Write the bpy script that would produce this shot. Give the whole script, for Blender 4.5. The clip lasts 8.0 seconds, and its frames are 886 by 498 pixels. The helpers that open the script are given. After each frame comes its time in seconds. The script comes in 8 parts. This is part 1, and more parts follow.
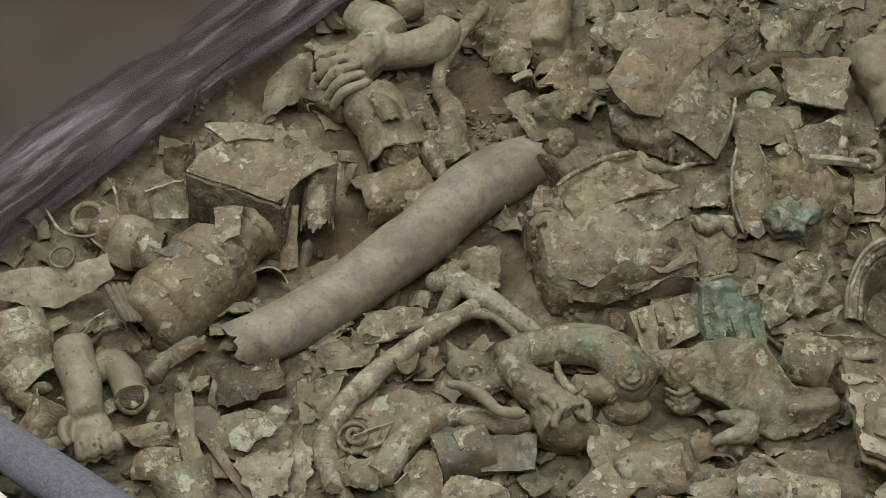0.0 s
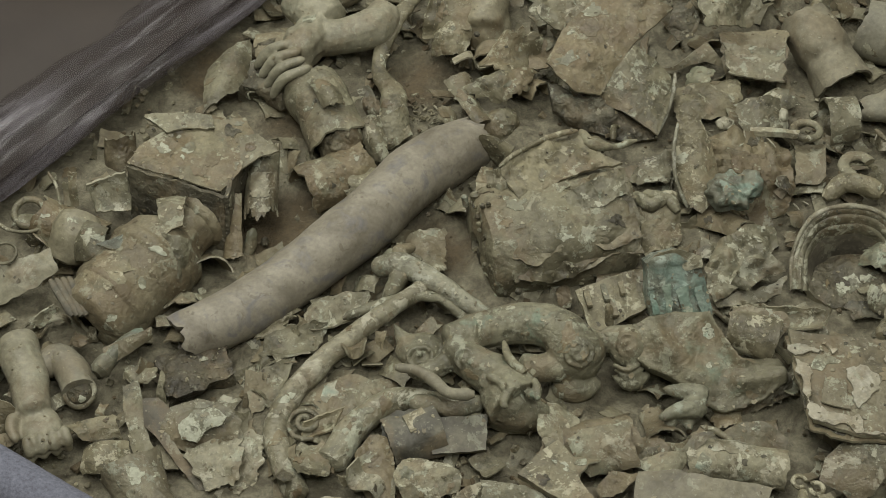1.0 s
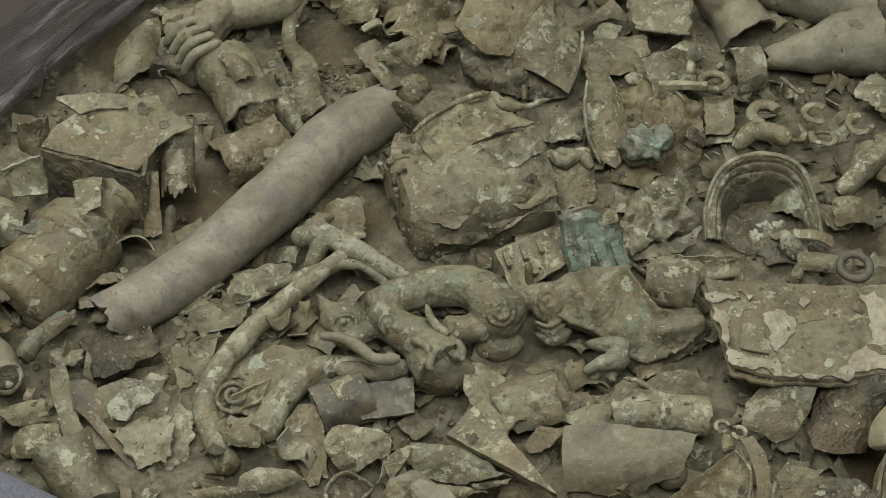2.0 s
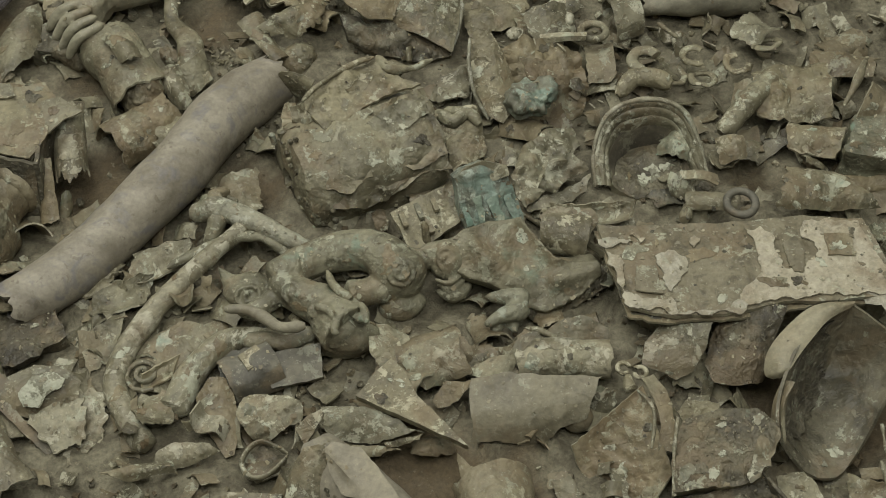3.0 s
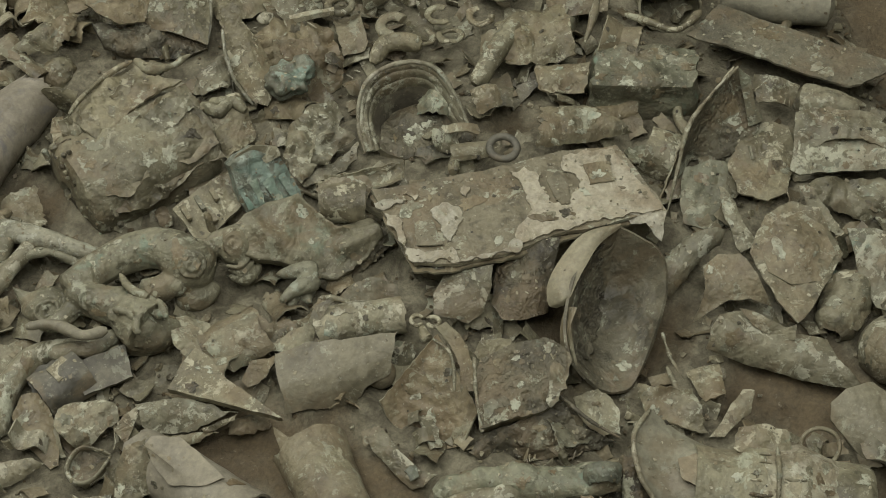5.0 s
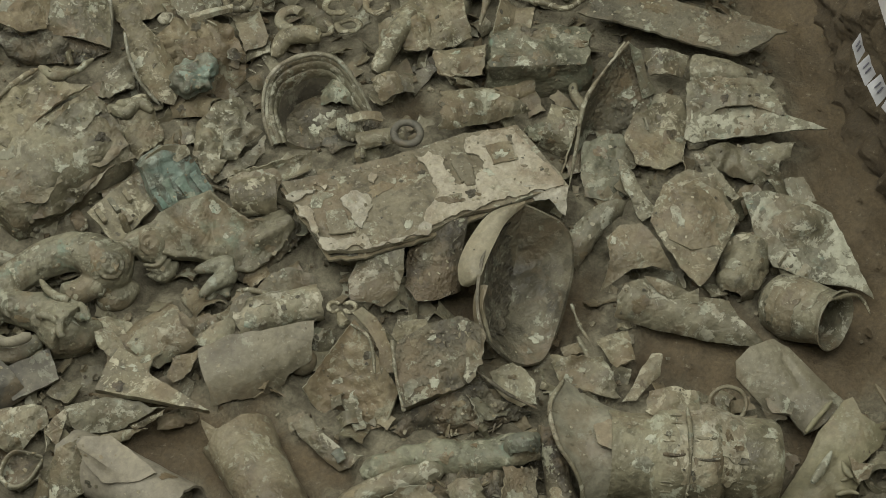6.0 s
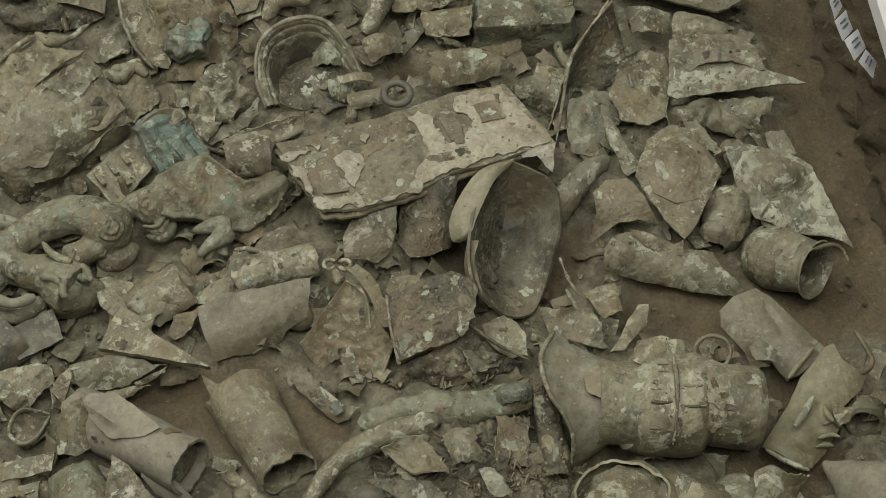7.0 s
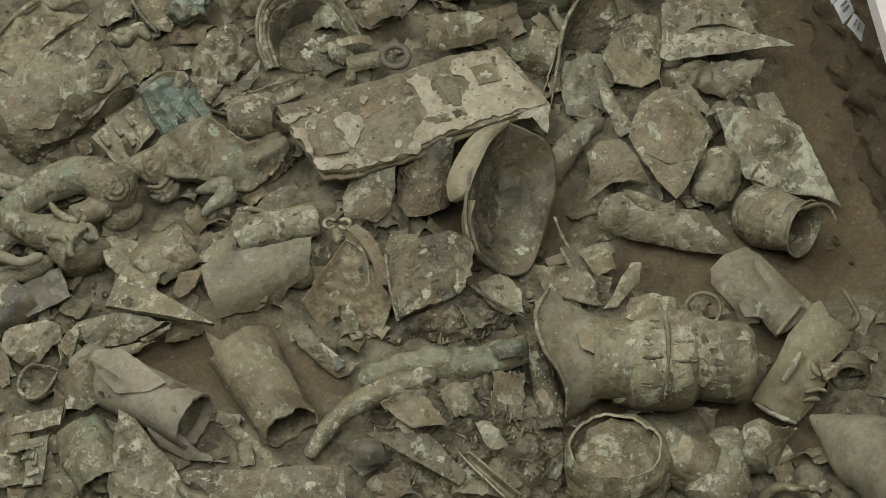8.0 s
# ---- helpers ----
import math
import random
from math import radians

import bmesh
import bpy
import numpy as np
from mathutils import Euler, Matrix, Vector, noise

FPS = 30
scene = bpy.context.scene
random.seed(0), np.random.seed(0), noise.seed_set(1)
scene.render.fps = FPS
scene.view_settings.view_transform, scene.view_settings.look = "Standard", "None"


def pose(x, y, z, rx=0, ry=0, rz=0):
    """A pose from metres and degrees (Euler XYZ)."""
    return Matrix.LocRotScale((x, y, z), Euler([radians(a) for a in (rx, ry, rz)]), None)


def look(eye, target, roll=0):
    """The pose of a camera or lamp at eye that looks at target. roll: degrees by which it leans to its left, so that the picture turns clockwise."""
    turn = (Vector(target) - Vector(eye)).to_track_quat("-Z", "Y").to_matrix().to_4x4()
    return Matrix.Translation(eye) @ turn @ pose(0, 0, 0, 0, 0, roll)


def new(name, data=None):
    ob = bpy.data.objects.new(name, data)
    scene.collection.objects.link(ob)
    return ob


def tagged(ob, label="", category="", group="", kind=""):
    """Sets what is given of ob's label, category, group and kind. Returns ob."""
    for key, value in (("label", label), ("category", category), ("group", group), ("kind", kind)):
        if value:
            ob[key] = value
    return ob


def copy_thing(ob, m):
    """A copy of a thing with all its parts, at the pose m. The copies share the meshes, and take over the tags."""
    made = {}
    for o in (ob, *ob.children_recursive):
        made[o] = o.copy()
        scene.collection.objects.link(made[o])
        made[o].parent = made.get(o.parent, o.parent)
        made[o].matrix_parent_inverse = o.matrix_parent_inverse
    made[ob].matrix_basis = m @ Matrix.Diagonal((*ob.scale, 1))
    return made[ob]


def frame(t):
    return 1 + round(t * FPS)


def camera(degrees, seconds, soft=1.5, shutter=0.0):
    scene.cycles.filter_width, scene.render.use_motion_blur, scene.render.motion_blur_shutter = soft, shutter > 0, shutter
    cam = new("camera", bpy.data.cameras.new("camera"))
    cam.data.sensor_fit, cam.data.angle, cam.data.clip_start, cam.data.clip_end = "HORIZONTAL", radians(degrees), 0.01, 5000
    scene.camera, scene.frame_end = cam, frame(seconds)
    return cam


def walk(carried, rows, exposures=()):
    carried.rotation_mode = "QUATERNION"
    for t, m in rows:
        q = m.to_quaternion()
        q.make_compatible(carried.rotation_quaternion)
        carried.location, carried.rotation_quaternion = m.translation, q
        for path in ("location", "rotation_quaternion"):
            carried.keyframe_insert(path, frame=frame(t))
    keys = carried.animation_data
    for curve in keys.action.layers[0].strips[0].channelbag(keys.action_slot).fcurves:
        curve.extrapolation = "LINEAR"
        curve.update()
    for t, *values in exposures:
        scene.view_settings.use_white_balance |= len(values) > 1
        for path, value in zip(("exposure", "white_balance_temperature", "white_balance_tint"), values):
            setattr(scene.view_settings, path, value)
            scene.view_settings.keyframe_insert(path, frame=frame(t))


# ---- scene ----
import collections

from mathutils import geometry
from mathutils.bvhtree import BVHTree
# camera: a slow pan over the pit from one standpoint, then a tilt down
cam = camera(28.0, 8.0, soft=0.9)
PATH = [
    (0.0, -0.0000, -0.0000, 3.0685, -0.000, -49.135, 0.004),
    (0.5, 0.0063, -0.0030, 3.0642, -0.649, -49.265, 0.157),
    (1.0, 0.0166, -0.0057, 3.0611, -2.342, -49.549, 0.043),
    (1.5, 0.0201, -0.0061, 3.0625, -4.358, -50.064, -0.083),
    (1.7, 0.0201, -0.0133, 3.0725, -5.057, -50.312, -0.080),
    (2.8, 0.0244, -0.0516, 3.1384, -10.317, -51.903, 0.058),
    (3.0, 0.0249, -0.0604, 3.1495, -11.370, -52.119, 0.117),
    (3.5, 0.0270, -0.0755, 3.1710, -14.158, -52.547, 0.143),
    (4.0, 0.0276, -0.0961, 3.2005, -16.983, -52.875, 0.197),
    (4.5, 0.0237, -0.1284, 3.2408, -19.630, -53.029, 0.321),
    (5.0, 0.0177, -0.1601, 3.2872, -22.340, -53.235, 0.412),
    (5.2, 0.0120, -0.1703, 3.3104, -23.418, -53.359, 0.358),
    (6.3, -0.0256, -0.1979, 3.4379, -28.335, -54.732, -0.395),
    (6.5, -0.0365, -0.2045, 3.4577, -28.463, -55.050, -0.286),
    (7.0, -0.0538, -0.2339, 3.5050, -28.429, -55.824, -0.159),
    (7.5, -0.0665, -0.2590, 3.5487, -28.499, -56.528, -0.202),
    (8.0, -0.0814, -0.2815, 3.5895, -28.620, -57.152, -0.276),
]
walk(cam, [(t, pose(x, y, z, 90 + pitch, 0, yaw) @ pose(0, 0, 0, 0, 0, -lean)) for t, x, y, z, yaw, pitch, lean in PATH], exposures=[(0.0, 0.0), (3.5, -0.02), (6.5, -0.07), (8.0, -0.07)])

# light: a bright hall with soft lamps under its ceiling
world = bpy.data.worlds.new("hall_air")
scene.world = world
world.use_nodes = True
world.node_tree.nodes["Background"].inputs[0].default_value = (0.95, 1.0, 0.97, 1)
world.node_tree.nodes["Background"].inputs[1].default_value = 0.25
scene.view_settings.exposure = 0.0


def area_lamp(name, place, target, sx, sy, power, colour):
    data = bpy.data.lights.new(name, "AREA")
    data.shape, data.size, data.size_y, data.energy, data.color = "RECTANGLE", sx, sy, power, colour
    ob = new(name, data)
    ob.matrix_world = look(place, target)
    return ob


area_lamp("ceiling_lamp", (-1.3, 5.2, 6.3), (-0.1, 3.2, 0), 4.5, 2.0, 320, (1.0, 0.99, 0.91))
area_lamp("ceiling_lamp", (0.2, 0.4, 6.3), (0.4, 1.6, 0), 5.0, 3.0, 278, (1.0, 0.99, 0.92))


# ---- materials ----
def nodes_of(name):
    m = bpy.data.materials.new(name)
    m.use_nodes = True
    nt = m.node_tree
    return m, nt, nt.nodes["Principled BSDF"]


def link(nt, a, b):
    nt.links.new(a, b)


def coords(nt):
    """Object coordinates shifted by a random amount for each object."""
    tc, info, mul, add = (nt.nodes.new(n) for n in ("ShaderNodeTexCoord", "ShaderNodeObjectInfo", "ShaderNodeMath", "ShaderNodeVectorMath"))
    mul.operation, mul.inputs[1].default_value = "MULTIPLY", 37.0
    link(nt, info.outputs["Random"], mul.inputs[0])
    link(nt, tc.outputs["Object"], add.inputs[0])
    link(nt, mul.outputs[0], add.inputs[1])
    return add.outputs[0]


def noise_tex(nt, co, scale, detail=5.0, rough=0.6, warp=0.0):
    n = nt.nodes.new("ShaderNodeTexNoise")
    n.inputs["Scale"].default_value, n.inputs["Detail"].default_value = scale, detail
    n.inputs["Roughness"].default_value, n.inputs["Distortion"].default_value = rough, warp
    link(nt, co, n.inputs["Vector"])
    return n.outputs["Fac"]


def ramp(nt, fac, lo, hi, a=(0, 0, 0), b=(1, 1, 1)):
    r = nt.nodes.new("ShaderNodeValToRGB")
    e = r.color_ramp.elements
    e[0].position, e[1].position = lo, hi
    e[0].color, e[1].color = (*a, 1), (*b, 1)
    link(nt, fac, r.inputs[0])
    return r.outputs[0]


def mix(nt, fac, a, b, mode="MIX"):
    m = nt.nodes.new("ShaderNodeMix")
    m.data_type, m.blend_type = "RGBA", mode
    for sock, v in ((m.inputs[0], fac), (m.inputs[6], a), (m.inputs[7], b)):
        if isinstance(v, (int, float)):
            sock.default_value = v
        elif isinstance(v, tuple):
            sock.default_value = (*v, 1)
        else:
            link(nt, v, sock)
    return m.outputs[2]


def bump(nt, bsdf, layers):
    last = None
    for fac, strength, dist in layers:
        b = nt.nodes.new("ShaderNodeBump")
        b.inputs["Strength"].default_value, b.inputs["Distance"].default_value = strength, dist
        link(nt, fac, b.inputs["Height"])
        if last:
            link(nt, last, b.inputs["Normal"])
        last = b.outputs[0]
    link(nt, last, bsdf.inputs["Normal"])


def bronze(name, dark=(0.088, 0.080, 0.052), light=(0.215, 0.203, 0.138), pale=(0.33, 0.322, 0.248), green=(0.15, 0.22, 0.175),
           pale_at=0.61, green_at=0.68, rough=0.52, grit=0.8, cover=0.75, patch=23.0, earth=0.45, mint=(0.33, 0.345, 0.27), mottle=0.85):
    """Buried bronze: olive-grey dust over brown metal, raised flakes of pale corrosion, dark pits, spots of green patina."""
    m, nt, bsdf = nodes_of(name)
    co = coords(nt)
    big, mid = noise_tex(nt, co, 6.5, 4, 0.6, 0.4), noise_tex(nt, co, patch, 6, 0.7, 0.4)
    grain, fine = noise_tex(nt, co, 70, 4, 0.65), noise_tex(nt, co, 170, 3, 0.6)
    pits = ramp(nt, noise_tex(nt, co, 25, 5, 0.66, 0.2), 0.53, 0.62)
    flakes = ramp(nt, mid, pale_at - 0.005, pale_at + 0.025)
    crumbs = ramp(nt, noise_tex(nt, co, 60, 4, 0.65), 0.61, 0.66)
    col = mix(nt, ramp(nt, big, 0.36, 0.62), dark, light)
    col = mix(nt, mix(nt, pits, (0, 0, 0), (0.6 * mottle,) * 3), col, tuple(0.45 * c for c in dark))
    col = mix(nt, ramp(nt, noise_tex(nt, co, 13, 4, 0.6, 0.5), 0.48, 0.66, (0, 0, 0), (0.55, 0.55, 0.55)), col, tuple(0.5 * (c + d) for c, d in zip(light, (0.24, 0.222, 0.16))))
    col = mix(nt, mix(nt, flakes, (0, 0, 0), (cover * mottle,) * 3), col, pale)
    col = mix(nt, mix(nt, crumbs, (0, 0, 0), (0.6 * mottle,) * 3), col, pale)
    col = mix(nt, ramp(nt, noise_tex(nt, co, 9.5, 6, 0.66, 0.2), green_at, green_at + 0.07, (0, 0, 0), (0.65, 0.65, 0.65)), col, green)
    col = mix(nt, ramp(nt, noise_tex(nt, co, 7.0, 6, 0.68, 0.3), 0.50, 0.60, (0, 0, 0), (earth * 1.3,) * 3), col, (0.158, 0.124, 0.078))
    col = mix(nt, ramp(nt, noise_tex(nt, co, 15, 7, 0.74, 0.3), 0.585, 0.605, (0, 0, 0), (0.8 * mottle,) * 3), col, mint)
    tiny = noise_tex(nt, co, 135, 4, 0.62, 0.4)
    col = mix(nt, ramp(nt, tiny, 0.655, 0.68, (0, 0, 0), (0.5, 0.5, 0.5)), col, pale)
    col = mix(nt, 1.0, col, ramp(nt, grain, 0.3, 0.7, (0.80, 0.80, 0.80), (1.17, 1.17, 1.16)), "MULTIPLY")
    info = nt.nodes.new("ShaderNodeObjectInfo")
    tint = nt.nodes.new("ShaderNodeValToRGB")
    e = tint.color_ramp.elements
    e[0].color, e[1].color = (1.05, 1.0, 0.91, 1), (0.93, 0.97, 1.0, 1)
    for at, c in ((0.3, (0.93, 0.925, 0.90)), (0.55, (1.10, 1.11, 1.09)), (0.8, (1.03, 0.99, 0.91))):
        e.new(at).color = (*c, 1)
    link(nt, info.outputs["Random"], tint.inputs[0])
    col = mix(nt, 1.0, col, tint.outputs[0], "MULTIPLY")
    link(nt, col, bsdf.inputs["Base Color"])
    link(nt, ramp(nt, big, 0.3, 0.7, (rough - 0.12,) * 3, (rough + 0.14,) * 3), bsdf.inputs["Roughness"])
    bsdf.inputs["Specular IOR Level"].default_value = 0.4
    cells = nt.nodes.new("ShaderNodeTexVoronoi")
    cells.feature, cells.inputs["Scale"].default_value = "SMOOTH_F1", 95
    link(nt, co, cells.inputs["Vector"])
    grains = mix(nt, ramp(nt, noise_tex(nt, co, 10, 4, 0.6), 0.44, 0.6), (0.5, 0.5, 0.5), ramp(nt, cells.outputs["Distance"], 0.1, 0.6, (1, 1, 1), (0, 0, 0)))
    bump(nt, bsdf, [(mid, 0.45 * grit, 0.010), (noise_tex(nt, co, 22, 3, 0.55, 0.8), 0.6 * grit, 0.014), (flakes, 0.35 * grit, 0.003), (crumbs, 0.6 * grit, 0.003), (grains, 0.5 * grit, 0.004),
                    (noise_tex(nt, co, 38, 5, 0.7), 0.5 * grit, 0.006), (grain, 0.3 * grit, 0.004), (fine, 0.2 * grit, 0.002)])
    return m


BRONZE = bronze("dusty_bronze")
PALE = bronze("pale_corroded_bronze", (0.098, 0.090, 0.060), (0.212, 0.200, 0.138), pale=(0.40, 0.395, 0.31), pale_at=0.56, green_at=0.66, cover=0.95)
GREEN = bronze("green_patina_bronze", (0.088, 0.088, 0.060), (0.19, 0.197, 0.14), green=(0.145, 0.22, 0.175), green_at=0.58, pale_at=0.60)
TEAL = bronze("teal_patina_bronze", (0.075, 0.080, 0.062), (0.155, 0.168, 0.132), pale=(0.29, 0.33, 0.275), green=(0.15, 0.222, 0.185), green_at=0.54, pale_at=0.57, earth=0.2, mint=(0.25, 0.31, 0.26))
BEAST = bronze("beast_bronze", (0.098, 0.093, 0.064), (0.195, 0.189, 0.134), pale=(0.33, 0.33, 0.26), green=(0.15, 0.21, 0.165), green_at=0.60, pale_at=0.60, grit=0.9, mottle=0.7)
PLAQUE = bronze("plaque_bronze", (0.105, 0.092, 0.062), (0.175, 0.160, 0.112), pale=(0.30, 0.29, 0.23), pale_at=0.66, green_at=0.9, patch=7.5, grit=0.6, mottle=0.80)
BROWN = bronze("earth_stained_bronze", (0.098, 0.080, 0.050), (0.205, 0.180, 0.118), pale_at=0.66, green_at=0.76, mottle=0.55)
SMOOTH = bronze("smooth_grey_bronze", (0.150, 0.141, 0.108), (0.232, 0.221, 0.170), pale_at=0.70, green_at=0.75, rough=0.65, grit=0.3, earth=0.3, mint=(0.25, 0.24, 0.19), mottle=0.30)
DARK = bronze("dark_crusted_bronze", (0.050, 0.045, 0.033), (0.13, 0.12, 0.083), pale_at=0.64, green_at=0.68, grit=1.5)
CREAM = bronze("cream_corroded_bronze", (0.15, 0.14, 0.094), (0.30, 0.285, 0.21), pale=(0.44, 0.43, 0.35), pale_at=0.54, green_at=0.72)
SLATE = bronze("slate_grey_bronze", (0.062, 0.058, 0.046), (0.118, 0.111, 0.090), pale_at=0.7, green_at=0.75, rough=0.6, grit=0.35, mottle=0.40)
CHALK = bronze("chalky_crust", (0.25, 0.232, 0.175), (0.34, 0.322, 0.258), pale=(0.39, 0.375, 0.315), pale_at=0.5, green_at=0.8, grit=0.6, mottle=0.70)


# Near-black for crust; also colours the shade in tube mouths and under the drum.
CRUST_AND_SHADE = bronze("blackened_crust", (0.042, 0.038, 0.028), (0.105, 0.096, 0.068), pale_at=0.66, green_at=0.68, grit=1.6, mottle=0.50)
MINT = bronze("mint_white_corrosion", (0.135, 0.132, 0.092), (0.225, 0.222, 0.162), pale=(0.41, 0.42, 0.335), green=(0.22, 0.30, 0.245), pale_at=0.51, green_at=0.60, earth=0.35, grit=0.7, cover=0.95)
COLUMN = bronze("streaked_green_bronze", (0.095, 0.098, 0.074), (0.185, 0.195, 0.148), pale=(0.33, 0.37, 0.31), green=(0.19, 0.262, 0.215), green_at=0.50, pale_at=0.54, earth=0.1, patch=34.0, cover=0.9)
# Pale rim colour that paints highlights along the sheets' edges.
EDGE_GLINT = bronze("bronze_edge_highlight", (0.17, 0.160, 0.112), (0.30, 0.285, 0.212), pale_at=0.58, green_at=0.8, grit=0.5)
GLINT_RIMMED = {BRONZE, PALE, GREEN, TEAL, BROWN, DARK, CREAM, BEAST, PLAQUE}
DUSK = bronze("dusky_bronze", (0.070, 0.065, 0.046), (0.140, 0.130, 0.092), pale=(0.26, 0.25, 0.19), pale_at=0.64, green_at=0.66, grit=0.9, mottle=0.8)
GREY = bronze("pale_grey_bronze", (0.175, 0.165, 0.132), (0.262, 0.250, 0.205), pale_at=0.72, green_at=0.8, rough=0.62, grit=0.3, earth=0.12, mint=(0.29, 0.28, 0.23), mottle=0.25)
VERDIGRIS = bronze("turquoise_corrosion", (0.115, 0.160, 0.132), (0.195, 0.262, 0.218), pale=(0.33, 0.40, 0.34), green=(0.18, 0.27, 0.225), pale_at=0.57, green_at=0.55, earth=0.1)
TAN = bronze("brown_smooth_bronze", (0.115, 0.103, 0.070), (0.195, 0.180, 0.128), pale_at=0.66, green_at=0.75, grit=0.45, earth=0.4, mottle=0.45)
SLEEVE = bronze("olive_sleeve_bronze", (0.135, 0.130, 0.082), (0.225, 0.220, 0.148), pale_at=0.66, green_at=0.70, grit=0.4, earth=0.3, mottle=0.40)
SKIN = bronze("smooth_pale_bronze", (0.16, 0.150, 0.105), (0.27, 0.255, 0.19), pale_at=0.68, green_at=0.85, grit=0.35, mottle=0.35)


def soil_material(name, dusty, tone=1.0):
    """Brown pit soil; where the heap lies it is mixed with olive-grey bronze dust."""
    m, nt, bsdf = nodes_of(name)
    co = coords(nt)
    big, mid, fine = noise_tex(nt, co, 4, 5), noise_tex(nt, co, 18, 6, 0.68, 0.4), noise_tex(nt, co, 95, 4, 0.7)
    col = mix(nt, ramp(nt, big, 0.35, 0.65), tuple(tone * c for c in (0.070, 0.052, 0.027)), tuple(tone * c for c in (0.118, 0.090, 0.049)))
    col = mix(nt, ramp(nt, mid, 0.45, 0.62, (0, 0, 0), (0.7, 0.7, 0.7)), col, tuple(tone * c for c in (0.096, 0.076, 0.045)))
    if dusty:
        at = nt.nodes.new("ShaderNodeAttribute")
        at.attribute_name = "dust"
        grey = mix(nt, ramp(nt, mid, 0.40, 0.60), (0.088, 0.079, 0.052), (0.19, 0.176, 0.12))
        col = mix(nt, at.outputs["Fac"], col, grey)
    col = mix(nt, ramp(nt, noise_tex(nt, co, 50, 5, 0.7), 0.62, 0.68, (0, 0, 0), (0.5, 0.5, 0.5)), col, (0.25, 0.225, 0.16))
    col = mix(nt, 1.0, col, ramp(nt, fine, 0.3, 0.7, (0.68, 0.68, 0.68), (1.25, 1.25, 1.25)), "MULTIPLY")
    link(nt, col, bsdf.inputs["Base Color"])
    bsdf.inputs["Roughness"].default_value = 0.8
    bump(nt, bsdf, [(mid, 0.7, 0.02), (noise_tex(nt, co, 45, 5, 0.7), 0.6, 0.008), (fine, 0.4, 0.003)])
    return m


SOIL = soil_material("damp_soil", False)
# Darker copy of the soil: the east wall's shade is in its colour.
WALL_SHADED = soil_material("shaded_wall_soil", False, 0.75)
DUSTY = soil_material("dusty_pit_soil", True)


def ivory_material():
    m, nt, bsdf = nodes_of("buried_ivory")
    co = coords(nt)
    big, mid, fine = noise_tex(nt, co, 9, 4, 0.6, 0.6), noise_tex(nt, co, 17, 5, 0.6, 1.0), noise_tex(nt, co, 120, 3, 0.6)
    col = mix(nt, ramp(nt, big, 0.36, 0.62), (0.145, 0.128, 0.093), (0.26, 0.238, 0.185))
    col = mix(nt, ramp(nt, mid, 0.52, 0.66, (0, 0, 0), (0.75, 0.75, 0.75)), col, (0.145, 0.14, 0.14))
    col = mix(nt, ramp(nt, noise_tex(nt, co, 33, 5, 0.65, 0.6), 0.60, 0.64, (0, 0, 0), (0.5, 0.5, 0.5)), col, (0.105, 0.088, 0.062))
    col = mix(nt, ramp(nt, noise_tex(nt, co, 14, 3, 0.6), 0.58, 0.7, (0, 0, 0), (0.55, 0.55, 0.55)), col, (0.31, 0.29, 0.235))
    col = mix(nt, 1.0, col, ramp(nt, fine, 0.3, 0.7, (0.86, 0.86, 0.86), (1.12, 1.12, 1.12)), "MULTIPLY")
    link(nt, col, bsdf.inputs["Base Color"])
    bsdf.inputs["Roughness"].default_value = 0.6
    bump(nt, bsdf, [(mid, 0.3, 0.008), (fine, 0.2, 0.002)])
    return m


IVORY = ivory_material()


def plain(name, colour, rough, scale=40, spread=0.12, strength=0.3, dist=0.002):
    m, nt, bsdf = nodes_of(name)
    co = coords(nt)
    n = noise_tex(nt, co, scale, 5, 0.65)
    a, b = tuple(c * (1 - spread) for c in colour), tuple(c * (1 + spread) for c in colour)
    link(nt, mix(nt, ramp(nt, n, 0.3, 0.7), a, b), bsdf.inputs["Base Color"])
    bsdf.inputs["Roughness"].default_value = rough
    bump(nt, bsdf, [(n, strength, dist)])
    return m


TARP = plain("dark_grey_tarpaulin", (0.030, 0.0215, 0.0165), 0.6, 3, 0.2, 0.15, 0.02)
FOAM = plain("blue_grey_felt", (0.13, 0.135, 0.17), 0.95, 160, 0.35, 0.5, 0.003)
PLASTER = plain("white_board", (0.62, 0.60, 0.60), 0.6, 20, 0.06)
PAPER = plain("label_paper", (0.62, 0.63, 0.64), 0.7, 60, 0.05)
INK = plain("label_ink", (0.12, 0.12, 0.14), 0.7)
HALL = plain("hall_paint", (0.72, 0.72, 0.69), 0.8, 3, 0.05)


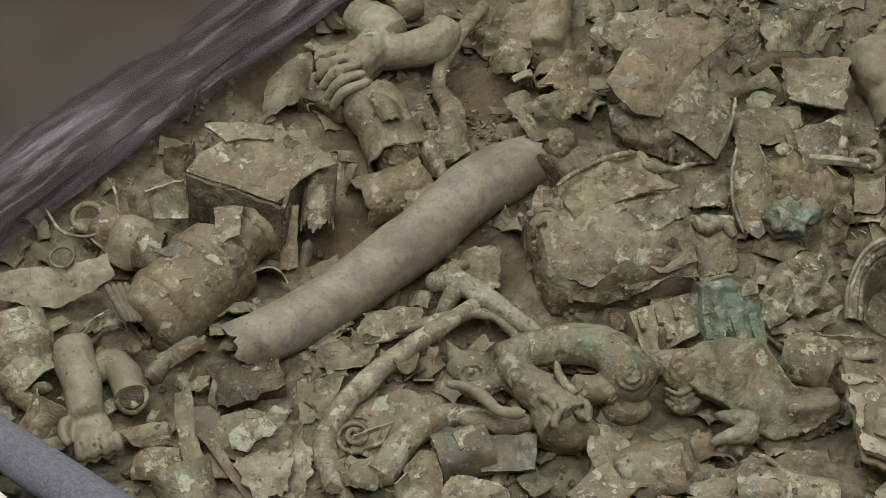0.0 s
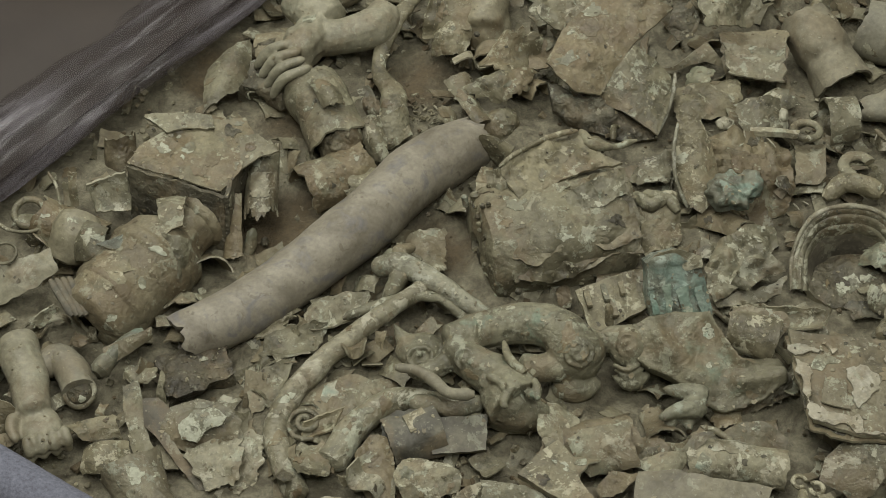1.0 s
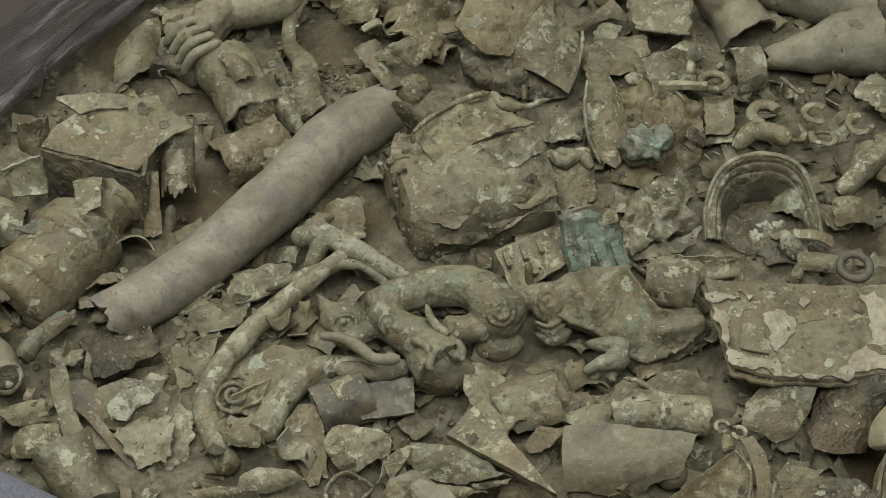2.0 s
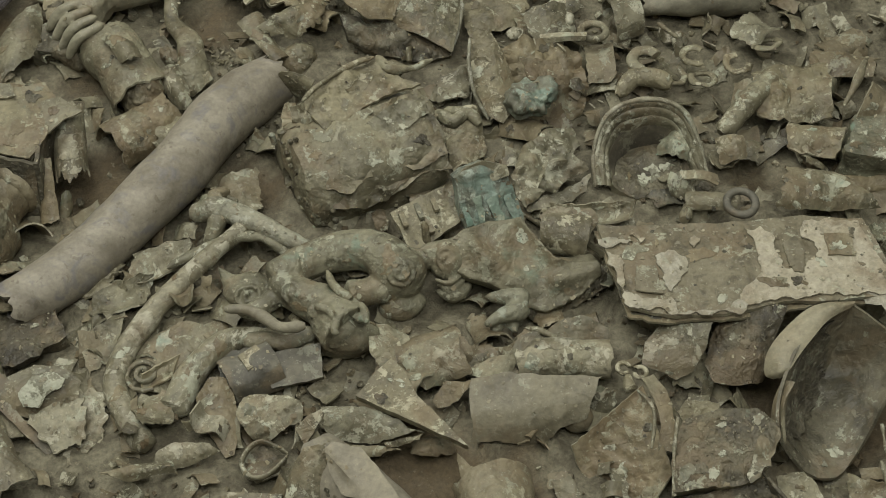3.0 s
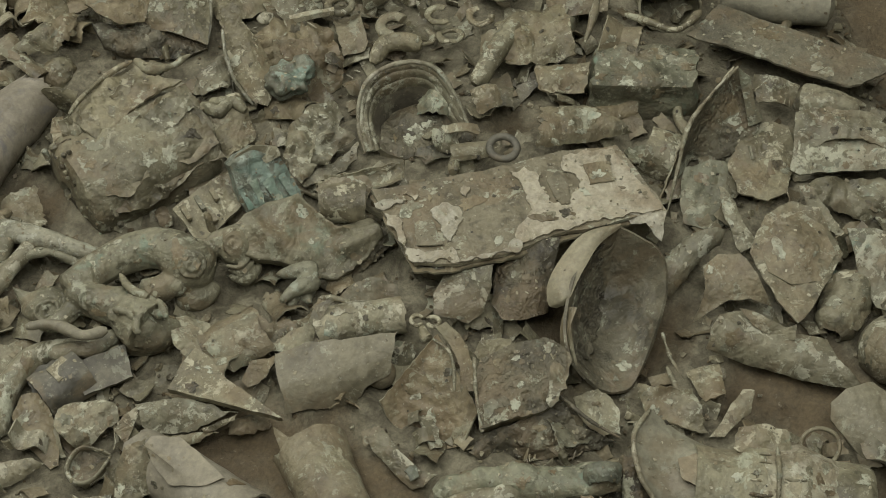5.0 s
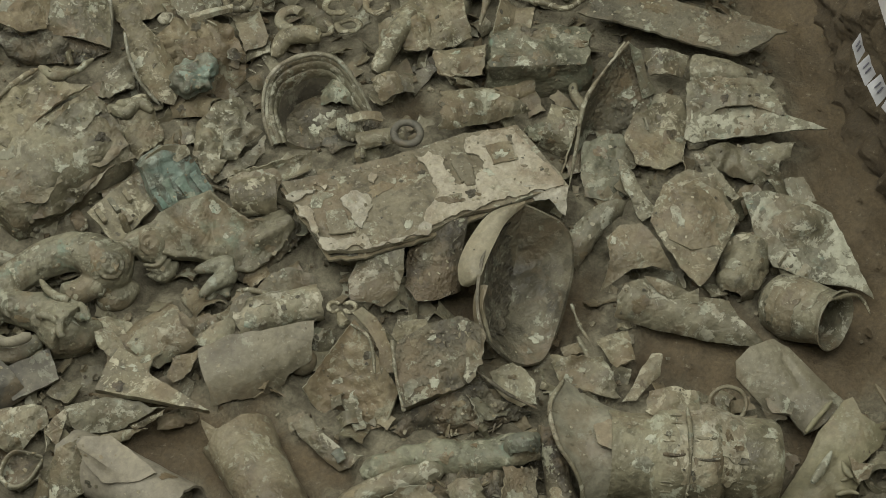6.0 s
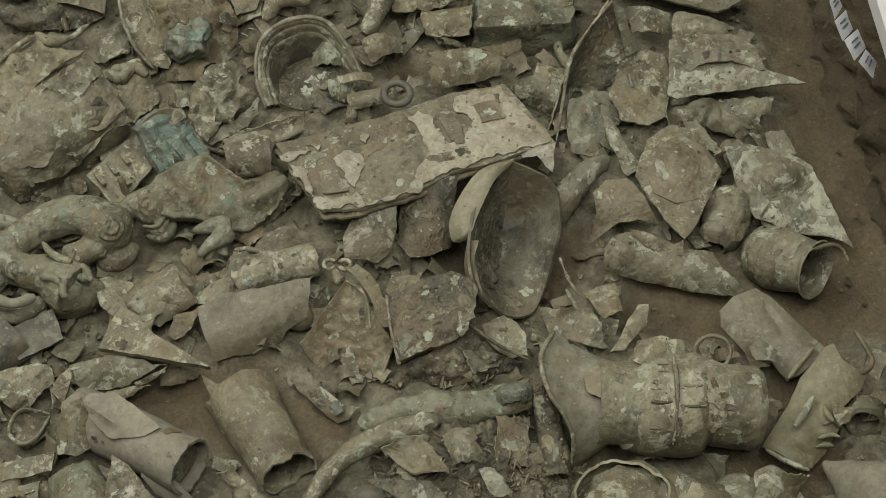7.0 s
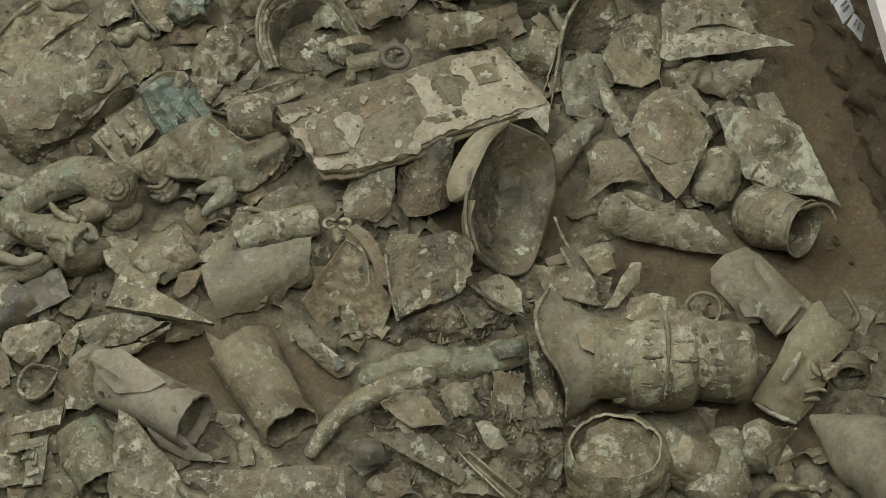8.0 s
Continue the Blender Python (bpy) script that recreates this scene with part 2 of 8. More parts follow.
def film_material():
    m, nt, bsdf = nodes_of("clear_film_painted_sheen")
    co = coords(nt)
    turn, mp = nt.nodes.new("ShaderNodeMapping"), nt.nodes.new("ShaderNodeMapping")
    turn.inputs["Rotation"].default_value = (0, 0, -0.856)
    mp.inputs["Scale"].default_value = (1.5, 15, 4)
    link(nt, co, turn.inputs["Vector"])
    link(nt, turn.outputs[0], mp.inputs["Vector"])
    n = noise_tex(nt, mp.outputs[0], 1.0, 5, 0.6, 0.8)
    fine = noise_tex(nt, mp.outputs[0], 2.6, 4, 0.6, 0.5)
    # Highlights on the folds, painted as pale streaks in colour and alpha.
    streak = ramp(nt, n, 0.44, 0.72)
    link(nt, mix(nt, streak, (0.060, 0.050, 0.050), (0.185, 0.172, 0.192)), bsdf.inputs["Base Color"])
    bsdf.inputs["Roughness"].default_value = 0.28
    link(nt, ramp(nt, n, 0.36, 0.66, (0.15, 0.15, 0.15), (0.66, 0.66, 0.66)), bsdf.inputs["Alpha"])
    bump(nt, bsdf, [(n, 0.5, 0.02), (fine, 0.4, 0.01)])
    return m


FILM = film_material()


# ---- shape tools: each gives (vertices, faces) in metres ----
def nz(p, scale, seed=0.0):
    return noise.noise(Vector((p[0] * scale + seed * 7.3, p[1] * scale - seed * 3.1, p[2] * scale + seed * 1.7)))


def grid(fn, nu, nv, thick, holes=()):
    """A shell from fn(u, v), with its thickness below the surface."""
    us, vs = [i / nu for i in range(nu + 1)], [j / nv for j in range(nv + 1)]
    top = [[fn(u, v) for v in vs] for u in us]
    verts, faces = [], []
    for i in range(nu + 1):
        for j in range(nv + 1):
            verts.append(top[i][j])
    for i in range(nu + 1):
        for j in range(nv + 1):
            a = top[min(i + 1, nu)][j] - top[max(i - 1, 0)][j]
            b = top[i][min(j + 1, nv)] - top[i][max(j - 1, 0)]
            n = a.cross(b)
            n = n.normalized() if n.length > 1e-12 else Vector((0, 0, 1))
            verts.append(top[i][j] - n * thick)
    w, h = nv + 1, (nu + 1) * (nv + 1)
    for i in range(nu):
        for j in range(nv):
            if any(h[0] < (i + 0.5) / nu < h[1] and h[2] < (j + 0.5) / nv < h[3] for h in holes):
                continue
            a, b, c, d = i * w + j, (i + 1) * w + j, (i + 1) * w + j + 1, i * w + j + 1
            faces.append((a, b, c, d))
            faces.append((d + h, c + h, b + h, a + h))
    for i in range(nu):
        a, b = i * w, (i + 1) * w
        faces.append((b, a, a + h, b + h))
        a, b = i * w + nv, (i + 1) * w + nv
        faces.append((a, b, b + h, a + h))
    for j in range(nv):
        a, b = j, j + 1
        faces.append((a, b, b + h, a + h))
        a, b = nu * w + j, nu * w + j + 1
        faces.append((b, a, a + h, b + h))
    return verts, faces, 2 * (nu + nv)


def sheet_geo(p00, p10, p11, p01, arch=0.0, cross=0.0, thick=0.0045, jag=0.07, crumple=0.008, seed=0, step=0.011, wave=9.0, curl=0.0, rounding=0.0, holes=()):
    """A torn, bent sheet between four corners. arch bends it along its first direction, cross along the other."""
    a, b, c, d = (Vector(p) for p in (p00, p10, p11, p01))
    n = ((b - a) + (c - d)).cross((d - a) + (c - b)).normalized()
    if n.z < 0:
        n = -n
    lu, lv = max((b - a).length, (c - d).length), max((d - a).length, (c - b).length)
    nu, nv = max(4, min(52, int(lu / step))), max(4, min(52, int(lv / step)))

    def edge(s, k):
        x = s * 5.5 + k * 11.7 + seed * 3.3
        return jag * (0.55 + 0.9 * noise.noise(Vector((x, k, seed))) + 0.55 * noise.noise(Vector((x * 2.7, k, seed))) + 0.16 * noise.noise(Vector((x * 7, k, seed))))

    def fn(u, v):
        uu = u * (1 - edge(v, 1)) + (1 - u) * edge(v, 2)
        vv = v * (1 - edge(u, 3)) + (1 - v) * edge(u, 4)
        if rounding:
            x, y = 2 * uu - 1, 2 * vv - 1
            uu = 0.5 + 0.5 * (x * (1 - rounding) + rounding * 1.06 * x * math.sqrt(max(0.0, 1 - y * y / 2)))
            vv = 0.5 + 0.5 * (y * (1 - rounding) + rounding * 1.06 * y * math.sqrt(max(0.0, 1 - x * x / 2)))
        p = a * (1 - uu) * (1 - vv) + b * uu * (1 - vv) + c * uu * vv + d * (1 - uu) * vv
        k = arch * 4 * uu * (1 - uu) + cross * 4 * vv * (1 - vv)
        k += curl * (max(0.0, 2 * abs(uu - 0.5) - 0.5) ** 2 + max(0.0, 2 * abs(vv - 0.5) - 0.5) ** 2)
        k += crumple * (1.5 * nz(p, wave * 0.8, seed) - 2.2 * abs(nz(p, wave * 1.2, seed + 5)) + 1.1 * abs(nz(p, wave * 2.6, seed + 7)) + 0.4 * nz(p, wave * 5, seed + 9) + 0.25 * nz(p, wave * 10, seed + 2))
        return p + n * k
    return grid(fn, nu, nv, thick, holes)


def plate_geo(outline, dome=0.0, swell=0.0, thick=0.005, jag=0.006, crumple=0.004, seed=0, step=0.0085, wave=11.0, ridges=(), rim=0.0):
    """A sheet inside a torn outline of any shape. dome bends it across its length, swell lifts its middle, ridges are (a, b, height, width), rim turns its edge up."""
    pts = [Vector(p) for p in outline]
    n = Vector((0, 0, 0))
    for a, b in zip(pts, pts[1:] + pts[:1]):
        n += a.cross(b)
    n.normalize()
    if n.z < 0:
        n = -n
        pts.reverse()
    c = sum(pts, Vector((0, 0, 0))) / len(pts)
    e1 = n.cross(Vector((0, 1, 0.2))).normalized()
    e2 = n.cross(e1)
    edge = []
    for i, (a, b) in enumerate(zip(pts, pts[1:] + pts[:1])):
        k = max(1, int((b - a).length / (step * 0.8)))
        side = n.cross(b - a).normalized()
        for j in range(k):
            p = a.lerp(b, j / k)
            w = jag * (1.2 * nz(p, 13, seed + 21) + 0.8 * nz(p, 34, seed + 22) + 0.5 * nz(p, 85, seed + 23))
            edge.append(p + side * w)
    ex = np.array([((p - c).dot(e1), (p - c).dot(e2), (p - c).dot(n)) for p in edge])
    lo, hi = ex[:, :2].min(0), ex[:, :2].max(0)
    ax, ay = ex[:, 0], ex[:, 1]
    bx, by = np.roll(ax, -1), np.roll(ay, -1)
    inner = []
    rows = int((hi[1] - lo[1]) / (step * 0.87)) + 2
    for r in range(rows):
        y = lo[1] + r * step * 0.87
        for q in range(int((hi[0] - lo[0]) / step) + 2):
            x = lo[0] + (q + 0.5 * (r % 2)) * step
            cross = ((ay > y) != (by > y)) & (x < (bx - ax) * (y - ay) / np.where(by == ay, 1e-9, by - ay) + ax)
            if cross.sum() % 2 and ((ax - x) ** 2 + (ay - y) ** 2).min() > (0.6 * step) ** 2:
                inner.append((x, y))
    flat = [Vector((x, y)) for x, y in ex[:, :2]] + [Vector(q) for q in inner]
    cv, ce, cf, ov, oe, of = geometry.delaunay_2d_cdt(flat, [], [list(range(len(edge)))], 1, 1e-6)
    xy = np.array([(v.x, v.y) for v in cv])
    d2 = ((xy[:, None, :] - ex[None, :, :2]) ** 2).sum(2)
    w = 1.0 / (d2 + 1e-8) ** 1.5
    h = (w * ex[None, :, 2]).sum(1) / w.sum(1)
    far = np.sqrt(d2.min(1))
    reach = max(1e-6, float(far.max()))
    lift = (far / reach) ** 2 * (3 - 2 * far / reach)
    val, vec = np.linalg.eigh(np.cov((xy - xy.mean(0)).T))
    off = (xy - xy.mean(0)) @ vec[:, 0]
    off = (off - (off.max() + off.min()) / 2) / max(1e-6, (off.max() - off.min()) / 2)
    rise = 1 - off ** 2
    top = []
    for (x, y), z, s, b, f in zip(xy, h, rise, lift, far):
        p = c + e1 * x + e2 * y
        k = z + dome * s + swell * b + rim * max(0.0, 1 - f / 0.014)
        k += crumple * (1.5 * nz(p, wave * 0.8, seed) - 2.4 * abs(nz(p, wave * 1.2, seed + 5)) + 1.6 * abs(nz(p, wave * 2.6, seed + 7)) - 0.7 * abs(nz(p, wave * 5, seed + 9)))
        for a, e, rh, rw in ridges:
            a, e = Vector(a), Vector(e)
            pa, ba = p + n * z - a, e - a
            pa, ba = pa - n * pa.dot(n), ba - n * ba.dot(n)
            t = max(0.0, min(1.0, pa.dot(ba) / max(1e-9, ba.length_squared)))
            k += rh * math.exp(-((pa - ba * t).length / rw) ** 2)
        top.append(p + n * k)
    m = len(top)
    verts = top + [p - n * thick for p in top]
    seen = collections.Counter()
    faces = []
    for f in cf:
        a, b, d = (xy[i] for i in f[:3])
        f = list(f) if (b[0] - a[0]) * (d[1] - a[1]) - (b[1] - a[1]) * (d[0] - a[0]) > 0 else list(reversed(f))
        faces += [tuple(f), tuple(m + i for i in reversed(f))]
        for i in range(len(f)):
            seen[(f[i], f[(i + 1) % len(f)])] += 1
    rimf = [(b, a, m + a, m + b) for a, b in seen if (b, a) not in seen]
    return verts, faces + rimf, len(rimf)
def tube_geo(a, b, prof, arc=360.0, turn=0.0, thick=0.006, jag=0.06, dent=0.010, seed=0, nu=34, nv=40, squash=1.0, vjag=0.0):
    """A tube from a to b; prof: (share of the length, radius). arc below 360 leaves it open, turn spins the gap (0: gap below)."""
    a, b = Vector(a), Vector(b)
    ax = (b - a)
    up = Vector((0, 0, 1))
    s = ax.cross(up).normalized()
    up = s.cross(ax.normalized())
    rs = [r for _, r in prof]
    ss = [q for q, _ in prof]

    def fn(u, v):
        ang = radians(turn + (v - 0.5) * arc + vjag * (2 * v - 1) * (noise.noise(Vector((u * 3, v > 0.5, seed))) + 0.4 * noise.noise(Vector((u * 8, v > 0.5, seed)))))
        ja = jag * (0.6 * noise.noise(Vector((math.cos(ang) * 1.6, math.sin(ang) * 1.6, seed))) + 0.45 * noise.noise(Vector((math.cos(ang) * 5, math.sin(ang) * 5, seed + 3))))
        jb = jag * (0.6 * noise.noise(Vector((math.cos(ang) * 1.6, math.sin(ang) * 1.6, seed + 8))) + 0.45 * noise.noise(Vector((math.cos(ang) * 5, math.sin(ang) * 5, seed + 11))))
        uu = u * (1 + jb) - (1 - u) * ja
        r = float(np.interp(u, ss, rs))
        d = up * math.cos(ang) * squash + s * math.sin(ang)
        p = a + ax * uu + d * r
        p = p + d * dent * (1.5 * nz(p, 8, seed) + 0.6 * nz(p, 26, seed + 4))
        return p
    return grid(fn, nu, nv, thick)


def spline(pts, k):
    """k + 1 points on a smooth curve through pts."""
    p = [Vector(q) for q in pts]
    p = [p[0] * 2 - p[1]] + p + [p[-1] * 2 - p[-2]]
    out = []
    for i in range(k + 1):
        x = i / k * (len(pts) - 1)
        j = min(int(x), len(pts) - 2)
        t = x - j
        a, b, c, d = p[j:j + 4]
        out.append(0.5 * ((2 * b) + (c - a) * t + (2 * a - 5 * b + 4 * c - d) * t * t + (3 * b - a - 3 * c + d) * t ** 3))
    return out


def shell_geo(pts, radii, arc=360.0, turn=0.0, thick=0.008, jag=0.03, dent=0.004, seed=0, nu=60, nv=40, squash=1.0):
    """A hollow pipe wall along a smooth curve."""
    line = spline(pts, nu)
    frames = []
    for i in range(nu + 1):
        t = (line[min(i + 1, nu)] - line[max(i - 1, 0)]).normalized()
        s = t.cross(Vector((0, 0, 1))).normalized()
        frames.append((line[i], s, s.cross(t), t))
    length = sum((line[i + 1] - line[i]).length for i in range(nu))

    def fn(u, v):
        p, s, up, t = frames[round(u * nu)]
        ang = radians(turn + (v - 0.5) * arc)
        r = float(np.interp(u * (len(pts) - 1), range(len(radii)), radii))
        d = up * math.cos(ang) * squash + s * math.sin(ang)
        e = jag * length * (noise.noise(Vector((math.cos(ang) * 1.8, math.sin(ang) * 1.8, seed))) + 0.6 * noise.noise(Vector((math.cos(ang) * 5, math.sin(ang) * 5, seed))))
        q = p + d * r + t * e * (max(0.0, 1 - u * 8) + max(0.0, u * 8 - 7))
        return q + d * dent * (1.5 * nz(q, 8, seed) + 0.6 * nz(q, 26, seed + 4))
    return grid(fn, nu, nv, thick)


def limb_geo(pts, radii, rough=0.004, seed=0, sides=18, squash=1.0, k=None, scale=16.0, blunt=True):
    """A solid rounded rod along a smooth curve, with its own radius at each point."""
    length = sum((Vector(pts[i + 1]) - Vector(pts[i])).length for i in range(len(pts) - 1))
    k = k or max(8, min(70, int(length / 0.012)))
    line = spline(pts, k)
    verts, faces = [], []
    for i, p in enumerate(line):
        t = (line[min(i + 1, k)] - line[max(i - 1, 0)]).normalized()
        s = t.cross(Vector((0, 0, 1)))
        s = s.normalized() if s.length > 1e-4 else Vector((1, 0, 0))
        up = s.cross(t)
        r = float(np.interp(i / k * (len(pts) - 1), range(len(radii)), radii))
        if blunt and (i == 0 or i == k):
            r *= 0.55
        for j in range(sides):
            an = 2 * math.pi * j / sides
            d = s * math.cos(an) + up * math.sin(an) * squash
            q = p + d * r
            verts.append(q + d * rough * (1.4 * nz(q, scale, seed) + 0.7 * nz(q, scale * 3.2, seed + 2)))
    for i in range(k):
        for j in range(sides):
            a, b = i * sides + j, i * sides + (j + 1) % sides
            faces.append((a, a + sides, b + sides, b))
    for i, flip in ((0, False), (k, True)):
        c = len(verts)
        verts.append(line[i])
        for j in range(sides):
            a, b = i * sides + j, i * sides + (j + 1) % sides
            faces.append((b, c, a) if flip else (a, c, b))
    return verts, faces


def ball_geo(c, rx, ry, rz, yaw=0.0, rough=0.004, seed=0, n=20, scale=16.0, pitch=0.0):
    m = pose(*c, pitch, 0, yaw)
    verts, faces = [], []
    for i in range(n + 1):
        th = math.pi * i / n
        for j in range(2 * n):
            ph = math.pi * j / n
            d = Vector((math.sin(th) * math.cos(ph), math.sin(th) * math.sin(ph), math.cos(th)))
            q = m @ Vector((d.x * rx, d.y * ry, d.z * rz))
            verts.append(q + (m.to_3x3() @ d) * rough * (1.4 * nz(q, scale, seed) + 0.7 * nz(q, scale * 3, seed + 2)))
    w = 2 * n
    for i in range(n):
        for j in range(w):
            a, b = i * w + j, i * w + (j + 1) % w
            faces.append((a, a + w, b + w, b))
    return verts, faces


def block_geo(c, sx, sy, sz, yaw=0.0, rx=0.0, ry=0.0, rough=0.01, seed=0, step=0.016, taper=0.0, scale=12.0):
    """A worn block; c is the middle of its base."""
    m = pose(*c, rx, ry, yaw)
    n = [max(3, min(30, int(s / step))) for s in (sx, sy, sz)]
    bm = bmesh.new()
    keys = {}

    def vert(x, y, z):
        k = (round(x, 5), round(y, 5), round(z, 5))
        if k not in keys:
            e = sum(abs(abs(q) - 1) < 1e-6 for q in (x, y, 2 * z - 1))
            sh = 1 - 0.03 * (e - 1)
            tp = 1 - taper * z
            q = m @ Vector((x * sx / 2 * sh * tp, y * sy / 2 * sh * tp, z * sz * (1 if e < 2 or z < 0.5 else 0.98)))
            d = (q - m @ Vector((0, 0, sz * 0.5))).normalized()
            k2 = rough * (1.5 * nz(q, scale, seed) + 0.9 * nz(q, scale * 3, seed + 2) + 0.6 * nz(q, scale * 8, seed + 4))
            keys[k] = bm.verts.new(q + d * k2)
        return keys[k]

    def face(fn, a, b):
        for i in range(a):
            for j in range(b):
                q = [fn(*uv) for uv in ((i / a, j / b), ((i + 1) / a, j / b), ((i + 1) / a, (j + 1) / b), (i / a, (j + 1) / b))]
                bm.faces.new([vert(*w) for w in q])
    face(lambda u, v: (2 * u - 1, 2 * v - 1, 1), n[0], n[1])
    face(lambda u, v: (2 * v - 1, 2 * u - 1, 0), n[1], n[0])
    for sgn in (1, -1):
        face(lambda u, v: (sgn, sgn * (2 * u - 1), v), n[1], n[2])
        face(lambda u, v: (-sgn * (2 * u - 1), sgn, v), n[0], n[2])
    bm.normal_update()
    bm.verts.index_update()
    out = [v.co.copy() for v in bm.verts], [tuple(v.index for v in f.verts) for f in bm.faces]
    bm.free()
    return out


def loft(one, two, nu, nv, ridges=0.0, count=3.0, seed=0, swell=0.0, thick=0.007, rough=0.004):
    """A band between two smooth curves, with ridges that run along it."""
    a, b = spline(one, nu), spline(two, nu)

    def fn(u, v):
        p = a[round(u * nu)].lerp(b[round(u * nu)], v)
        w = min(1.0, (a[round(u * nu)] - b[round(u * nu)]).length / 0.03)
        return p + Vector((0, -0.3, 0.95)) * (w * (ridges * abs(math.sin(count * math.pi * v)) + swell * math.sin(math.pi * v)) + rough * (nz(p, 14, seed) + 0.5 * nz(p, 40, seed + 1)))
    return grid(fn, nu, nv, thick)


def ring_geo(c, big, small, rx=0.0, rz=0.0, arc=360.0, rough=0.001, seed=0, flat=1.0, n=40, sides=12, oval=1.0):
    """A ring, or a part of one, round the local z axis."""
    m = pose(*c, rx, 0, rz)
    verts, faces = [], []
    closed = arc > 359
    cnt = n if closed else n + 1
    for i in range(cnt):
        a = radians(arc) * i / n
        for j in range(sides):
            b = 2 * math.pi * j / sides
            r = big + small * math.cos(b)
            q = m @ Vector((math.cos(a) * r, math.sin(a) * r * oval, small * flat * math.sin(b)))
            verts.append(q + Vector((nz(q, 40, seed), nz(q, 40, seed + 1), nz(q, 40, seed + 2))) * rough)
    for i in range(n if closed else n):
        for j in range(sides):
            a, b = (i % cnt) * sides + j, (i % cnt) * sides + (j + 1) % sides
            c2, d = ((i + 1) % cnt) * sides + (j + 1) % sides, ((i + 1) % cnt) * sides + j
            faces.append((a, d, c2, b))
    if not closed:
        faces.append(tuple(range(sides)))
        faces.append(tuple(reversed(range(n * sides, (n + 1) * sides))))
    return verts, faces


def joined(*geos):
    verts, faces = [], []
    for v, f in (g[:2] for g in geos):
        k = len(verts)
        verts += v
        faces += [tuple(i + k for i in q) for q in f]
    return verts, faces


def mesh_of(name, geo, centre, mat):
    me = bpy.data.meshes.new(name)
    me.from_pydata([tuple(Vector(v) - centre) for v in geo[0]], [], geo[1])
    me.polygons.foreach_set("use_smooth", [True] * len(me.polygons))
    me.set_sharp_from_angle(angle=radians(48))
    me.materials.append(mat)
    # Rim faces of these bronzes get the painted edge highlight.
    if len(geo) > 2 and mat in GLINT_RIMMED:
        me.materials.append(EDGE_GLINT)
        me.polygons.foreach_set("material_index", [0] * (len(geo[1]) - geo[2]) + [1] * geo[2])
    me.update()
    return me


def thing(name, geo, mat, label, category="bronze fragment", group="", kind=""):
    """A top-level object whose origin lies at the middle of its base."""
    arr = np.array([tuple(v) for v in geo[0]])
    c = Vector(((arr[:, 0].min() + arr[:, 0].max()) / 2, (arr[:, 1].min() + arr[:, 1].max()) / 2, arr[:, 2].min()))
    ob = new(name, mesh_of(name, geo, c, mat))
    ob.location = c
    return tagged(ob, label, category, group, kind)


def origin_of(ob):
    return ob.location + (origin_of(ob.parent) if ob.parent else Vector((0, 0, 0)))


def part(name, geo, mat, parent, label=""):
    arr = np.array([tuple(v) for v in geo[0]])
    c = Vector(arr.mean(0))
    ob = new(name, mesh_of(name, geo, c, mat))
    ob.parent = parent
    ob.location = c - origin_of(parent)
    return tagged(ob, label)


def fused(ob, voxel=0.006, smooth=2):
    """Melts the overlapping forms of one casting into a single skin."""
    r = ob.modifiers.new("skin", "REMESH")
    r.mode, r.voxel_size, r.use_smooth_shade = "VOXEL", voxel, True
    if smooth:
        s = ob.modifiers.new("soften", "SMOOTH")
        s.factor, s.iterations = 0.5, smooth
    return ob


# ---- the pit ----
BARE = [((1.219, 1.774, 0.000), 0.17), ((0.352, 1.783, 0.000), 0.13), ((0.099, 3.144, 0.000), 0.08), ((-0.238, 2.682, 0.000), 0.10), ((0.129, 2.606, 0.000), 0.07), ((1.721, 1.291, 0.000), 0.13), ((1.526, 1.459, 0.000), 0.14), ((2.063, 1.662, 0.000), 0.16),
        ((1.969, 1.456, 0.000), 0.14), ((1.523, 1.002, 0.000), 0.10), ((0.485, 1.661, -0.000), 0.12), ((0.383, 1.749, -0.000), 0.09), ((1.252, 2.395, 0.000), 0.05), ((-0.224, 3.008, -0.000), 0.06), ((-0.398, 3.195, 0.000), 0.10), ((1.877, 1.280, 0.000), 0.12), ((2.173, 1.897, 0.000), 0.12), ((0.385, 1.817, -0.000), 0.08),
        ((0.367, 1.809, -0.000), 0.10), ((0.621, 1.554, 0.000), 0.07), ((1.604, 1.143, -0.000), 0.08), ((1.138, 1.209, 0.000), 0.06), ((1.391, 1.057, -0.000), 0.07), ((1.415, 1.475, 0.000), 0.09), ((1.495, 1.397, -0.000), 0.08), ((0.523, 1.733, 0.000), 0.06)]


def in_pit(x, y):
    """Inside the heap: right of the tarpaulin, left of the earth wall and off the bare soil."""
    w = 0.25 * noise.noise(Vector((x * 1.7, y * 1.7, 9)))
    if x > 2.02 + 0.16 * (y - 1.4) or y < 0.5 + w or y > 4.0 + w or x < -1.4 + w:
        return False
    return all((x - c[0]) ** 2 + (y - c[1]) ** 2 > r * r for c, r in BARE)


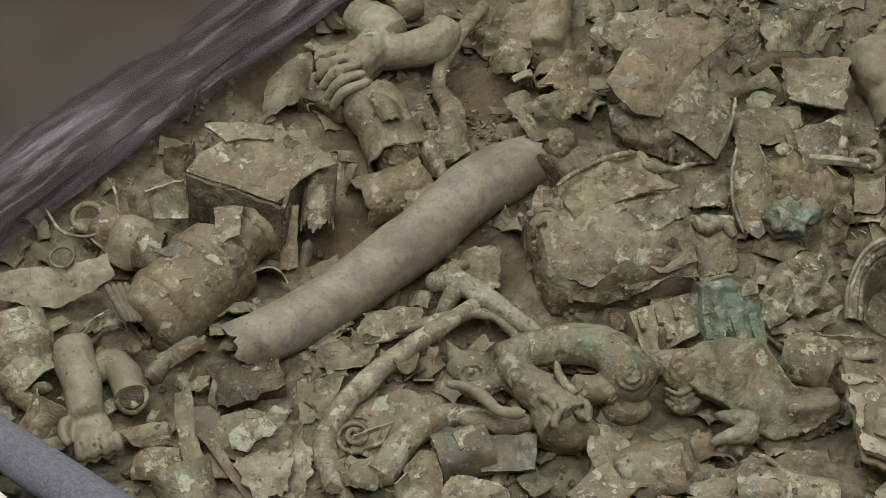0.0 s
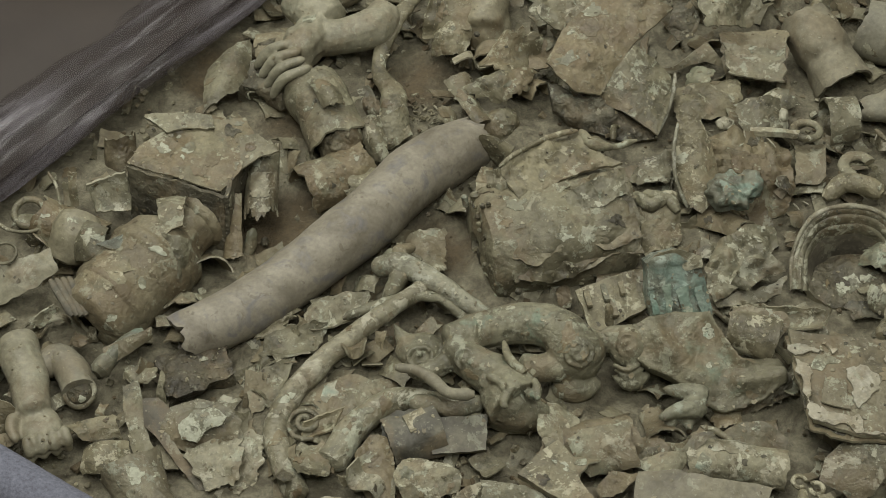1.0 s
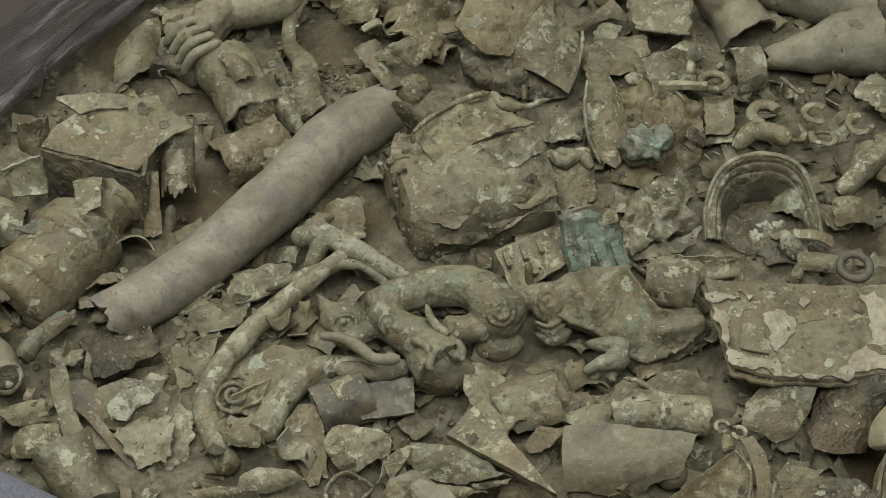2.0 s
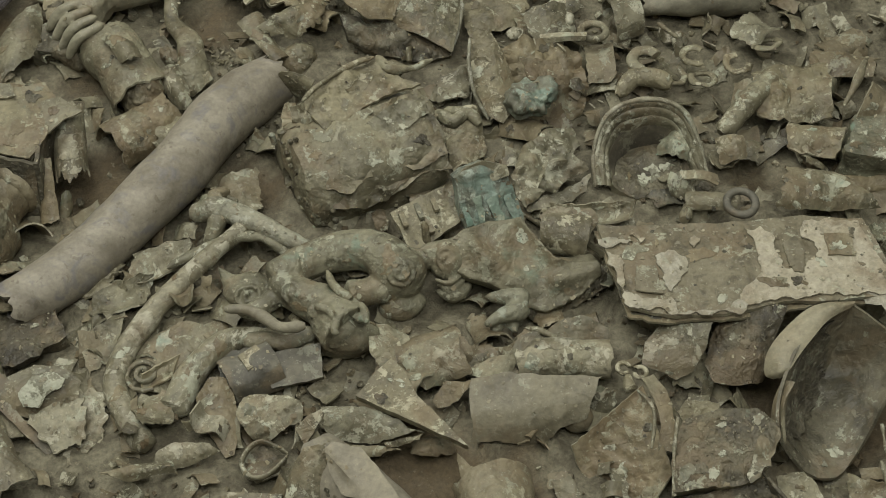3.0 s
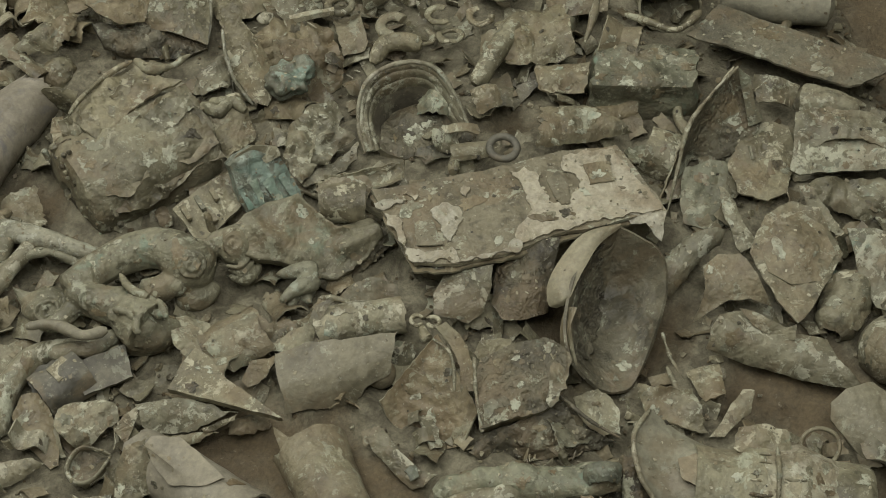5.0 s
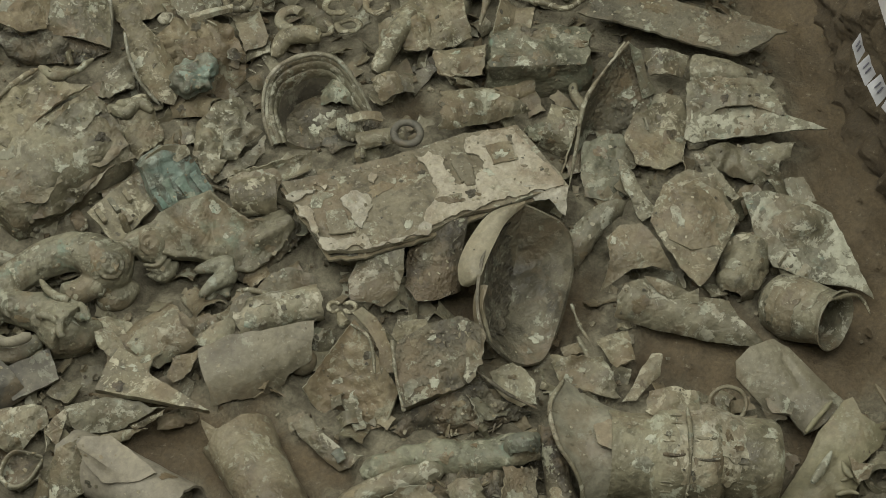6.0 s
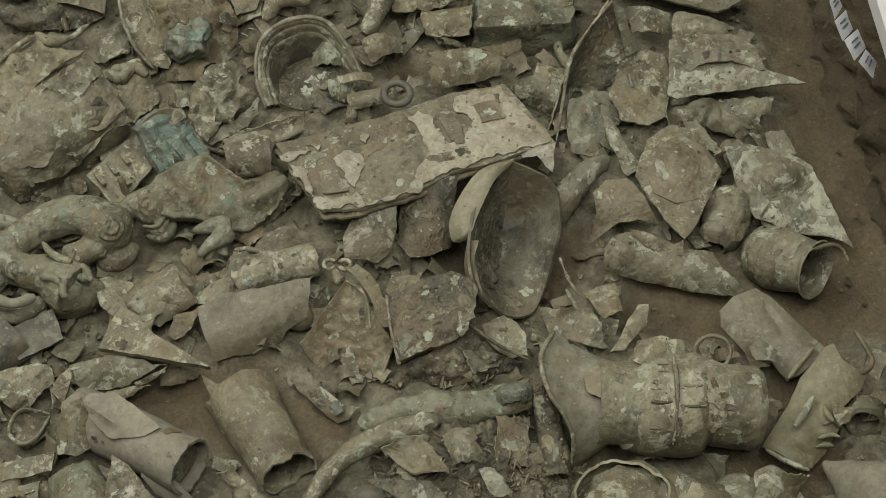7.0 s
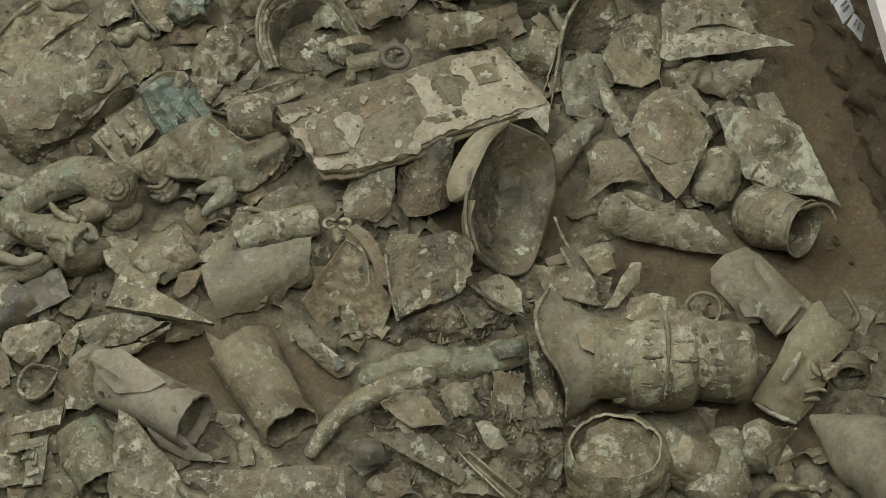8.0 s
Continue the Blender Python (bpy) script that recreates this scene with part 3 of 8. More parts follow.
def pit_floor():
    def fn(u, v):
        x, y = -3.2 + 6.4 * u, -1.2 + 6.2 * v
        z = 0.020 * noise.noise(Vector((x * 3, y * 3, 1))) + 0.020 * noise.noise(Vector((x * 9, y * 9, 2))) + 0.010 * noise.noise(Vector((x * 24, y * 24, 3)))
        return Vector((x, y, z + (0.012 if in_pit(x, y) else -0.005)))
    ob = thing("floor", grid(fn, 330, 320, 0.1), DUSTY, "brown damp soil of the pit floor with grey dust", "floor", kind="structure")
    dust = ob.data.attributes.new("dust", "FLOAT", "POINT")
    vals = []
    for v in ob.data.vertices:
        x, y = v.co.x + ob.location.x, v.co.y + ob.location.y
        wob = 0.05 * noise.noise(Vector((x * 11, y * 11, 5)))
        n = sum(in_pit(x + dx + wob, y + dy + wob) for dx, dy in ((0, 0), (0.035, 0), (-0.035, 0), (0, 0.035), (0, -0.035)))
        vals.append(0.18 * n)
    dust.data.foreach_set("value", vals)


pit_floor()
G = "bronze fragments in the pit"


def told(label):
    return label if len(label.split()) > 4 else label + " lying in the heap"


def scrap(label, mat, *corners, name="bronze_sheet", **kw):
    rnd = random.Random(kw["seed"])
    if kw.get("jag", 1) > 0.03:
        kw.setdefault("arch", rnd.uniform(-0.012, 0.03))
        kw.setdefault("cross", rnd.uniform(-0.012, 0.025))
        kw.setdefault("curl", rnd.choice((-0.03, 0.0, 0.03, 0.05)))
    kw.setdefault("rounding", 0.0 if kw.get("jag", 1) <= 0.03 else 0.18)
    return thing(name, sheet_geo(*corners, **kw), mat, told(label), "bronze fragment", G)


def plate(label, mat, outline, name="bronze_sheet", category="bronze fragment", **kw):
    return thing(name, plate_geo(outline, **kw), mat, told(label), category, G)


def pipe(label, mat, a, b, prof, name="bronze_tube", fill=None, **kw):
    ob = thing(name, tube_geo(a, b, prof, **kw), mat, told(label), "bronze tube", G)
    if kw.get("arc", 360) >= 300 and fill is not None:
        a, b = Vector(a), Vector(b)
        # Earth fill, coloured near-black so it also gives the mouth its shade.
        part("soil_fill", limb_geo([a.lerp(b, 0.12), a.lerp(b, 0.5), a.lerp(b, fill)], [prof[0][1] * 0.6, prof[len(prof) // 2][1] * 0.82, prof[-1][1] * 0.8], rough=0.012, seed=kw["seed"] + 2000, blunt=False, squash=0.9 * kw.get("squash", 1.0)), CRUST_AND_SHADE, ob, "dark earth and painted shade inside the tube")
    rnd = random.Random(kw["seed"] + 77)
    big = max(r for _, r in prof)
    if (Vector(b) - Vector(a)).length > 0.11 and big > 0.035 and mat not in (SMOOTH, SLATE, TAN, GREY):
        a, b = Vector(a), Vector(b)
        arc, turn = kw.get("arc", 360), kw.get("turn", 0)
        for k in range(2):
            s0 = rnd.uniform(0.06, 0.5)
            s1 = min(0.95, s0 + rnd.uniform(0.22, 0.45))
            own = [(0, float(np.interp(s0, *zip(*prof))) + 0.003), (0.5, float(np.interp((s0 + s1) / 2, *zip(*prof))) + 0.004), (1, float(np.interp(s1, *zip(*prof))) + 0.003)]
            part("crust_flake", tube_geo(a.lerp(b, s0), a.lerp(b, s1), own, arc=rnd.uniform(40, 85), turn=turn + rnd.uniform(-35, 50) * min(1, arc / 250), jag=0.25, vjag=22, dent=kw.get("dent", 0.010), thick=0.003, seed=kw["seed"], nu=18, nv=18, squash=kw.get("squash", 1.0)), rnd.choice((CREAM, BROWN, PALE, BRONZE)), ob)
    return ob


def rod(label, mat, pts, radii, name="bronze_branch", category="bronze branch", **kw):
    return thing(name, limb_geo(pts, radii, **kw), mat, told(label), category, G)


# ---- elephant tusk ----
tusk = thing("elephant_tusk", shell_geo([(-0.450, 2.327, 0.050), (-0.311, 2.399, 0.060), (-0.179, 2.501, 0.072), (-0.056, 2.614, 0.080), (0.046, 2.742, 0.075), (0.133, 2.830, 0.060), (0.207, 2.887, 0.050)],
                                        [0.044, 0.049, 0.053, 0.056, 0.060, 0.058, 0.046], thick=0.014, jag=0.035, dent=0.003, seed=3, nu=80, nv=48), IVORY,
             "long grey-beige elephant tusk with a broken hollow end", "tusk")
part("core", limb_geo([(-0.395, 2.371, 0.050), (-0.179, 2.511, 0.065), (0.047, 2.751, 0.065), (0.200, 2.884, 0.045)], [0.03, 0.04, 0.042, 0.02], seed=4), IVORY, tusk)
thing("soil_lump", block_geo((-0.415, 2.257, 0.000), 0.16, 0.11, 0.05, yaw=20, rough=0.02, seed=5), CRUST_AND_SHADE, "dark crusted lump of soil under the tusk", "soil lump")

# ---- box with a torn top, beside the tusk ----
box = thing("bronze_box", plate_geo([(-0.578, 2.740, 0.169), (-0.552, 2.792, 0.171), (-0.497, 2.837, 0.173), (-0.540, 2.858, 0.174), (-0.547, 2.886, 0.175), (-0.459, 2.889, 0.175), (-0.367, 2.861, 0.174), (-0.316, 2.872, 0.174), (-0.292, 2.809, 0.172), (-0.321, 2.715, 0.168), (-0.365, 2.653, 0.165)], crumple=0.004, jag=0.003, thick=0.004, seed=11, ridges=[((-0.468, 2.824, 0.170), (-0.439, 2.779, 0.170), -0.008, 0.008)]), BRONZE,
            "square bronze box standing with a torn flat lid", "bronze box", G)
# Both sides take a darker material than the lid.
part("front_side", sheet_geo((-0.574, 2.745, 0.160), (-0.358, 2.635, 0.160), (-0.363, 2.589, 0.000), (-0.580, 2.700, 0.000), crumple=0.006, jag=0.0, thick=0.01, seed=12), CRUST_AND_SHADE, box, "dark rough side below the lid")
part("end_side", sheet_geo((-0.358, 2.635, 0.160), (-0.315, 2.851, 0.160), (-0.312, 2.814, -0.000), (-0.363, 2.589, 0.000), crumple=0.004, jag=0.0, thick=0.01, seed=13), CRUST_AND_SHADE, box)
part("rim", plate_geo([(-0.545, 2.875, 0.184), (-0.471, 2.883, 0.185), (-0.392, 2.869, 0.184), (-0.377, 2.823, 0.180), (-0.454, 2.833, 0.181), (-0.492, 2.823, 0.180)], crumple=0.003, jag=0.004, seed=14), PALE, box, "raised pale strip of the lid")
part("corner", plate_geo([(-0.327, 2.802, 0.179), (-0.286, 2.809, 0.180), (-0.231, 2.760, 0.172), (-0.277, 2.748, 0.170), (-0.321, 2.718, 0.165)], crumple=0.003, jag=0.003, seed=15), BRONZE, box)
pipe("ragged claw-shaped bronze sheet with pale corrosion", PALE, (-0.275, 2.822, 0.120), (-0.284, 2.664, 0.060), [(0, 0.030), (0.5, 0.036), (1, 0.030)], arc=190, turn=10, name="bronze_claw", jag=0.35, vjag=10, thick=0.004, dent=0.006, seed=16)
rod("green bronze stub beside the box", GREEN, [(-0.301, 2.630, 0.060), (-0.311, 2.605, 0.030), (-0.323, 2.581, 0.010)], [0.014, 0.016, 0.012], category="bronze fragment", rough=0.004, seed=17)

# ---- tubes by the tusk ----
t1 = pipe("short bronze tube filled with soil", BRONZE, (-0.175, 3.063, 0.070), (-0.104, 2.876, 0.060), [(0, 0.062), (0.6, 0.063), (1, 0.066)], arc=330, seed=21, jag=0.12)
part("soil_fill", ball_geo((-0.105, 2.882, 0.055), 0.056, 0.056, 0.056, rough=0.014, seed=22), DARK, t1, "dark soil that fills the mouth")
pipe("half of a broken bronze tube lying hollow side down", BROWN, (-0.188, 2.757, 0.020), (-0.052, 2.846, 0.020), [(0, 0.06), (1, 0.06)], arc=190, seed=23, jag=0.1)
scrap("thin bent bronze strip", BRONZE, (-0.185, 3.020, 0.140), (-0.111, 2.982, 0.140), (-0.091, 2.936, 0.130), (-0.137, 2.918, 0.130), crumple=0.004, seed=24)

# ---- arm with a clenched fist ----
arm = thing("statue_fragment", joined(
    limb_geo([(-0.226, 3.366, 0.080), (-0.167, 3.302, 0.100), (-0.117, 3.250, 0.100)], [0.045, 0.058, 0.05], rough=0.006, seed=31), limb_geo([(-0.134, 3.387, 0.080), (-0.063, 3.418, 0.100)], [0.05, 0.06], rough=0.004, seed=311),
    limb_geo([(0.015, 3.307, 0.090), (-0.019, 3.240, 0.100), (-0.082, 3.214, 0.100), (-0.171, 3.200, 0.090)], [0.042, 0.050, 0.044, 0.042], rough=0.004, seed=32),
    limb_geo([(-0.145, 3.250, 0.100), (-0.185, 3.189, 0.100), (-0.224, 3.130, 0.090)], [0.045, 0.055, 0.048], rough=0.010, seed=33),
    *[limb_geo([Vector((-0.207, 3.150, 0.140)) + Vector((0.012 * k, -0.030 * k, 0)), Vector((-0.264, 3.143, 0.125)) + Vector((0.010 * k, -0.034 * k, 0)), Vector((-0.310, 3.137, 0.070)) + Vector((0.014 * k, -0.034 * k, 0))], [0.012, 0.0138, 0.011], rough=0.002, seed=34 + k) for k in range(4)],
    limb_geo([(-0.182, 3.110, 0.100), (-0.196, 3.072, 0.080)], [0.02, 0.016], rough=0.003, seed=39)), SKIN,
    "pale bronze arm of a statue with a clenched fist", "statue fragment", G)
fused(arm, 0.0042, 1)
thing("soil_lump", block_geo((-0.268, 3.105, 0.000), 0.14, 0.10, 0.07, yaw=-20, rough=0.02, seed=37), DARK, "dark crusted lump below the bronze fist", "soil lump")
rod("flat twisted bronze strap", BRONZE, [(0.108, 3.386, 0.100), (0.022, 3.241, 0.090), (-0.012, 3.132, 0.060), (0.022, 3.025, 0.060), (-0.012, 2.895, 0.030)], [0.02, 0.022, 0.018, 0.034, 0.03], squash=0.5, seed=38)
scrap("curved bronze flake", BRONZE, (-0.019, 2.949, 0.070), (0.049, 3.016, 0.060), (0.062, 2.942, 0.020), (0.001, 2.886, 0.020), arch=0.02, seed=39)
scrap("small bent bronze sheet", PALE, (-0.065, 2.939, 0.080), (-0.012, 2.958, 0.080), (0.014, 2.813, 0.040), (-0.038, 2.849, 0.040), arch=0.015, seed=40)

# ---- rounded head-like casting and the flaps round it ----
head = thing("rounded_casting", joined(ball_geo((0.258, 3.274, 0.050), 0.062, 0.075, 0.07, rough=0.006, seed=41), limb_geo([(0.291, 3.507, 0.080), (0.261, 3.312, 0.100), (0.252, 3.231, 0.080)], [0.05, 0.055, 0.05], rough=0.006, seed=42)), SKIN,
             "smooth rounded bronze casting with one small hole", "bronze fragment", G)
fused(head, 0.007)
# No opening is cut: a dark bead paints the hole's shade.
part("hole", ball_geo((0.230, 3.189, 0.112), 0.008, 0.008, 0.006, rough=0.0, n=8), DARK, head, "small hole painted as a dark bead")
scrap("layered bronze flap with folds", BRONZE, (0.120, 3.311, 0.120), (0.248, 3.374, 0.120), (0.223, 3.210, 0.100), (0.093, 3.244, 0.030), arch=0.03, crumple=0.016, seed=43)
scrap("layered bronze flap", PALE, (0.134, 3.241, 0.080), (0.232, 3.271, 0.100), (0.202, 3.162, 0.060), (0.113, 3.203, 0.030), arch=0.02, crumple=0.01, seed=44)
scrap("torn bronze sheet with a lobed edge", BRONZE, (0.163, 3.034, 0.080), (0.376, 3.101, 0.090), (0.346, 3.025, 0.070), (0.277, 2.996, 0.070), arch=0.02, crumple=0.012, jag=0.1, seed=45)
pipe("curved rim of a thin bronze cup", BRONZE, (0.165, 3.074, 0.050), (0.230, 2.951, 0.030), [(0, 0.04), (1, 0.03)], arc=200, turn=-60, thick=0.004, seed=46)
thing("bronze_boss", ball_geo((0.279, 2.979, 0.010), 0.045, 0.04, 0.04, rough=0.006, seed=47), BRONZE, "small rounded bronze boss", "bronze fragment", G)
scrap("crumpled bronze scrap", PALE, (0.296, 3.188, 0.120), (0.401, 3.189, 0.100), (0.375, 3.054, 0.060), (0.214, 3.112, 0.060), arch=0.03, crumple=0.02, jag=0.12, seed=48)
scrap("triangular thin bronze sheet standing on edge", BRONZE, (0.200, 2.845, 0.120), (0.292, 2.791, 0.120), (0.280, 2.767, 0.080), (0.259, 2.823, 0.020), crumple=0.004, seed=49)

# ---- large bent sheet over a drum ----
drum = plate("large bent bronze drum wall with a torn top", BROWN, [(0.387, 3.057, 0.132), (0.407, 3.097, 0.149), (0.427, 3.135, 0.166), (0.518, 3.217, 0.200), (0.620, 3.211, 0.198), (0.702, 3.178, 0.184), (0.665, 3.146, 0.170), (0.603, 3.097, 0.149), (0.555, 3.044, 0.126), (0.513, 2.983, 0.100), (0.449, 2.989, 0.103), (0.412, 3.020, 0.116)], dome=0.020, thick=0.008, crumple=0.006, jag=0.004, seed=51, name="bronze_drum", category="bronze drum")
part("band", plate_geo([(0.512, 2.992, 0.080), (0.552, 3.049, 0.110), (0.599, 3.097, 0.135), (0.644, 3.069, 0.120), (0.686, 3.037, 0.103), (0.689, 3.004, 0.086), (0.668, 2.950, 0.057), (0.640, 2.900, 0.030), (0.591, 2.936, 0.049), (0.544, 2.965, 0.065)], dome=0.030, thick=0.006, crumple=0.003, jag=0.003, seed=52), BRONZE, drum, "curved outer band with a raised rim")
part("rim", limb_geo([(0.640, 2.900, 0.030), (0.670, 2.951, 0.060), (0.690, 3.004, 0.090), (0.695, 3.037, 0.110)], [0.004, 0.005, 0.005, 0.004], rough=0.001, seed=520), CREAM, drum, "pale raised rim")
# Dark plate that paints the shade below the drum's band.
part("hollow", plate_geo([(0.388, 3.030, 0.095), (0.438, 3.013, 0.085), (0.516, 2.998, 0.077), (0.598, 2.963, 0.056), (0.644, 2.903, 0.021), (0.556, 2.901, 0.020), (0.463, 2.934, 0.039), (0.402, 2.972, 0.062)], dome=0.010, thick=0.03, crumple=0.012, seed=53), CRUST_AND_SHADE, drum, "shade under the band, painted dark")
part("upper_edge", plate_geo([(0.371, 3.210, 0.170), (0.419, 3.254, 0.185), (0.516, 3.269, 0.190), (0.531, 3.227, 0.176), (0.472, 3.195, 0.165), (0.432, 3.151, 0.150), (0.394, 3.163, 0.154)], dome=0.006, crumple=0.010, seed=54), PALE, drum)
plate("upright dark torn bronze edge", DARK, [(0.704, 3.266, 0.200), (0.742, 3.239, 0.176), (0.770, 3.194, 0.136), (0.759, 3.164, 0.109), (0.715, 3.153, 0.100), (0.693, 3.180, 0.124), (0.710, 3.215, 0.155)], dome=0.008, crumple=0.006, seed=431)
plate("arched bronze collar with a smooth edge", BRONZE, [(0.645, 3.109, 0.052), (0.708, 3.114, 0.059), (0.761, 3.137, 0.089), (0.791, 3.145, 0.100), (0.840, 3.107, 0.050), (0.779, 3.120, 0.067), (0.708, 3.107, 0.050)], dome=0.010, crumple=0.002, jag=0.002, thick=0.008, seed=55)
scrap("large crumpled bronze sheet", BRONZE, (0.761, 3.309, 0.140), (0.976, 3.332, 0.120), (0.916, 3.232, 0.060), (0.773, 3.189, 0.100), arch=0.02, crumple=0.014, seed=56)
scrap("wide torn bronze sheet with pale corrosion", BROWN, (0.815, 3.199, 0.100), (1.000, 3.189, 0.100), (0.975, 3.034, 0.070), (0.825, 3.084, 0.030), cross=0.02, crumple=0.012, seed=57)
scrap("bronze sheet with a raised fold", PALE, (0.356, 3.288, 0.140), (0.541, 3.332, 0.120), (0.493, 3.230, 0.100), (0.381, 3.210, 0.100), arch=0.02, crumple=0.016, seed=58)
pipe("boot-shaped bronze tube with an arched open end", SMOOTH, (1.038, 3.229, 0.100), (1.114, 3.046, 0.030), [(0, 0.06), (0.45, 0.064), (0.6, 0.058), (0.75, 0.066), (1, 0.074)], arc=230, seed=59, jag=0.05)
pipe("wide smooth bronze tube lying on its side", SMOOTH, (1.185, 3.209, 0.080), (1.437, 3.079, 0.080), [(0, 0.065), (0.5, 0.07), (1, 0.07)], fill=0.6, seed=60)
pipe("tapered smooth bronze tube with a slit", SMOOTH, (1.133, 2.946, 0.060), (1.407, 2.963, 0.080), [(0, 0.02), (0.4, 0.055), (1, 0.085)], fill=0.6, seed=601)
# ---- crusted altar block with a curved rim ----
BA, BB = Vector((0.216, 2.578, 0.030)), Vector((0.527, 2.641, 0.030))
altar = thing("bronze_barrel", tube_geo(BA, BB, [(0, 0.04), (0.02, 0.118), (0.3, 0.126), (0.8, 0.126), (0.95, 0.116), (1, 0.05)], thick=0.02, jag=0.03, dent=0.012, seed=61, squash=0.95, nu=60, nv=80), BRONZE,
              "large crusted bronze barrel with torn layered covers", "bronze barrel", G)
part("top_panel", plate_geo([(0.252, 2.679, 0.181), (0.284, 2.709, 0.185), (0.349, 2.745, 0.191), (0.432, 2.769, 0.195), (0.451, 2.724, 0.188), (0.482, 2.700, 0.184), (0.523, 2.673, 0.180), (0.457, 2.664, 0.178), (0.399, 2.649, 0.176), (0.378, 2.635, 0.174), (0.345, 2.620, 0.171), (0.317, 2.591, 0.166), (0.299, 2.582, 0.165), (0.281, 2.620, 0.171)], dome=0.006, thick=0.008, crumple=0.009, jag=0.004, seed=63), BRONZE, altar, "torn upper cover")
part("front_panel", plate_geo([(0.271, 2.578, 0.129), (0.309, 2.596, 0.139), (0.349, 2.617, 0.152), (0.394, 2.642, 0.166), (0.470, 2.657, 0.175), (0.527, 2.666, 0.180), (0.541, 2.622, 0.154), (0.561, 2.543, 0.108), (0.557, 2.494, 0.078), (0.490, 2.498, 0.081), (0.440, 2.483, 0.072), (0.405, 2.457, 0.056), (0.353, 2.447, 0.050), (0.282, 2.457, 0.056), (0.258, 2.513, 0.090)], dome=0.024, thick=0.010, crumple=0.012, jag=0.005, seed=64), BRONZE, altar, "crusted front wall")
part("torn_cover", plate_geo([(0.300, 2.588, 0.159), (0.345, 2.617, 0.171), (0.380, 2.631, 0.177), (0.398, 2.644, 0.182), (0.408, 2.627, 0.175), (0.377, 2.605, 0.166), (0.350, 2.602, 0.165), (0.342, 2.590, 0.160), (0.312, 2.571, 0.152)], crumple=0.003, jag=0.006, thick=0.005, seed=641), PALE, altar, "torn edge of the upper cover")
part("torn_cover", plate_geo([(0.399, 2.451, 0.068), (0.435, 2.485, 0.084), (0.485, 2.511, 0.096), (0.548, 2.529, 0.105), (0.561, 2.497, 0.090), (0.489, 2.495, 0.089), (0.439, 2.474, 0.079)], crumple=0.004, jag=0.008, thick=0.005, seed=642), CREAM, altar, "pale torn lower cover")
part("left_strip", plate_geo([(0.223, 2.681, 0.171), (0.252, 2.684, 0.175), (0.286, 2.647, 0.137), (0.309, 2.621, 0.110), (0.279, 2.604, 0.092), (0.285, 2.563, 0.050), (0.267, 2.570, 0.057), (0.249, 2.598, 0.086), (0.221, 2.639, 0.128)], dome=0.010, crumple=0.010, jag=0.006, thick=0.010, seed=66, wave=20), PALE, altar, "relief-covered strip")
part("curved_rim", limb_geo([(0.249, 2.664, 0.200), (0.283, 2.697, 0.200), (0.348, 2.740, 0.200), (0.400, 2.761, 0.200), (0.433, 2.768, 0.200)], [0.005, 0.0065, 0.0065, 0.0065, 0.005], rough=0.0015, seed=62), PALE, altar, "smooth curved rim")
for k, (q, m) in enumerate((([(0.353, 2.574, 0.167), (0.400, 2.604, 0.185), (0.475, 2.626, 0.197), (0.522, 2.631, 0.200), (0.529, 2.594, 0.178), (0.489, 2.581, 0.170), (0.429, 2.563, 0.160), (0.380, 2.555, 0.155)], PALE), ([(0.275, 2.523, 0.150), (0.339, 2.544, 0.160), (0.390, 2.525, 0.151), (0.377, 2.477, 0.129), (0.312, 2.454, 0.118), (0.269, 2.468, 0.124)], BRONZE), ([(0.414, 2.542, 0.147), (0.488, 2.560, 0.160), (0.540, 2.550, 0.153), (0.551, 2.511, 0.126), (0.487, 2.495, 0.115), (0.428, 2.503, 0.121)], BROWN), ([(0.351, 2.698, 0.186), (0.384, 2.709, 0.200), (0.411, 2.703, 0.192), (0.392, 2.688, 0.174), (0.359, 2.685, 0.170)], PALE))):
    part("crust_layer", plate_geo(q, crumple=0.006, jag=0.009, thick=0.005, seed=650 + k), m, altar, "raised flaking layer")
endp = part("end_plate", sheet_geo((0.183, 2.641, 0.140), (0.240, 2.644, 0.160), (0.259, 2.425, 0.030), (0.206, 2.540, 0.000), crumple=0.010, jag=0.05, seed=65, wave=22), CRUST_AND_SHADE, altar, "dark end with small relief studs")
stud_rnd = random.Random(9)
for k in range(34):
    q = Vector((0.188, 2.596, 0.150)).lerp(Vector((0.247, 2.433, 0.030)), (k // 2) / 17) + Vector(((k % 2) * 0.032 + stud_rnd.uniform(-0.008, 0.008), 0.005 - 0.012 * (k % 2), 0.006))
    q = q + Vector([stud_rnd.uniform(-0.010, 0.010) for a in range(3)])
    s = stud_rnd.uniform(0.004, 0.008)
    part("stud", ball_geo(q, s, s, s, rough=0.003, seed=660 + k, n=6), stud_rnd.choice((BRONZE, BRONZE, DARK)), endp)
for k, q in enumerate(((0.173, 2.648, 0.130), (0.195, 2.639, 0.145), (0.213, 2.597, 0.140), (0.236, 2.602, 0.155))):
    part("knob", limb_geo([Vector(q), Vector(q) + Vector((0.004, -0.010, -0.03))], [0.010, 0.007], rough=0.004, seed=690 + k), PALE, altar)

# ---- jar with a pale rim and patina ----
jar = plate("broken bronze jar full of rusty earth and shards", BROWN, [(0.727, 2.817, 0.108), (0.801, 2.841, 0.120), (0.868, 2.829, 0.114), (0.928, 2.792, 0.096), (0.938, 2.710, 0.056), (0.906, 2.653, 0.027), (0.816, 2.639, 0.020), (0.742, 2.651, 0.026), (0.724, 2.706, 0.053)], swell=0.03, thick=0.03, crumple=0.014, seed=71, name="bronze_jar", category="bronze jar")
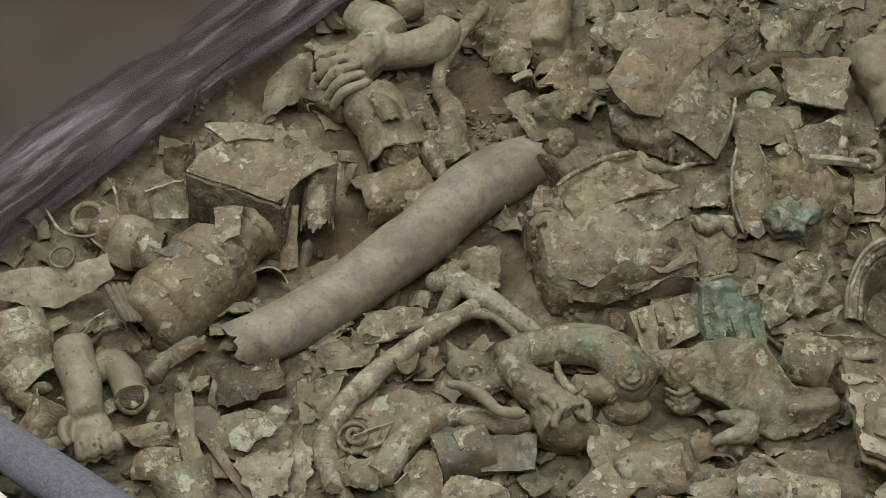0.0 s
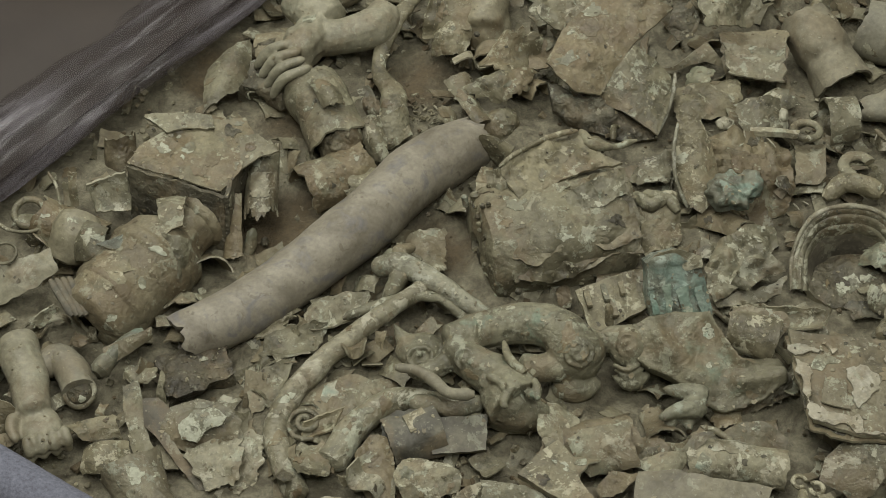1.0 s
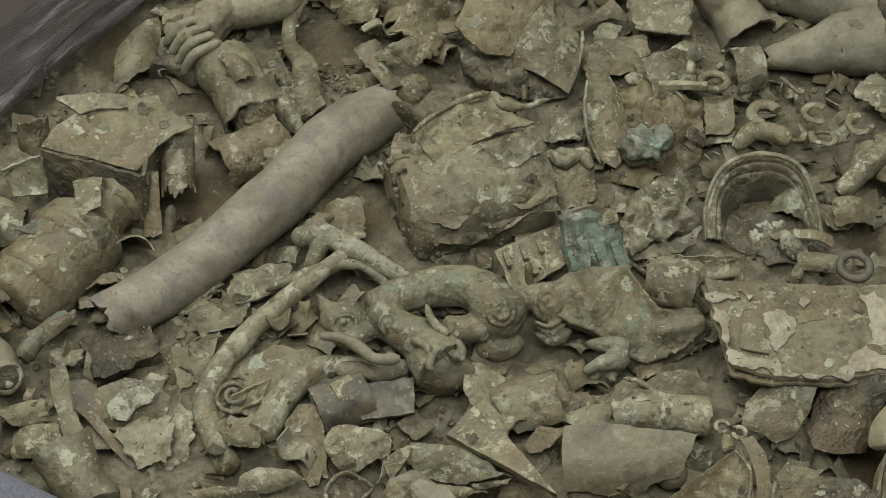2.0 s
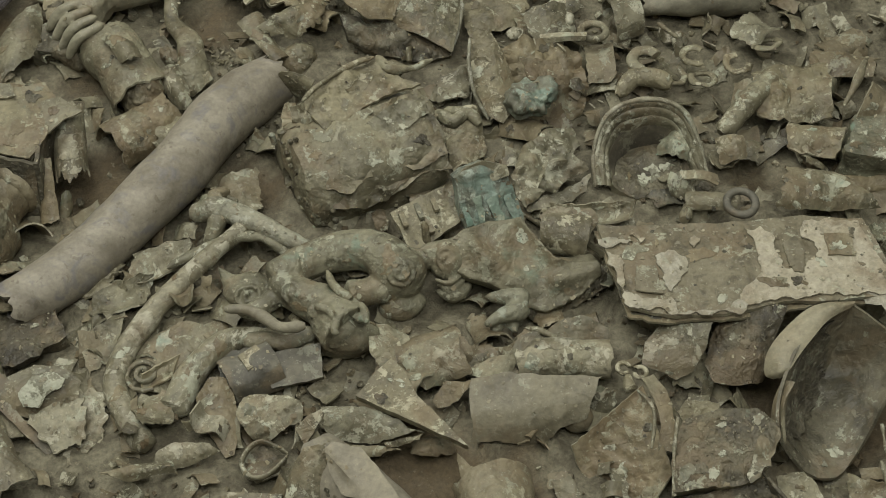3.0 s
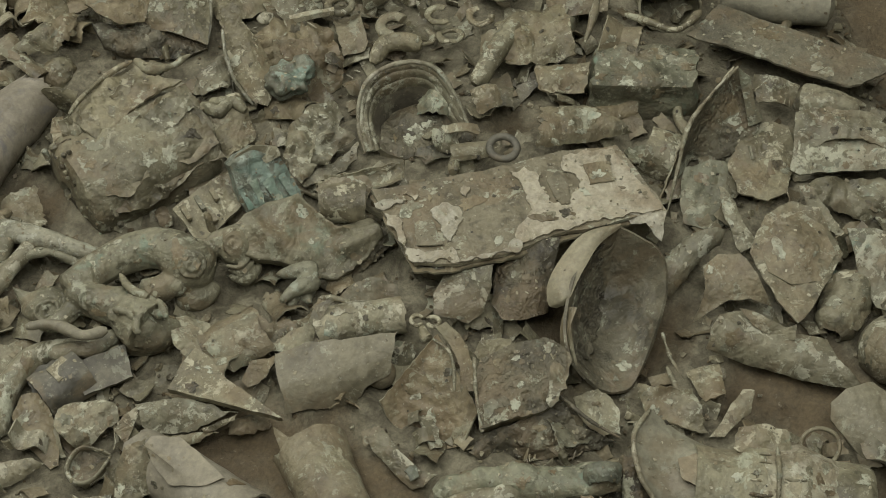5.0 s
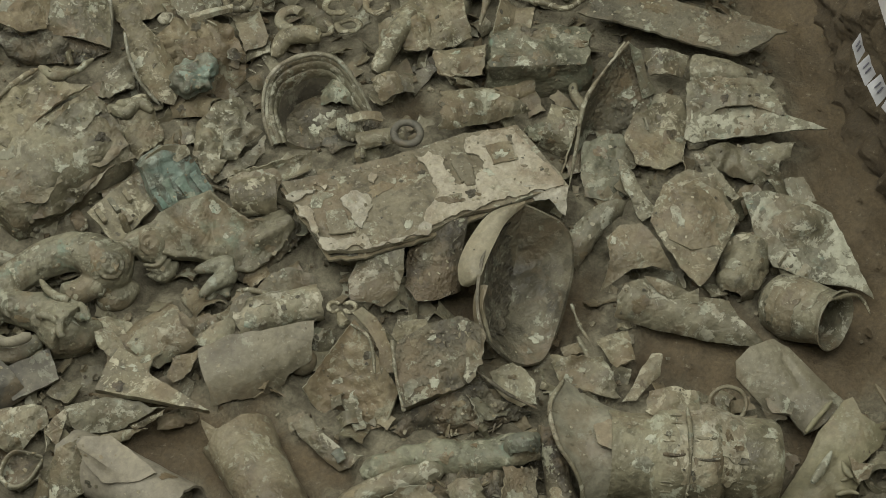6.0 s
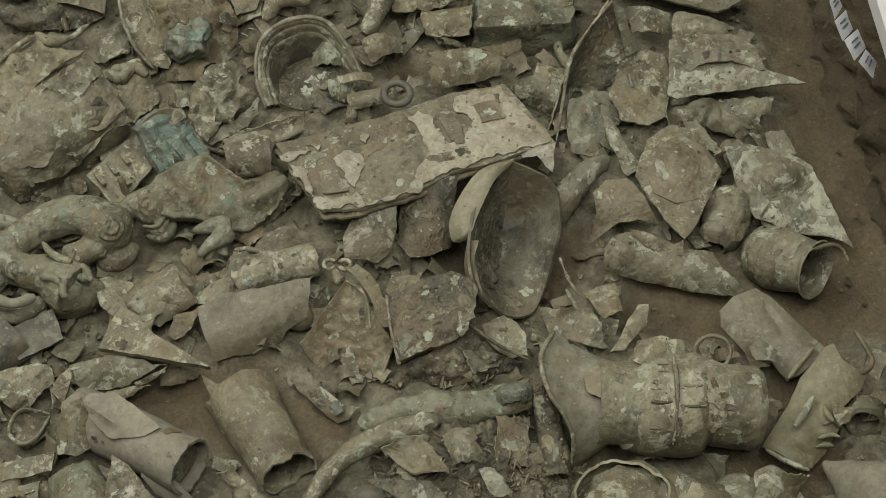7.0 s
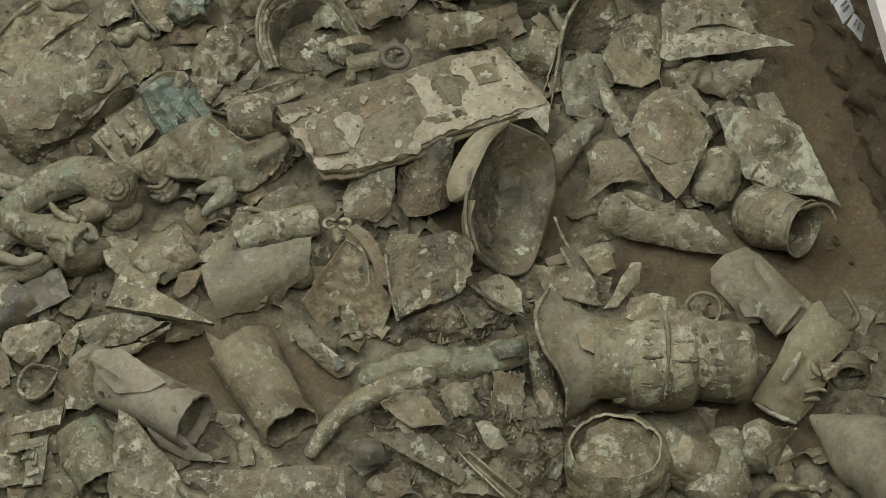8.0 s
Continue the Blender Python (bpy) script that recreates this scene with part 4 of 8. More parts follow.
part("shell", plate_geo([(0.666, 2.830, 0.151), (0.690, 2.846, 0.160), (0.720, 2.837, 0.155), (0.744, 2.787, 0.125), (0.758, 2.731, 0.091), (0.743, 2.675, 0.057), (0.711, 2.647, 0.040), (0.681, 2.666, 0.052), (0.660, 2.736, 0.094)], dome=0.020, thick=0.006, crumple=0.003, jag=0.002, seed=72), PALE, jar, "pale curved wall of the jar")
part("shell_edge", limb_geo([(0.667, 2.811, 0.170), (0.654, 2.755, 0.140), (0.656, 2.705, 0.100), (0.681, 2.660, 0.050)], [0.004, 0.005, 0.005, 0.004], rough=0.001, seed=721), CREAM, jar, "smooth pale edge")
part("patina_lump", ball_geo((0.782, 2.652, 0.105), 0.055, 0.045, 0.035, rough=0.020, seed=73, n=30, scale=20), TEAL, jar, "blue-green lump")
part("shard", sheet_geo((0.765, 2.754, 0.160), (0.871, 2.728, 0.150), (0.880, 2.670, 0.120), (0.777, 2.677, 0.140), crumple=0.014, jag=0.12, seed=74), DARK, jar)
thing("pale_chip", ball_geo((0.791, 2.883, 0.090), 0.024, 0.018, 0.018, rough=0.01, seed=75), CREAM, "small chalky white chip", "chip", G)
thing("pale_chip", ball_geo((0.932, 2.901, 0.090), 0.018, 0.022, 0.02, rough=0.01, seed=76), CREAM, "small chalky white chip", "chip", G)
scrap("bent bronze flake by the jar", PALE, (0.816, 2.938, 0.100), (0.952, 2.957, 0.100), (0.945, 2.866, 0.060), (0.837, 2.848, 0.060), crumple=0.015, arch=0.02, seed=77)
thing("bronze_ornament", joined(limb_geo([(0.563, 2.680, 0.080), (0.590, 2.637, 0.090), (0.629, 2.654, 0.090), (0.652, 2.621, 0.080)], [0.012, 0.015, 0.013, 0.010], seed=78), limb_geo([(0.582, 2.680, 0.080), (0.611, 2.663, 0.090), (0.649, 2.646, 0.080)], [0.01, 0.012, 0.012], seed=79), limb_geo([(0.575, 2.647, 0.060), (0.616, 2.629, 0.070)], [0.012, 0.012], seed=80)), BRONZE, "small knotted bronze ornament", "bronze ornament", G)

# ---- dragon-like beast with a robed column ----
def spiral(c, r, face, turns=2.0, lo=0.12, hi=0.75, thick=0.005, start=0.0):
    """A raised spiral on a rounded form."""
    n = Vector(face).normalized()
    e1 = n.cross(Vector((1, 0, 0.1))).normalized()
    e2 = n.cross(e1)
    pts = []
    for i in range(int(turns * 10) + 1):
        f = i / (turns * 10)
        th = start + 2 * math.pi * turns * f
        d = (n + (lo + (hi - lo) * f) * (math.cos(th) * e1 + math.sin(th) * e2)).normalized()
        pts.append(Vector(c) + Vector((d.x * r[0], d.y * r[1], d.z * r[2])) * 1.02)
    return limb_geo(pts, [thick] * len(pts), rough=0.001, sides=8)


def beast_geo():
    up = (-0.05, -0.6, 0.8)
    ribs = [limb_geo([Vector(q) + Vector((0.010 * math.sin(s) - 0.006, -0.040 * math.cos(s), 0.038 * math.sin(s))) for s in (0.5, 0.9, 1.3, 1.7)], [0.002, 0.004, 0.004, 0.002], rough=0.001, sides=7)
            for q in [(0.173, 2.277, 0.105), (0.203, 2.286, 0.105), (0.233, 2.293, 0.105), (0.263, 2.296, 0.105), (0.293, 2.295, 0.105)]]
    return joined(
        *ribs,
        # arched back, shoulder and flank
        limb_geo([(0.113, 2.253, 0.105), (0.155, 2.272, 0.105), (0.203, 2.287, 0.105), (0.257, 2.298, 0.105), (0.311, 2.295, 0.105), (0.357, 2.271, 0.105), (0.386, 2.223, 0.105)], [0.033, 0.037, 0.041, 0.042, 0.045, 0.052, 0.056], seed=81),
        ball_geo((0.387, 2.219, 0.095), 0.060, 0.050, 0.060, seed=82), spiral((0.387, 2.219, 0.095), (0.060, 0.050, 0.060), up, 2.0, thick=0.0038),
        ball_geo((0.384, 2.184, 0.035), 0.052, 0.036, 0.034, seed=83), limb_geo([(0.266, 2.195, 0.080), (0.307, 2.198, 0.080), (0.360, 2.204, 0.080)], [0.034, 0.030, 0.034], seed=89),
        # lower flank to the head
        limb_geo([(0.116, 2.257, 0.100), (0.151, 2.221, 0.100), (0.188, 2.186, 0.100), (0.222, 2.162, 0.100)], [0.030, 0.038, 0.044, 0.046], seed=84), spiral((0.156, 2.216, 0.100), (0.044, 0.040, 0.043), up, 1.5, thick=0.004),
        # head: broad skull, square muzzle, brows, jaw
        limb_geo([(0.207, 2.169, 0.100), (0.233, 2.129, 0.100), (0.252, 2.095, 0.100)], [0.044, 0.058, 0.060], seed=85, blunt=False), ball_geo((0.253, 2.099, 0.075), 0.066, 0.040, 0.048, yaw=-12, seed=86), ball_geo((0.252, 2.104, 0.040), 0.062, 0.036, 0.034, yaw=-12, seed=861),
        limb_geo([(0.190, 2.129, 0.155), (0.218, 2.115, 0.155), (0.228, 2.087, 0.155)], [0.008, 0.010, 0.006], rough=0.001), limb_geo([(0.287, 2.120, 0.155), (0.293, 2.090, 0.155), (0.289, 2.062, 0.155)], [0.007, 0.010, 0.006], rough=0.001),
        limb_geo([(0.238, 2.117, 0.148), (0.229, 2.084, 0.148), (0.222, 2.064, 0.148), (0.230, 2.053, 0.148)], [0.008, 0.010, 0.009, 0.007], rough=0.001), ball_geo((0.191, 2.136, 0.130), 0.014, 0.014, 0.013, rough=0.001, n=10), ring_geo((0.191, 2.131, 0.136), 0.013, 0.003, rx=35), ball_geo((0.279, 2.084, 0.150), 0.012, 0.012, 0.011, rough=0.001, n=10),
        # neck to the second boss with folds below
        limb_geo([(0.392, 2.257, 0.100), (0.438, 2.249, 0.100), (0.492, 2.257, 0.100)], [0.034, 0.022, 0.030], seed=831),
        ball_geo((0.497, 2.241, 0.085), 0.042, 0.045, 0.052, seed=87), spiral((0.495, 2.246, 0.085), (0.044, 0.046, 0.054), up, 1.7, thick=0.004),
        *[limb_geo([(0.461, 2.200, 0.085), (0.490, 2.183, 0.085), (0.524, 2.203, 0.085)], [0.004, 0.006, 0.004], rough=0.001), limb_geo([(0.464, 2.197, 0.070), (0.493, 2.178, 0.070), (0.530, 2.200, 0.070)], [0.004, 0.007, 0.004], rough=0.001), limb_geo([(0.464, 2.194, 0.050), (0.497, 2.174, 0.050), (0.539, 2.197, 0.050)], [0.008, 0.016, 0.010], rough=0.002)],
        # curled leaf-shaped tail
        ball_geo((0.067, 2.265, 0.060), 0.058, 0.046, 0.030, yaw=-15, seed=90), spiral((0.067, 2.263, 0.062), (0.060, 0.048, 0.032), up, 1.6, thick=0.0045), plate_geo([(0.005, 2.326, 0.090), (0.037, 2.305, 0.080), (0.079, 2.301, 0.078), (0.124, 2.281, 0.068), (0.134, 2.251, 0.053), (0.102, 2.227, 0.041), (0.055, 2.225, 0.040), (0.019, 2.244, 0.050), (0.011, 2.281, 0.068)], swell=0.028, thick=0.03, jag=0.002, crumple=0.001, seed=901), limb_geo([(0.033, 2.191, 0.090), (0.077, 2.194, 0.090), (0.125, 2.223, 0.090)], [0.012, 0.020, 0.026], seed=902))


beast = thing("bronze_beast", beast_geo(), BEAST, "coiled bronze beast with a square snout and curled shoulders", "beast statue", G)
fused(beast, 0.0036, 1)
robe = thing("bronze_figure", joined(
    plate_geo([(0.441, 2.250, 0.133), (0.488, 2.250, 0.133), (0.540, 2.275, 0.146), (0.596, 2.284, 0.150), (0.668, 2.279, 0.148), (0.690, 2.237, 0.126), (0.720, 2.193, 0.103), (0.766, 2.176, 0.095), (0.817, 2.174, 0.093), (0.820, 2.145, 0.078), (0.763, 2.109, 0.060), (0.686, 2.091, 0.050), (0.629, 2.114, 0.062), (0.584, 2.157, 0.085), (0.533, 2.180, 0.097), (0.493, 2.207, 0.111), (0.455, 2.226, 0.121)], swell=0.006, thick=0.05, jag=0.003, crumple=0.004, seed=91, step=0.009,
              ridges=[((0.667, 2.278, 0.140), (0.728, 2.191, 0.090), 0.022, 0.016), ((0.552, 2.234, 0.130), (0.635, 2.148, 0.090), 0.016, 0.022), ((0.718, 2.148, 0.080), (0.813, 2.162, 0.080), 0.020, 0.018)]),
    limb_geo([(0.454, 2.274, 0.085), (0.494, 2.261, 0.085), (0.553, 2.253, 0.085)], [0.022, 0.034, 0.045], seed=912),
    limb_geo([(0.678, 2.158, 0.045), (0.751, 2.177, 0.045), (0.828, 2.192, 0.045)], [0.040, 0.038, 0.026], seed=92, rough=0.010)), BEAST, "robed bronze figure with a square green column on its back", "statue", G)
fused(robe, 0.0042, 0)
part("column", plate_geo([(0.541, 2.381, 0.195), (0.560, 2.390, 0.205), (0.606, 2.395, 0.210), (0.657, 2.387, 0.202), (0.667, 2.351, 0.162), (0.681, 2.305, 0.111), (0.651, 2.297, 0.102), (0.603, 2.296, 0.100), (0.552, 2.302, 0.107), (0.543, 2.339, 0.148)], dome=0.020, thick=0.07, jag=0.004, crumple=0.004, seed=93, step=0.008,
                         ridges=[((0.567, 2.381, 0.200), (0.577, 2.309, 0.110), 0.012, 0.012), ((0.553, 2.384, 0.200), (0.653, 2.381, 0.200), 0.010, 0.010)]), COLUMN, robe, "square column end streaked with green")
part("column_cap", plate_geo([(0.541, 2.368, 0.208), (0.559, 2.379, 0.219), (0.604, 2.384, 0.224), (0.655, 2.376, 0.216), (0.657, 2.359, 0.199), (0.600, 2.355, 0.195), (0.550, 2.351, 0.192)], crumple=0.006, jag=0.004, thick=0.01, seed=931), PALE, robe, "pale crusted top of the column")
for k, q in enumerate(([(0.573, 2.328, 0.177), (0.590, 2.332, 0.180), (0.596, 2.281, 0.134), (0.580, 2.278, 0.132)], [(0.603, 2.318, 0.175), (0.622, 2.321, 0.180), (0.633, 2.284, 0.135), (0.614, 2.281, 0.132)], [(0.639, 2.324, 0.175), (0.658, 2.329, 0.180), (0.672, 2.287, 0.135), (0.652, 2.284, 0.132)], [(0.547, 2.338, 0.172), (0.561, 2.341, 0.175), (0.567, 2.296, 0.127), (0.552, 2.294, 0.125)])):
    part("streak", plate_geo(q, crumple=0.004, jag=0.006, thick=0.004, seed=935 + k, step=0.006), VERDIGRIS, robe, "turquoise corrosion streak")
# Dark colour here paints the shade of the recess beneath the skirt.
part("lower_fold", plate_geo([(0.633, 2.142, 0.054), (0.698, 2.139, 0.052), (0.768, 2.155, 0.064), (0.827, 2.170, 0.075), (0.829, 2.133, 0.047), (0.785, 2.118, 0.035), (0.732, 2.098, 0.020), (0.664, 2.091, 0.015), (0.645, 2.107, 0.027)], dome=0.012, thick=0.02, crumple=0.008, seed=94), DARK, robe, "lower fold of the robe, painted dark as a shaded recess")
rod("pale curved bronze horn", SMOOTH, [(0.007, 2.180, 0.125), (0.049, 2.172, 0.125), (0.085, 2.144, 0.125), (0.116, 2.111, 0.125), (0.167, 2.106, 0.125)], [0.008, 0.011, 0.012, 0.012, 0.014], name="bronze_horn", category="bronze horn", seed=94, rough=0.002)
rod("dark curved bronze horn", BRONZE, [(0.033, 2.131, 0.070), (0.088, 2.122, 0.070), (0.129, 2.111, 0.070), (0.187, 2.126, 0.070)], [0.018, 0.018, 0.018, 0.02], name="bronze_horn", category="bronze horn", seed=941, rough=0.003)
rod("thin bent bronze prong", BRONZE, [(0.233, 2.219, 0.150), (0.238, 2.187, 0.150), (0.249, 2.161, 0.150), (0.270, 2.135, 0.150)], [0.007, 0.008, 0.009, 0.012], name="bronze_horn", category="bronze horn", seed=95, rough=0.002)
claw = thing("bronze_claw", joined(limb_geo([(0.647, 2.102, 0.090), (0.608, 2.116, 0.090), (0.577, 2.122, 0.090), (0.554, 2.128, 0.090)], [0.024, 0.019, 0.013, 0.005], seed=96), limb_geo([(0.640, 2.088, 0.085), (0.599, 2.078, 0.085), (0.569, 2.070, 0.085), (0.541, 2.058, 0.085)], [0.026, 0.021, 0.013, 0.005], seed=97), limb_geo([(0.580, 2.084, 0.060), (0.566, 2.062, 0.060), (0.560, 2.040, 0.060)], [0.017, 0.012, 0.005], seed=98), limb_geo([(0.618, 2.087, 0.060), (0.604, 2.062, 0.060), (0.607, 2.045, 0.060)], [0.020, 0.012, 0.006], seed=981)), BRONZE, "clawed bronze foot with spread toes", "bronze claw", G)
fused(claw, 0.0045, 1)

# ---- branches ----
rod("long curved bronze branch with flaking pale crust", CREAM, [(0.081, 2.425, 0.090), (-0.053, 2.325, 0.080), (-0.171, 2.220, 0.060), (-0.238, 2.112, 0.040), (-0.223, 2.008, 0.030), (-0.192, 1.934, 0.030)], [0.018, 0.022, 0.024, 0.026, 0.028, 0.026], seed=101)
fork = rod("forked bronze branch tip", CREAM, [(-0.036, 2.481, 0.090), (0.032, 2.472, 0.100), (0.117, 2.417, 0.090), (0.219, 2.348, 0.060)], [0.02, 0.03, 0.022, 0.018], seed=102)
part("prong", limb_geo([(0.032, 2.472, 0.100), (0.026, 2.513, 0.100), (0.057, 2.529, 0.090)], [0.02, 0.018, 0.012], seed=103), PALE, fork)
part("prong", limb_geo([(0.032, 2.464, 0.100), (0.007, 2.425, 0.080), (-0.005, 2.418, 0.050)], [0.02, 0.02, 0.014], seed=104), PALE, fork)
rod("thin bronze branch", PALE, [(-0.102, 2.356, 0.070), (0.019, 2.386, 0.090), (0.105, 2.394, 0.080), (0.177, 2.340, 0.050)], [0.010, 0.012, 0.012, 0.010], seed=105)
rod("curved bronze branch ending in a flat broken edge", CREAM, [(-0.137, 2.008, 0.030), (-0.080, 2.084, 0.050), (0.007, 2.148, 0.060), (0.089, 2.134, 0.060), (0.182, 2.112, 0.050)], [0.034, 0.03, 0.026, 0.02, 0.018], seed=106)

# ---- left: bottle, sleeves, scraps ----
pot = pipe("bulging bronze bottle with a green patina stripe", BROWN, (-0.646, 2.379, 0.050), (-0.419, 2.655, 0.070), [(0, 0.03), (0.015, 0.074), (0.04, 0.082), (0.17, 0.086), (0.19, 0.093), (0.24, 0.095), (0.26, 0.091), (0.50, 0.098), (0.52, 0.103), (0.57, 0.103), (0.59, 0.097), (0.70, 0.092), (0.78, 0.066), (0.84, 0.056), (0.95, 0.054), (0.96, 0.064), (1, 0.064)], seed=111, name="bronze_bottle", jag=0.02, dent=0.004, nu=90, nv=60)
part("patina_stripe", sheet_geo((-0.634, 2.521, 0.145), (-0.554, 2.551, 0.150), (-0.543, 2.506, 0.155), (-0.591, 2.498, 0.150), crumple=0.004, thick=0.004, seed=112), TEAL, pot, "blue-green patina stripe")
part("hanging_flap", sheet_geo((-0.489, 2.538, 0.165), (-0.424, 2.535, 0.140), (-0.455, 2.465, 0.070), (-0.472, 2.472, 0.100), arch=0.015, crumple=0.005, jag=0.05, seed=114), BRONZE, pot)
part("torn_flap", sheet_geo((-0.512, 2.639, 0.150), (-0.438, 2.652, 0.140), (-0.442, 2.551, 0.160), (-0.489, 2.526, 0.160), crumple=0.01, cross=0.02, seed=113), PALE, pot)
plate("large flat bronze scrap with a ragged edge", SKIN, [(-1.005, 2.486, 0.084), (-0.947, 2.506, 0.098), (-0.895, 2.512, 0.102), (-0.821, 2.517, 0.105), (-0.735, 2.540, 0.120), (-0.714, 2.498, 0.093), (-0.770, 2.465, 0.071), (-0.831, 2.439, 0.053), (-0.890, 2.434, 0.050), (-0.930, 2.449, 0.060), (-0.998, 2.455, 0.064)], dome=0.015, crumple=0.004, jag=0.006, seed=115)
thing("bronze_cup", limb_geo([(-0.681, 2.645, 0.100), (-0.691, 2.604, 0.090), (-0.719, 2.572, 0.040)], [0.045, 0.055, 0.05], rough=0.006, seed=116), SKIN, "rounded bronze cup with a folded side", "bronze cup", G)
scrap("bronze tile with chalky patches", CREAM, (-0.680, 2.721, 0.130), (-0.580, 2.755, 0.140), (-0.570, 2.689, 0.060), (-0.660, 2.689, 0.060), crumple=0.006, seed=117)
fan = thing("bronze_fan", joined(*[limb_geo([Vector((-0.724, 2.440, 0.130)) + Vector((0.013 * k, 0.002 * k, 0)), Vector((-0.673, 2.363, 0.100)) + Vector((0.010 * k, 0.0, 0))], [0.009, 0.010], rough=0.001, sides=10, seed=118 + k) for k in range(4)]), SLATE, "small fluted grey bronze fan", "bronze fragment", G)
sl = thing("bronze_statue_hand", joined(limb_geo([(-0.791, 2.326, 0.085), (-0.769, 2.253, 0.085), (-0.745, 2.180, 0.085), (-0.728, 2.120, 0.085)], [0.038, 0.046, 0.038, 0.036], seed=119), limb_geo([(-0.731, 2.131, 0.070), (-0.717, 2.094, 0.070), (-0.704, 2.063, 0.070)], [0.038, 0.046, 0.040], seed=120, squash=0.6), limb_geo([(-0.771, 2.119, 0.090), (-0.773, 2.084, 0.090), (-0.757, 2.050, 0.090)], [0.014, 0.013, 0.009], seed=1201, rough=0.001),
    *[limb_geo([Vector(q) + Vector((0.024 * k, 0.008 * k, 0)) for q in [(-0.739, 2.060, 0.095), (-0.731, 2.034, 0.080), (-0.732, 2.033, 0.045)]], [0.011, 0.012, 0.009], rough=0.001, seed=121 + k) for k in range(4)]), SKIN, "bronze hand and forearm of a statue with folded fingers", "statue hand", G)
fused(sl, 0.0045, 1)
sleeve = rod("short bent bronze sleeve with a round filled end", SMOOTH, [(-0.735, 2.254, 0.060), (-0.705, 2.281, 0.060), (-0.672, 2.251, 0.060), (-0.652, 2.198, 0.060)], [0.026, 0.034, 0.036, 0.034], name="bronze_tube", category="bronze tube", seed=124, rough=0.002, blunt=False)
part("end_ring", ring_geo((-0.651, 2.196, 0.056), 0.030, 0.007, rx=38, rz=10, seed=1241), PALE, sleeve, "raised rim of the end")
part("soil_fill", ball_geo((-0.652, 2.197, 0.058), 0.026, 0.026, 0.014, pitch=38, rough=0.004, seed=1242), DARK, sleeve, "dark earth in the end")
pipe("round jar neck with flaking crust", CREAM, (-0.927, 2.379, 0.080), (-0.882, 2.265, 0.030), [(0, 0.06), (0.5, 0.07), (1, 0.055)], seed=125)
thing("bronze_ring", ring_geo((-0.833, 2.528, 0.120), 0.026, 0.004, rx=10, seed=126), BRONZE, "thin bronze ring lying on a scrap", "ring", G)
thing("bronze_ring", ring_geo((-0.808, 2.698, 0.060), 0.034, 0.008, rx=15, seed=127), BRONZE, "coiled bronze ring in soil", "ring", G)
rod("thin curved bronze wire", PALE, [(-0.887, 2.666, 0.120), (-0.846, 2.611, 0.110), (-0.784, 2.607, 0.100), (-0.733, 2.654, 0.100), (-0.737, 2.713, 0.120), (-0.760, 2.756, 0.130)], [0.003, 0.004, 0.004, 0.004, 0.004, 0.003], seed=128, rough=0.001)
disc = plate("round domed bronze disc with a chalky blue-white crust", PALE, [(-0.475, 2.092, 0.064), (-0.455, 2.128, 0.082), (-0.400, 2.145, 0.090), (-0.342, 2.136, 0.086), (-0.310, 2.100, 0.068), (-0.322, 2.063, 0.050), (-0.362, 2.046, 0.042), (-0.420, 2.042, 0.040), (-0.457, 2.059, 0.048)], swell=0.016, crumple=0.003, jag=0.004, seed=131, name="bronze_disc", category="bronze disc", ridges=[((-0.449, 2.070, 0.060), (-0.362, 2.055, 0.050), 0.006, 0.006), ((-0.362, 2.055, 0.050), (-0.324, 2.091, 0.070), 0.006, 0.006)])
part("boss", plate_geo([(-0.439, 2.079, 0.091), (-0.410, 2.100, 0.102), (-0.361, 2.104, 0.104), (-0.343, 2.087, 0.095), (-0.379, 2.071, 0.087), (-0.399, 2.047, 0.074), (-0.429, 2.051, 0.076)], swell=0.004, crumple=0.002, jag=0.008, thick=0.004, seed=132), MINT, disc, "blue-white crust")
scrap("flaking pale bronze flap below the disc", CREAM, (-0.443, 2.049, 0.050), (-0.294, 2.077, 0.050), (-0.313, 1.974, 0.020), (-0.380, 1.947, 0.020), crumple=0.012, jag=0.1, seed=133)
plate("long narrow bronze blade", SLATE, [(-0.513, 2.153, 0.079), (-0.481, 2.155, 0.080), (-0.454, 2.129, 0.072), (-0.468, 2.095, 0.061), (-0.428, 2.035, 0.042), (-0.370, 1.968, 0.021), (-0.397, 1.965, 0.020), (-0.476, 2.067, 0.053), (-0.508, 2.099, 0.063)], dome=0.006, crumple=0.002, jag=0.002, seed=134, name="bronze_point")
plate("square bronze tile with a spiral relief", BRONZE, [(-0.219, 2.085, 0.018), (-0.228, 2.121, 0.027), (-0.210, 2.164, 0.037), (-0.147, 2.202, 0.046), (-0.076, 2.220, 0.050), (-0.014, 2.193, 0.044), (-0.019, 2.152, 0.034), (-0.075, 2.115, 0.026), (-0.121, 2.085, 0.018), (-0.168, 2.070, 0.015)], dome=0.006, crumple=0.004, seed=135)
thing("bronze_spiral", limb_geo([Vector((-0.181, 2.104, 0.055)) + Vector((math.cos(a) * (0.006 + 0.0032 * a), math.sin(a) * (0.006 + 0.0032 * a), -0.0008 * a)) for a in [0.6 * k for k in range(20)]], [0.006] * 20, rough=0.001, sides=8), BRONZE, "small spiral relief of bronze on a tile", "bronze ornament", G)
scrap("dark smooth slab", SLATE, (0.065, 2.091, 0.060), (0.193, 2.098, 0.060), (0.191, 2.028, 0.030), (0.076, 2.021, 0.030), crumple=0.002, jag=0.02, thick=0.02, seed=137)
scrap("small square bronze tile", CREAM, (0.018, 2.084, 0.080), (0.059, 2.105, 0.080), (0.082, 2.070, 0.080), (0.035, 2.043, 0.080), crumple=0.002, jag=0.02, thick=0.008, seed=138)

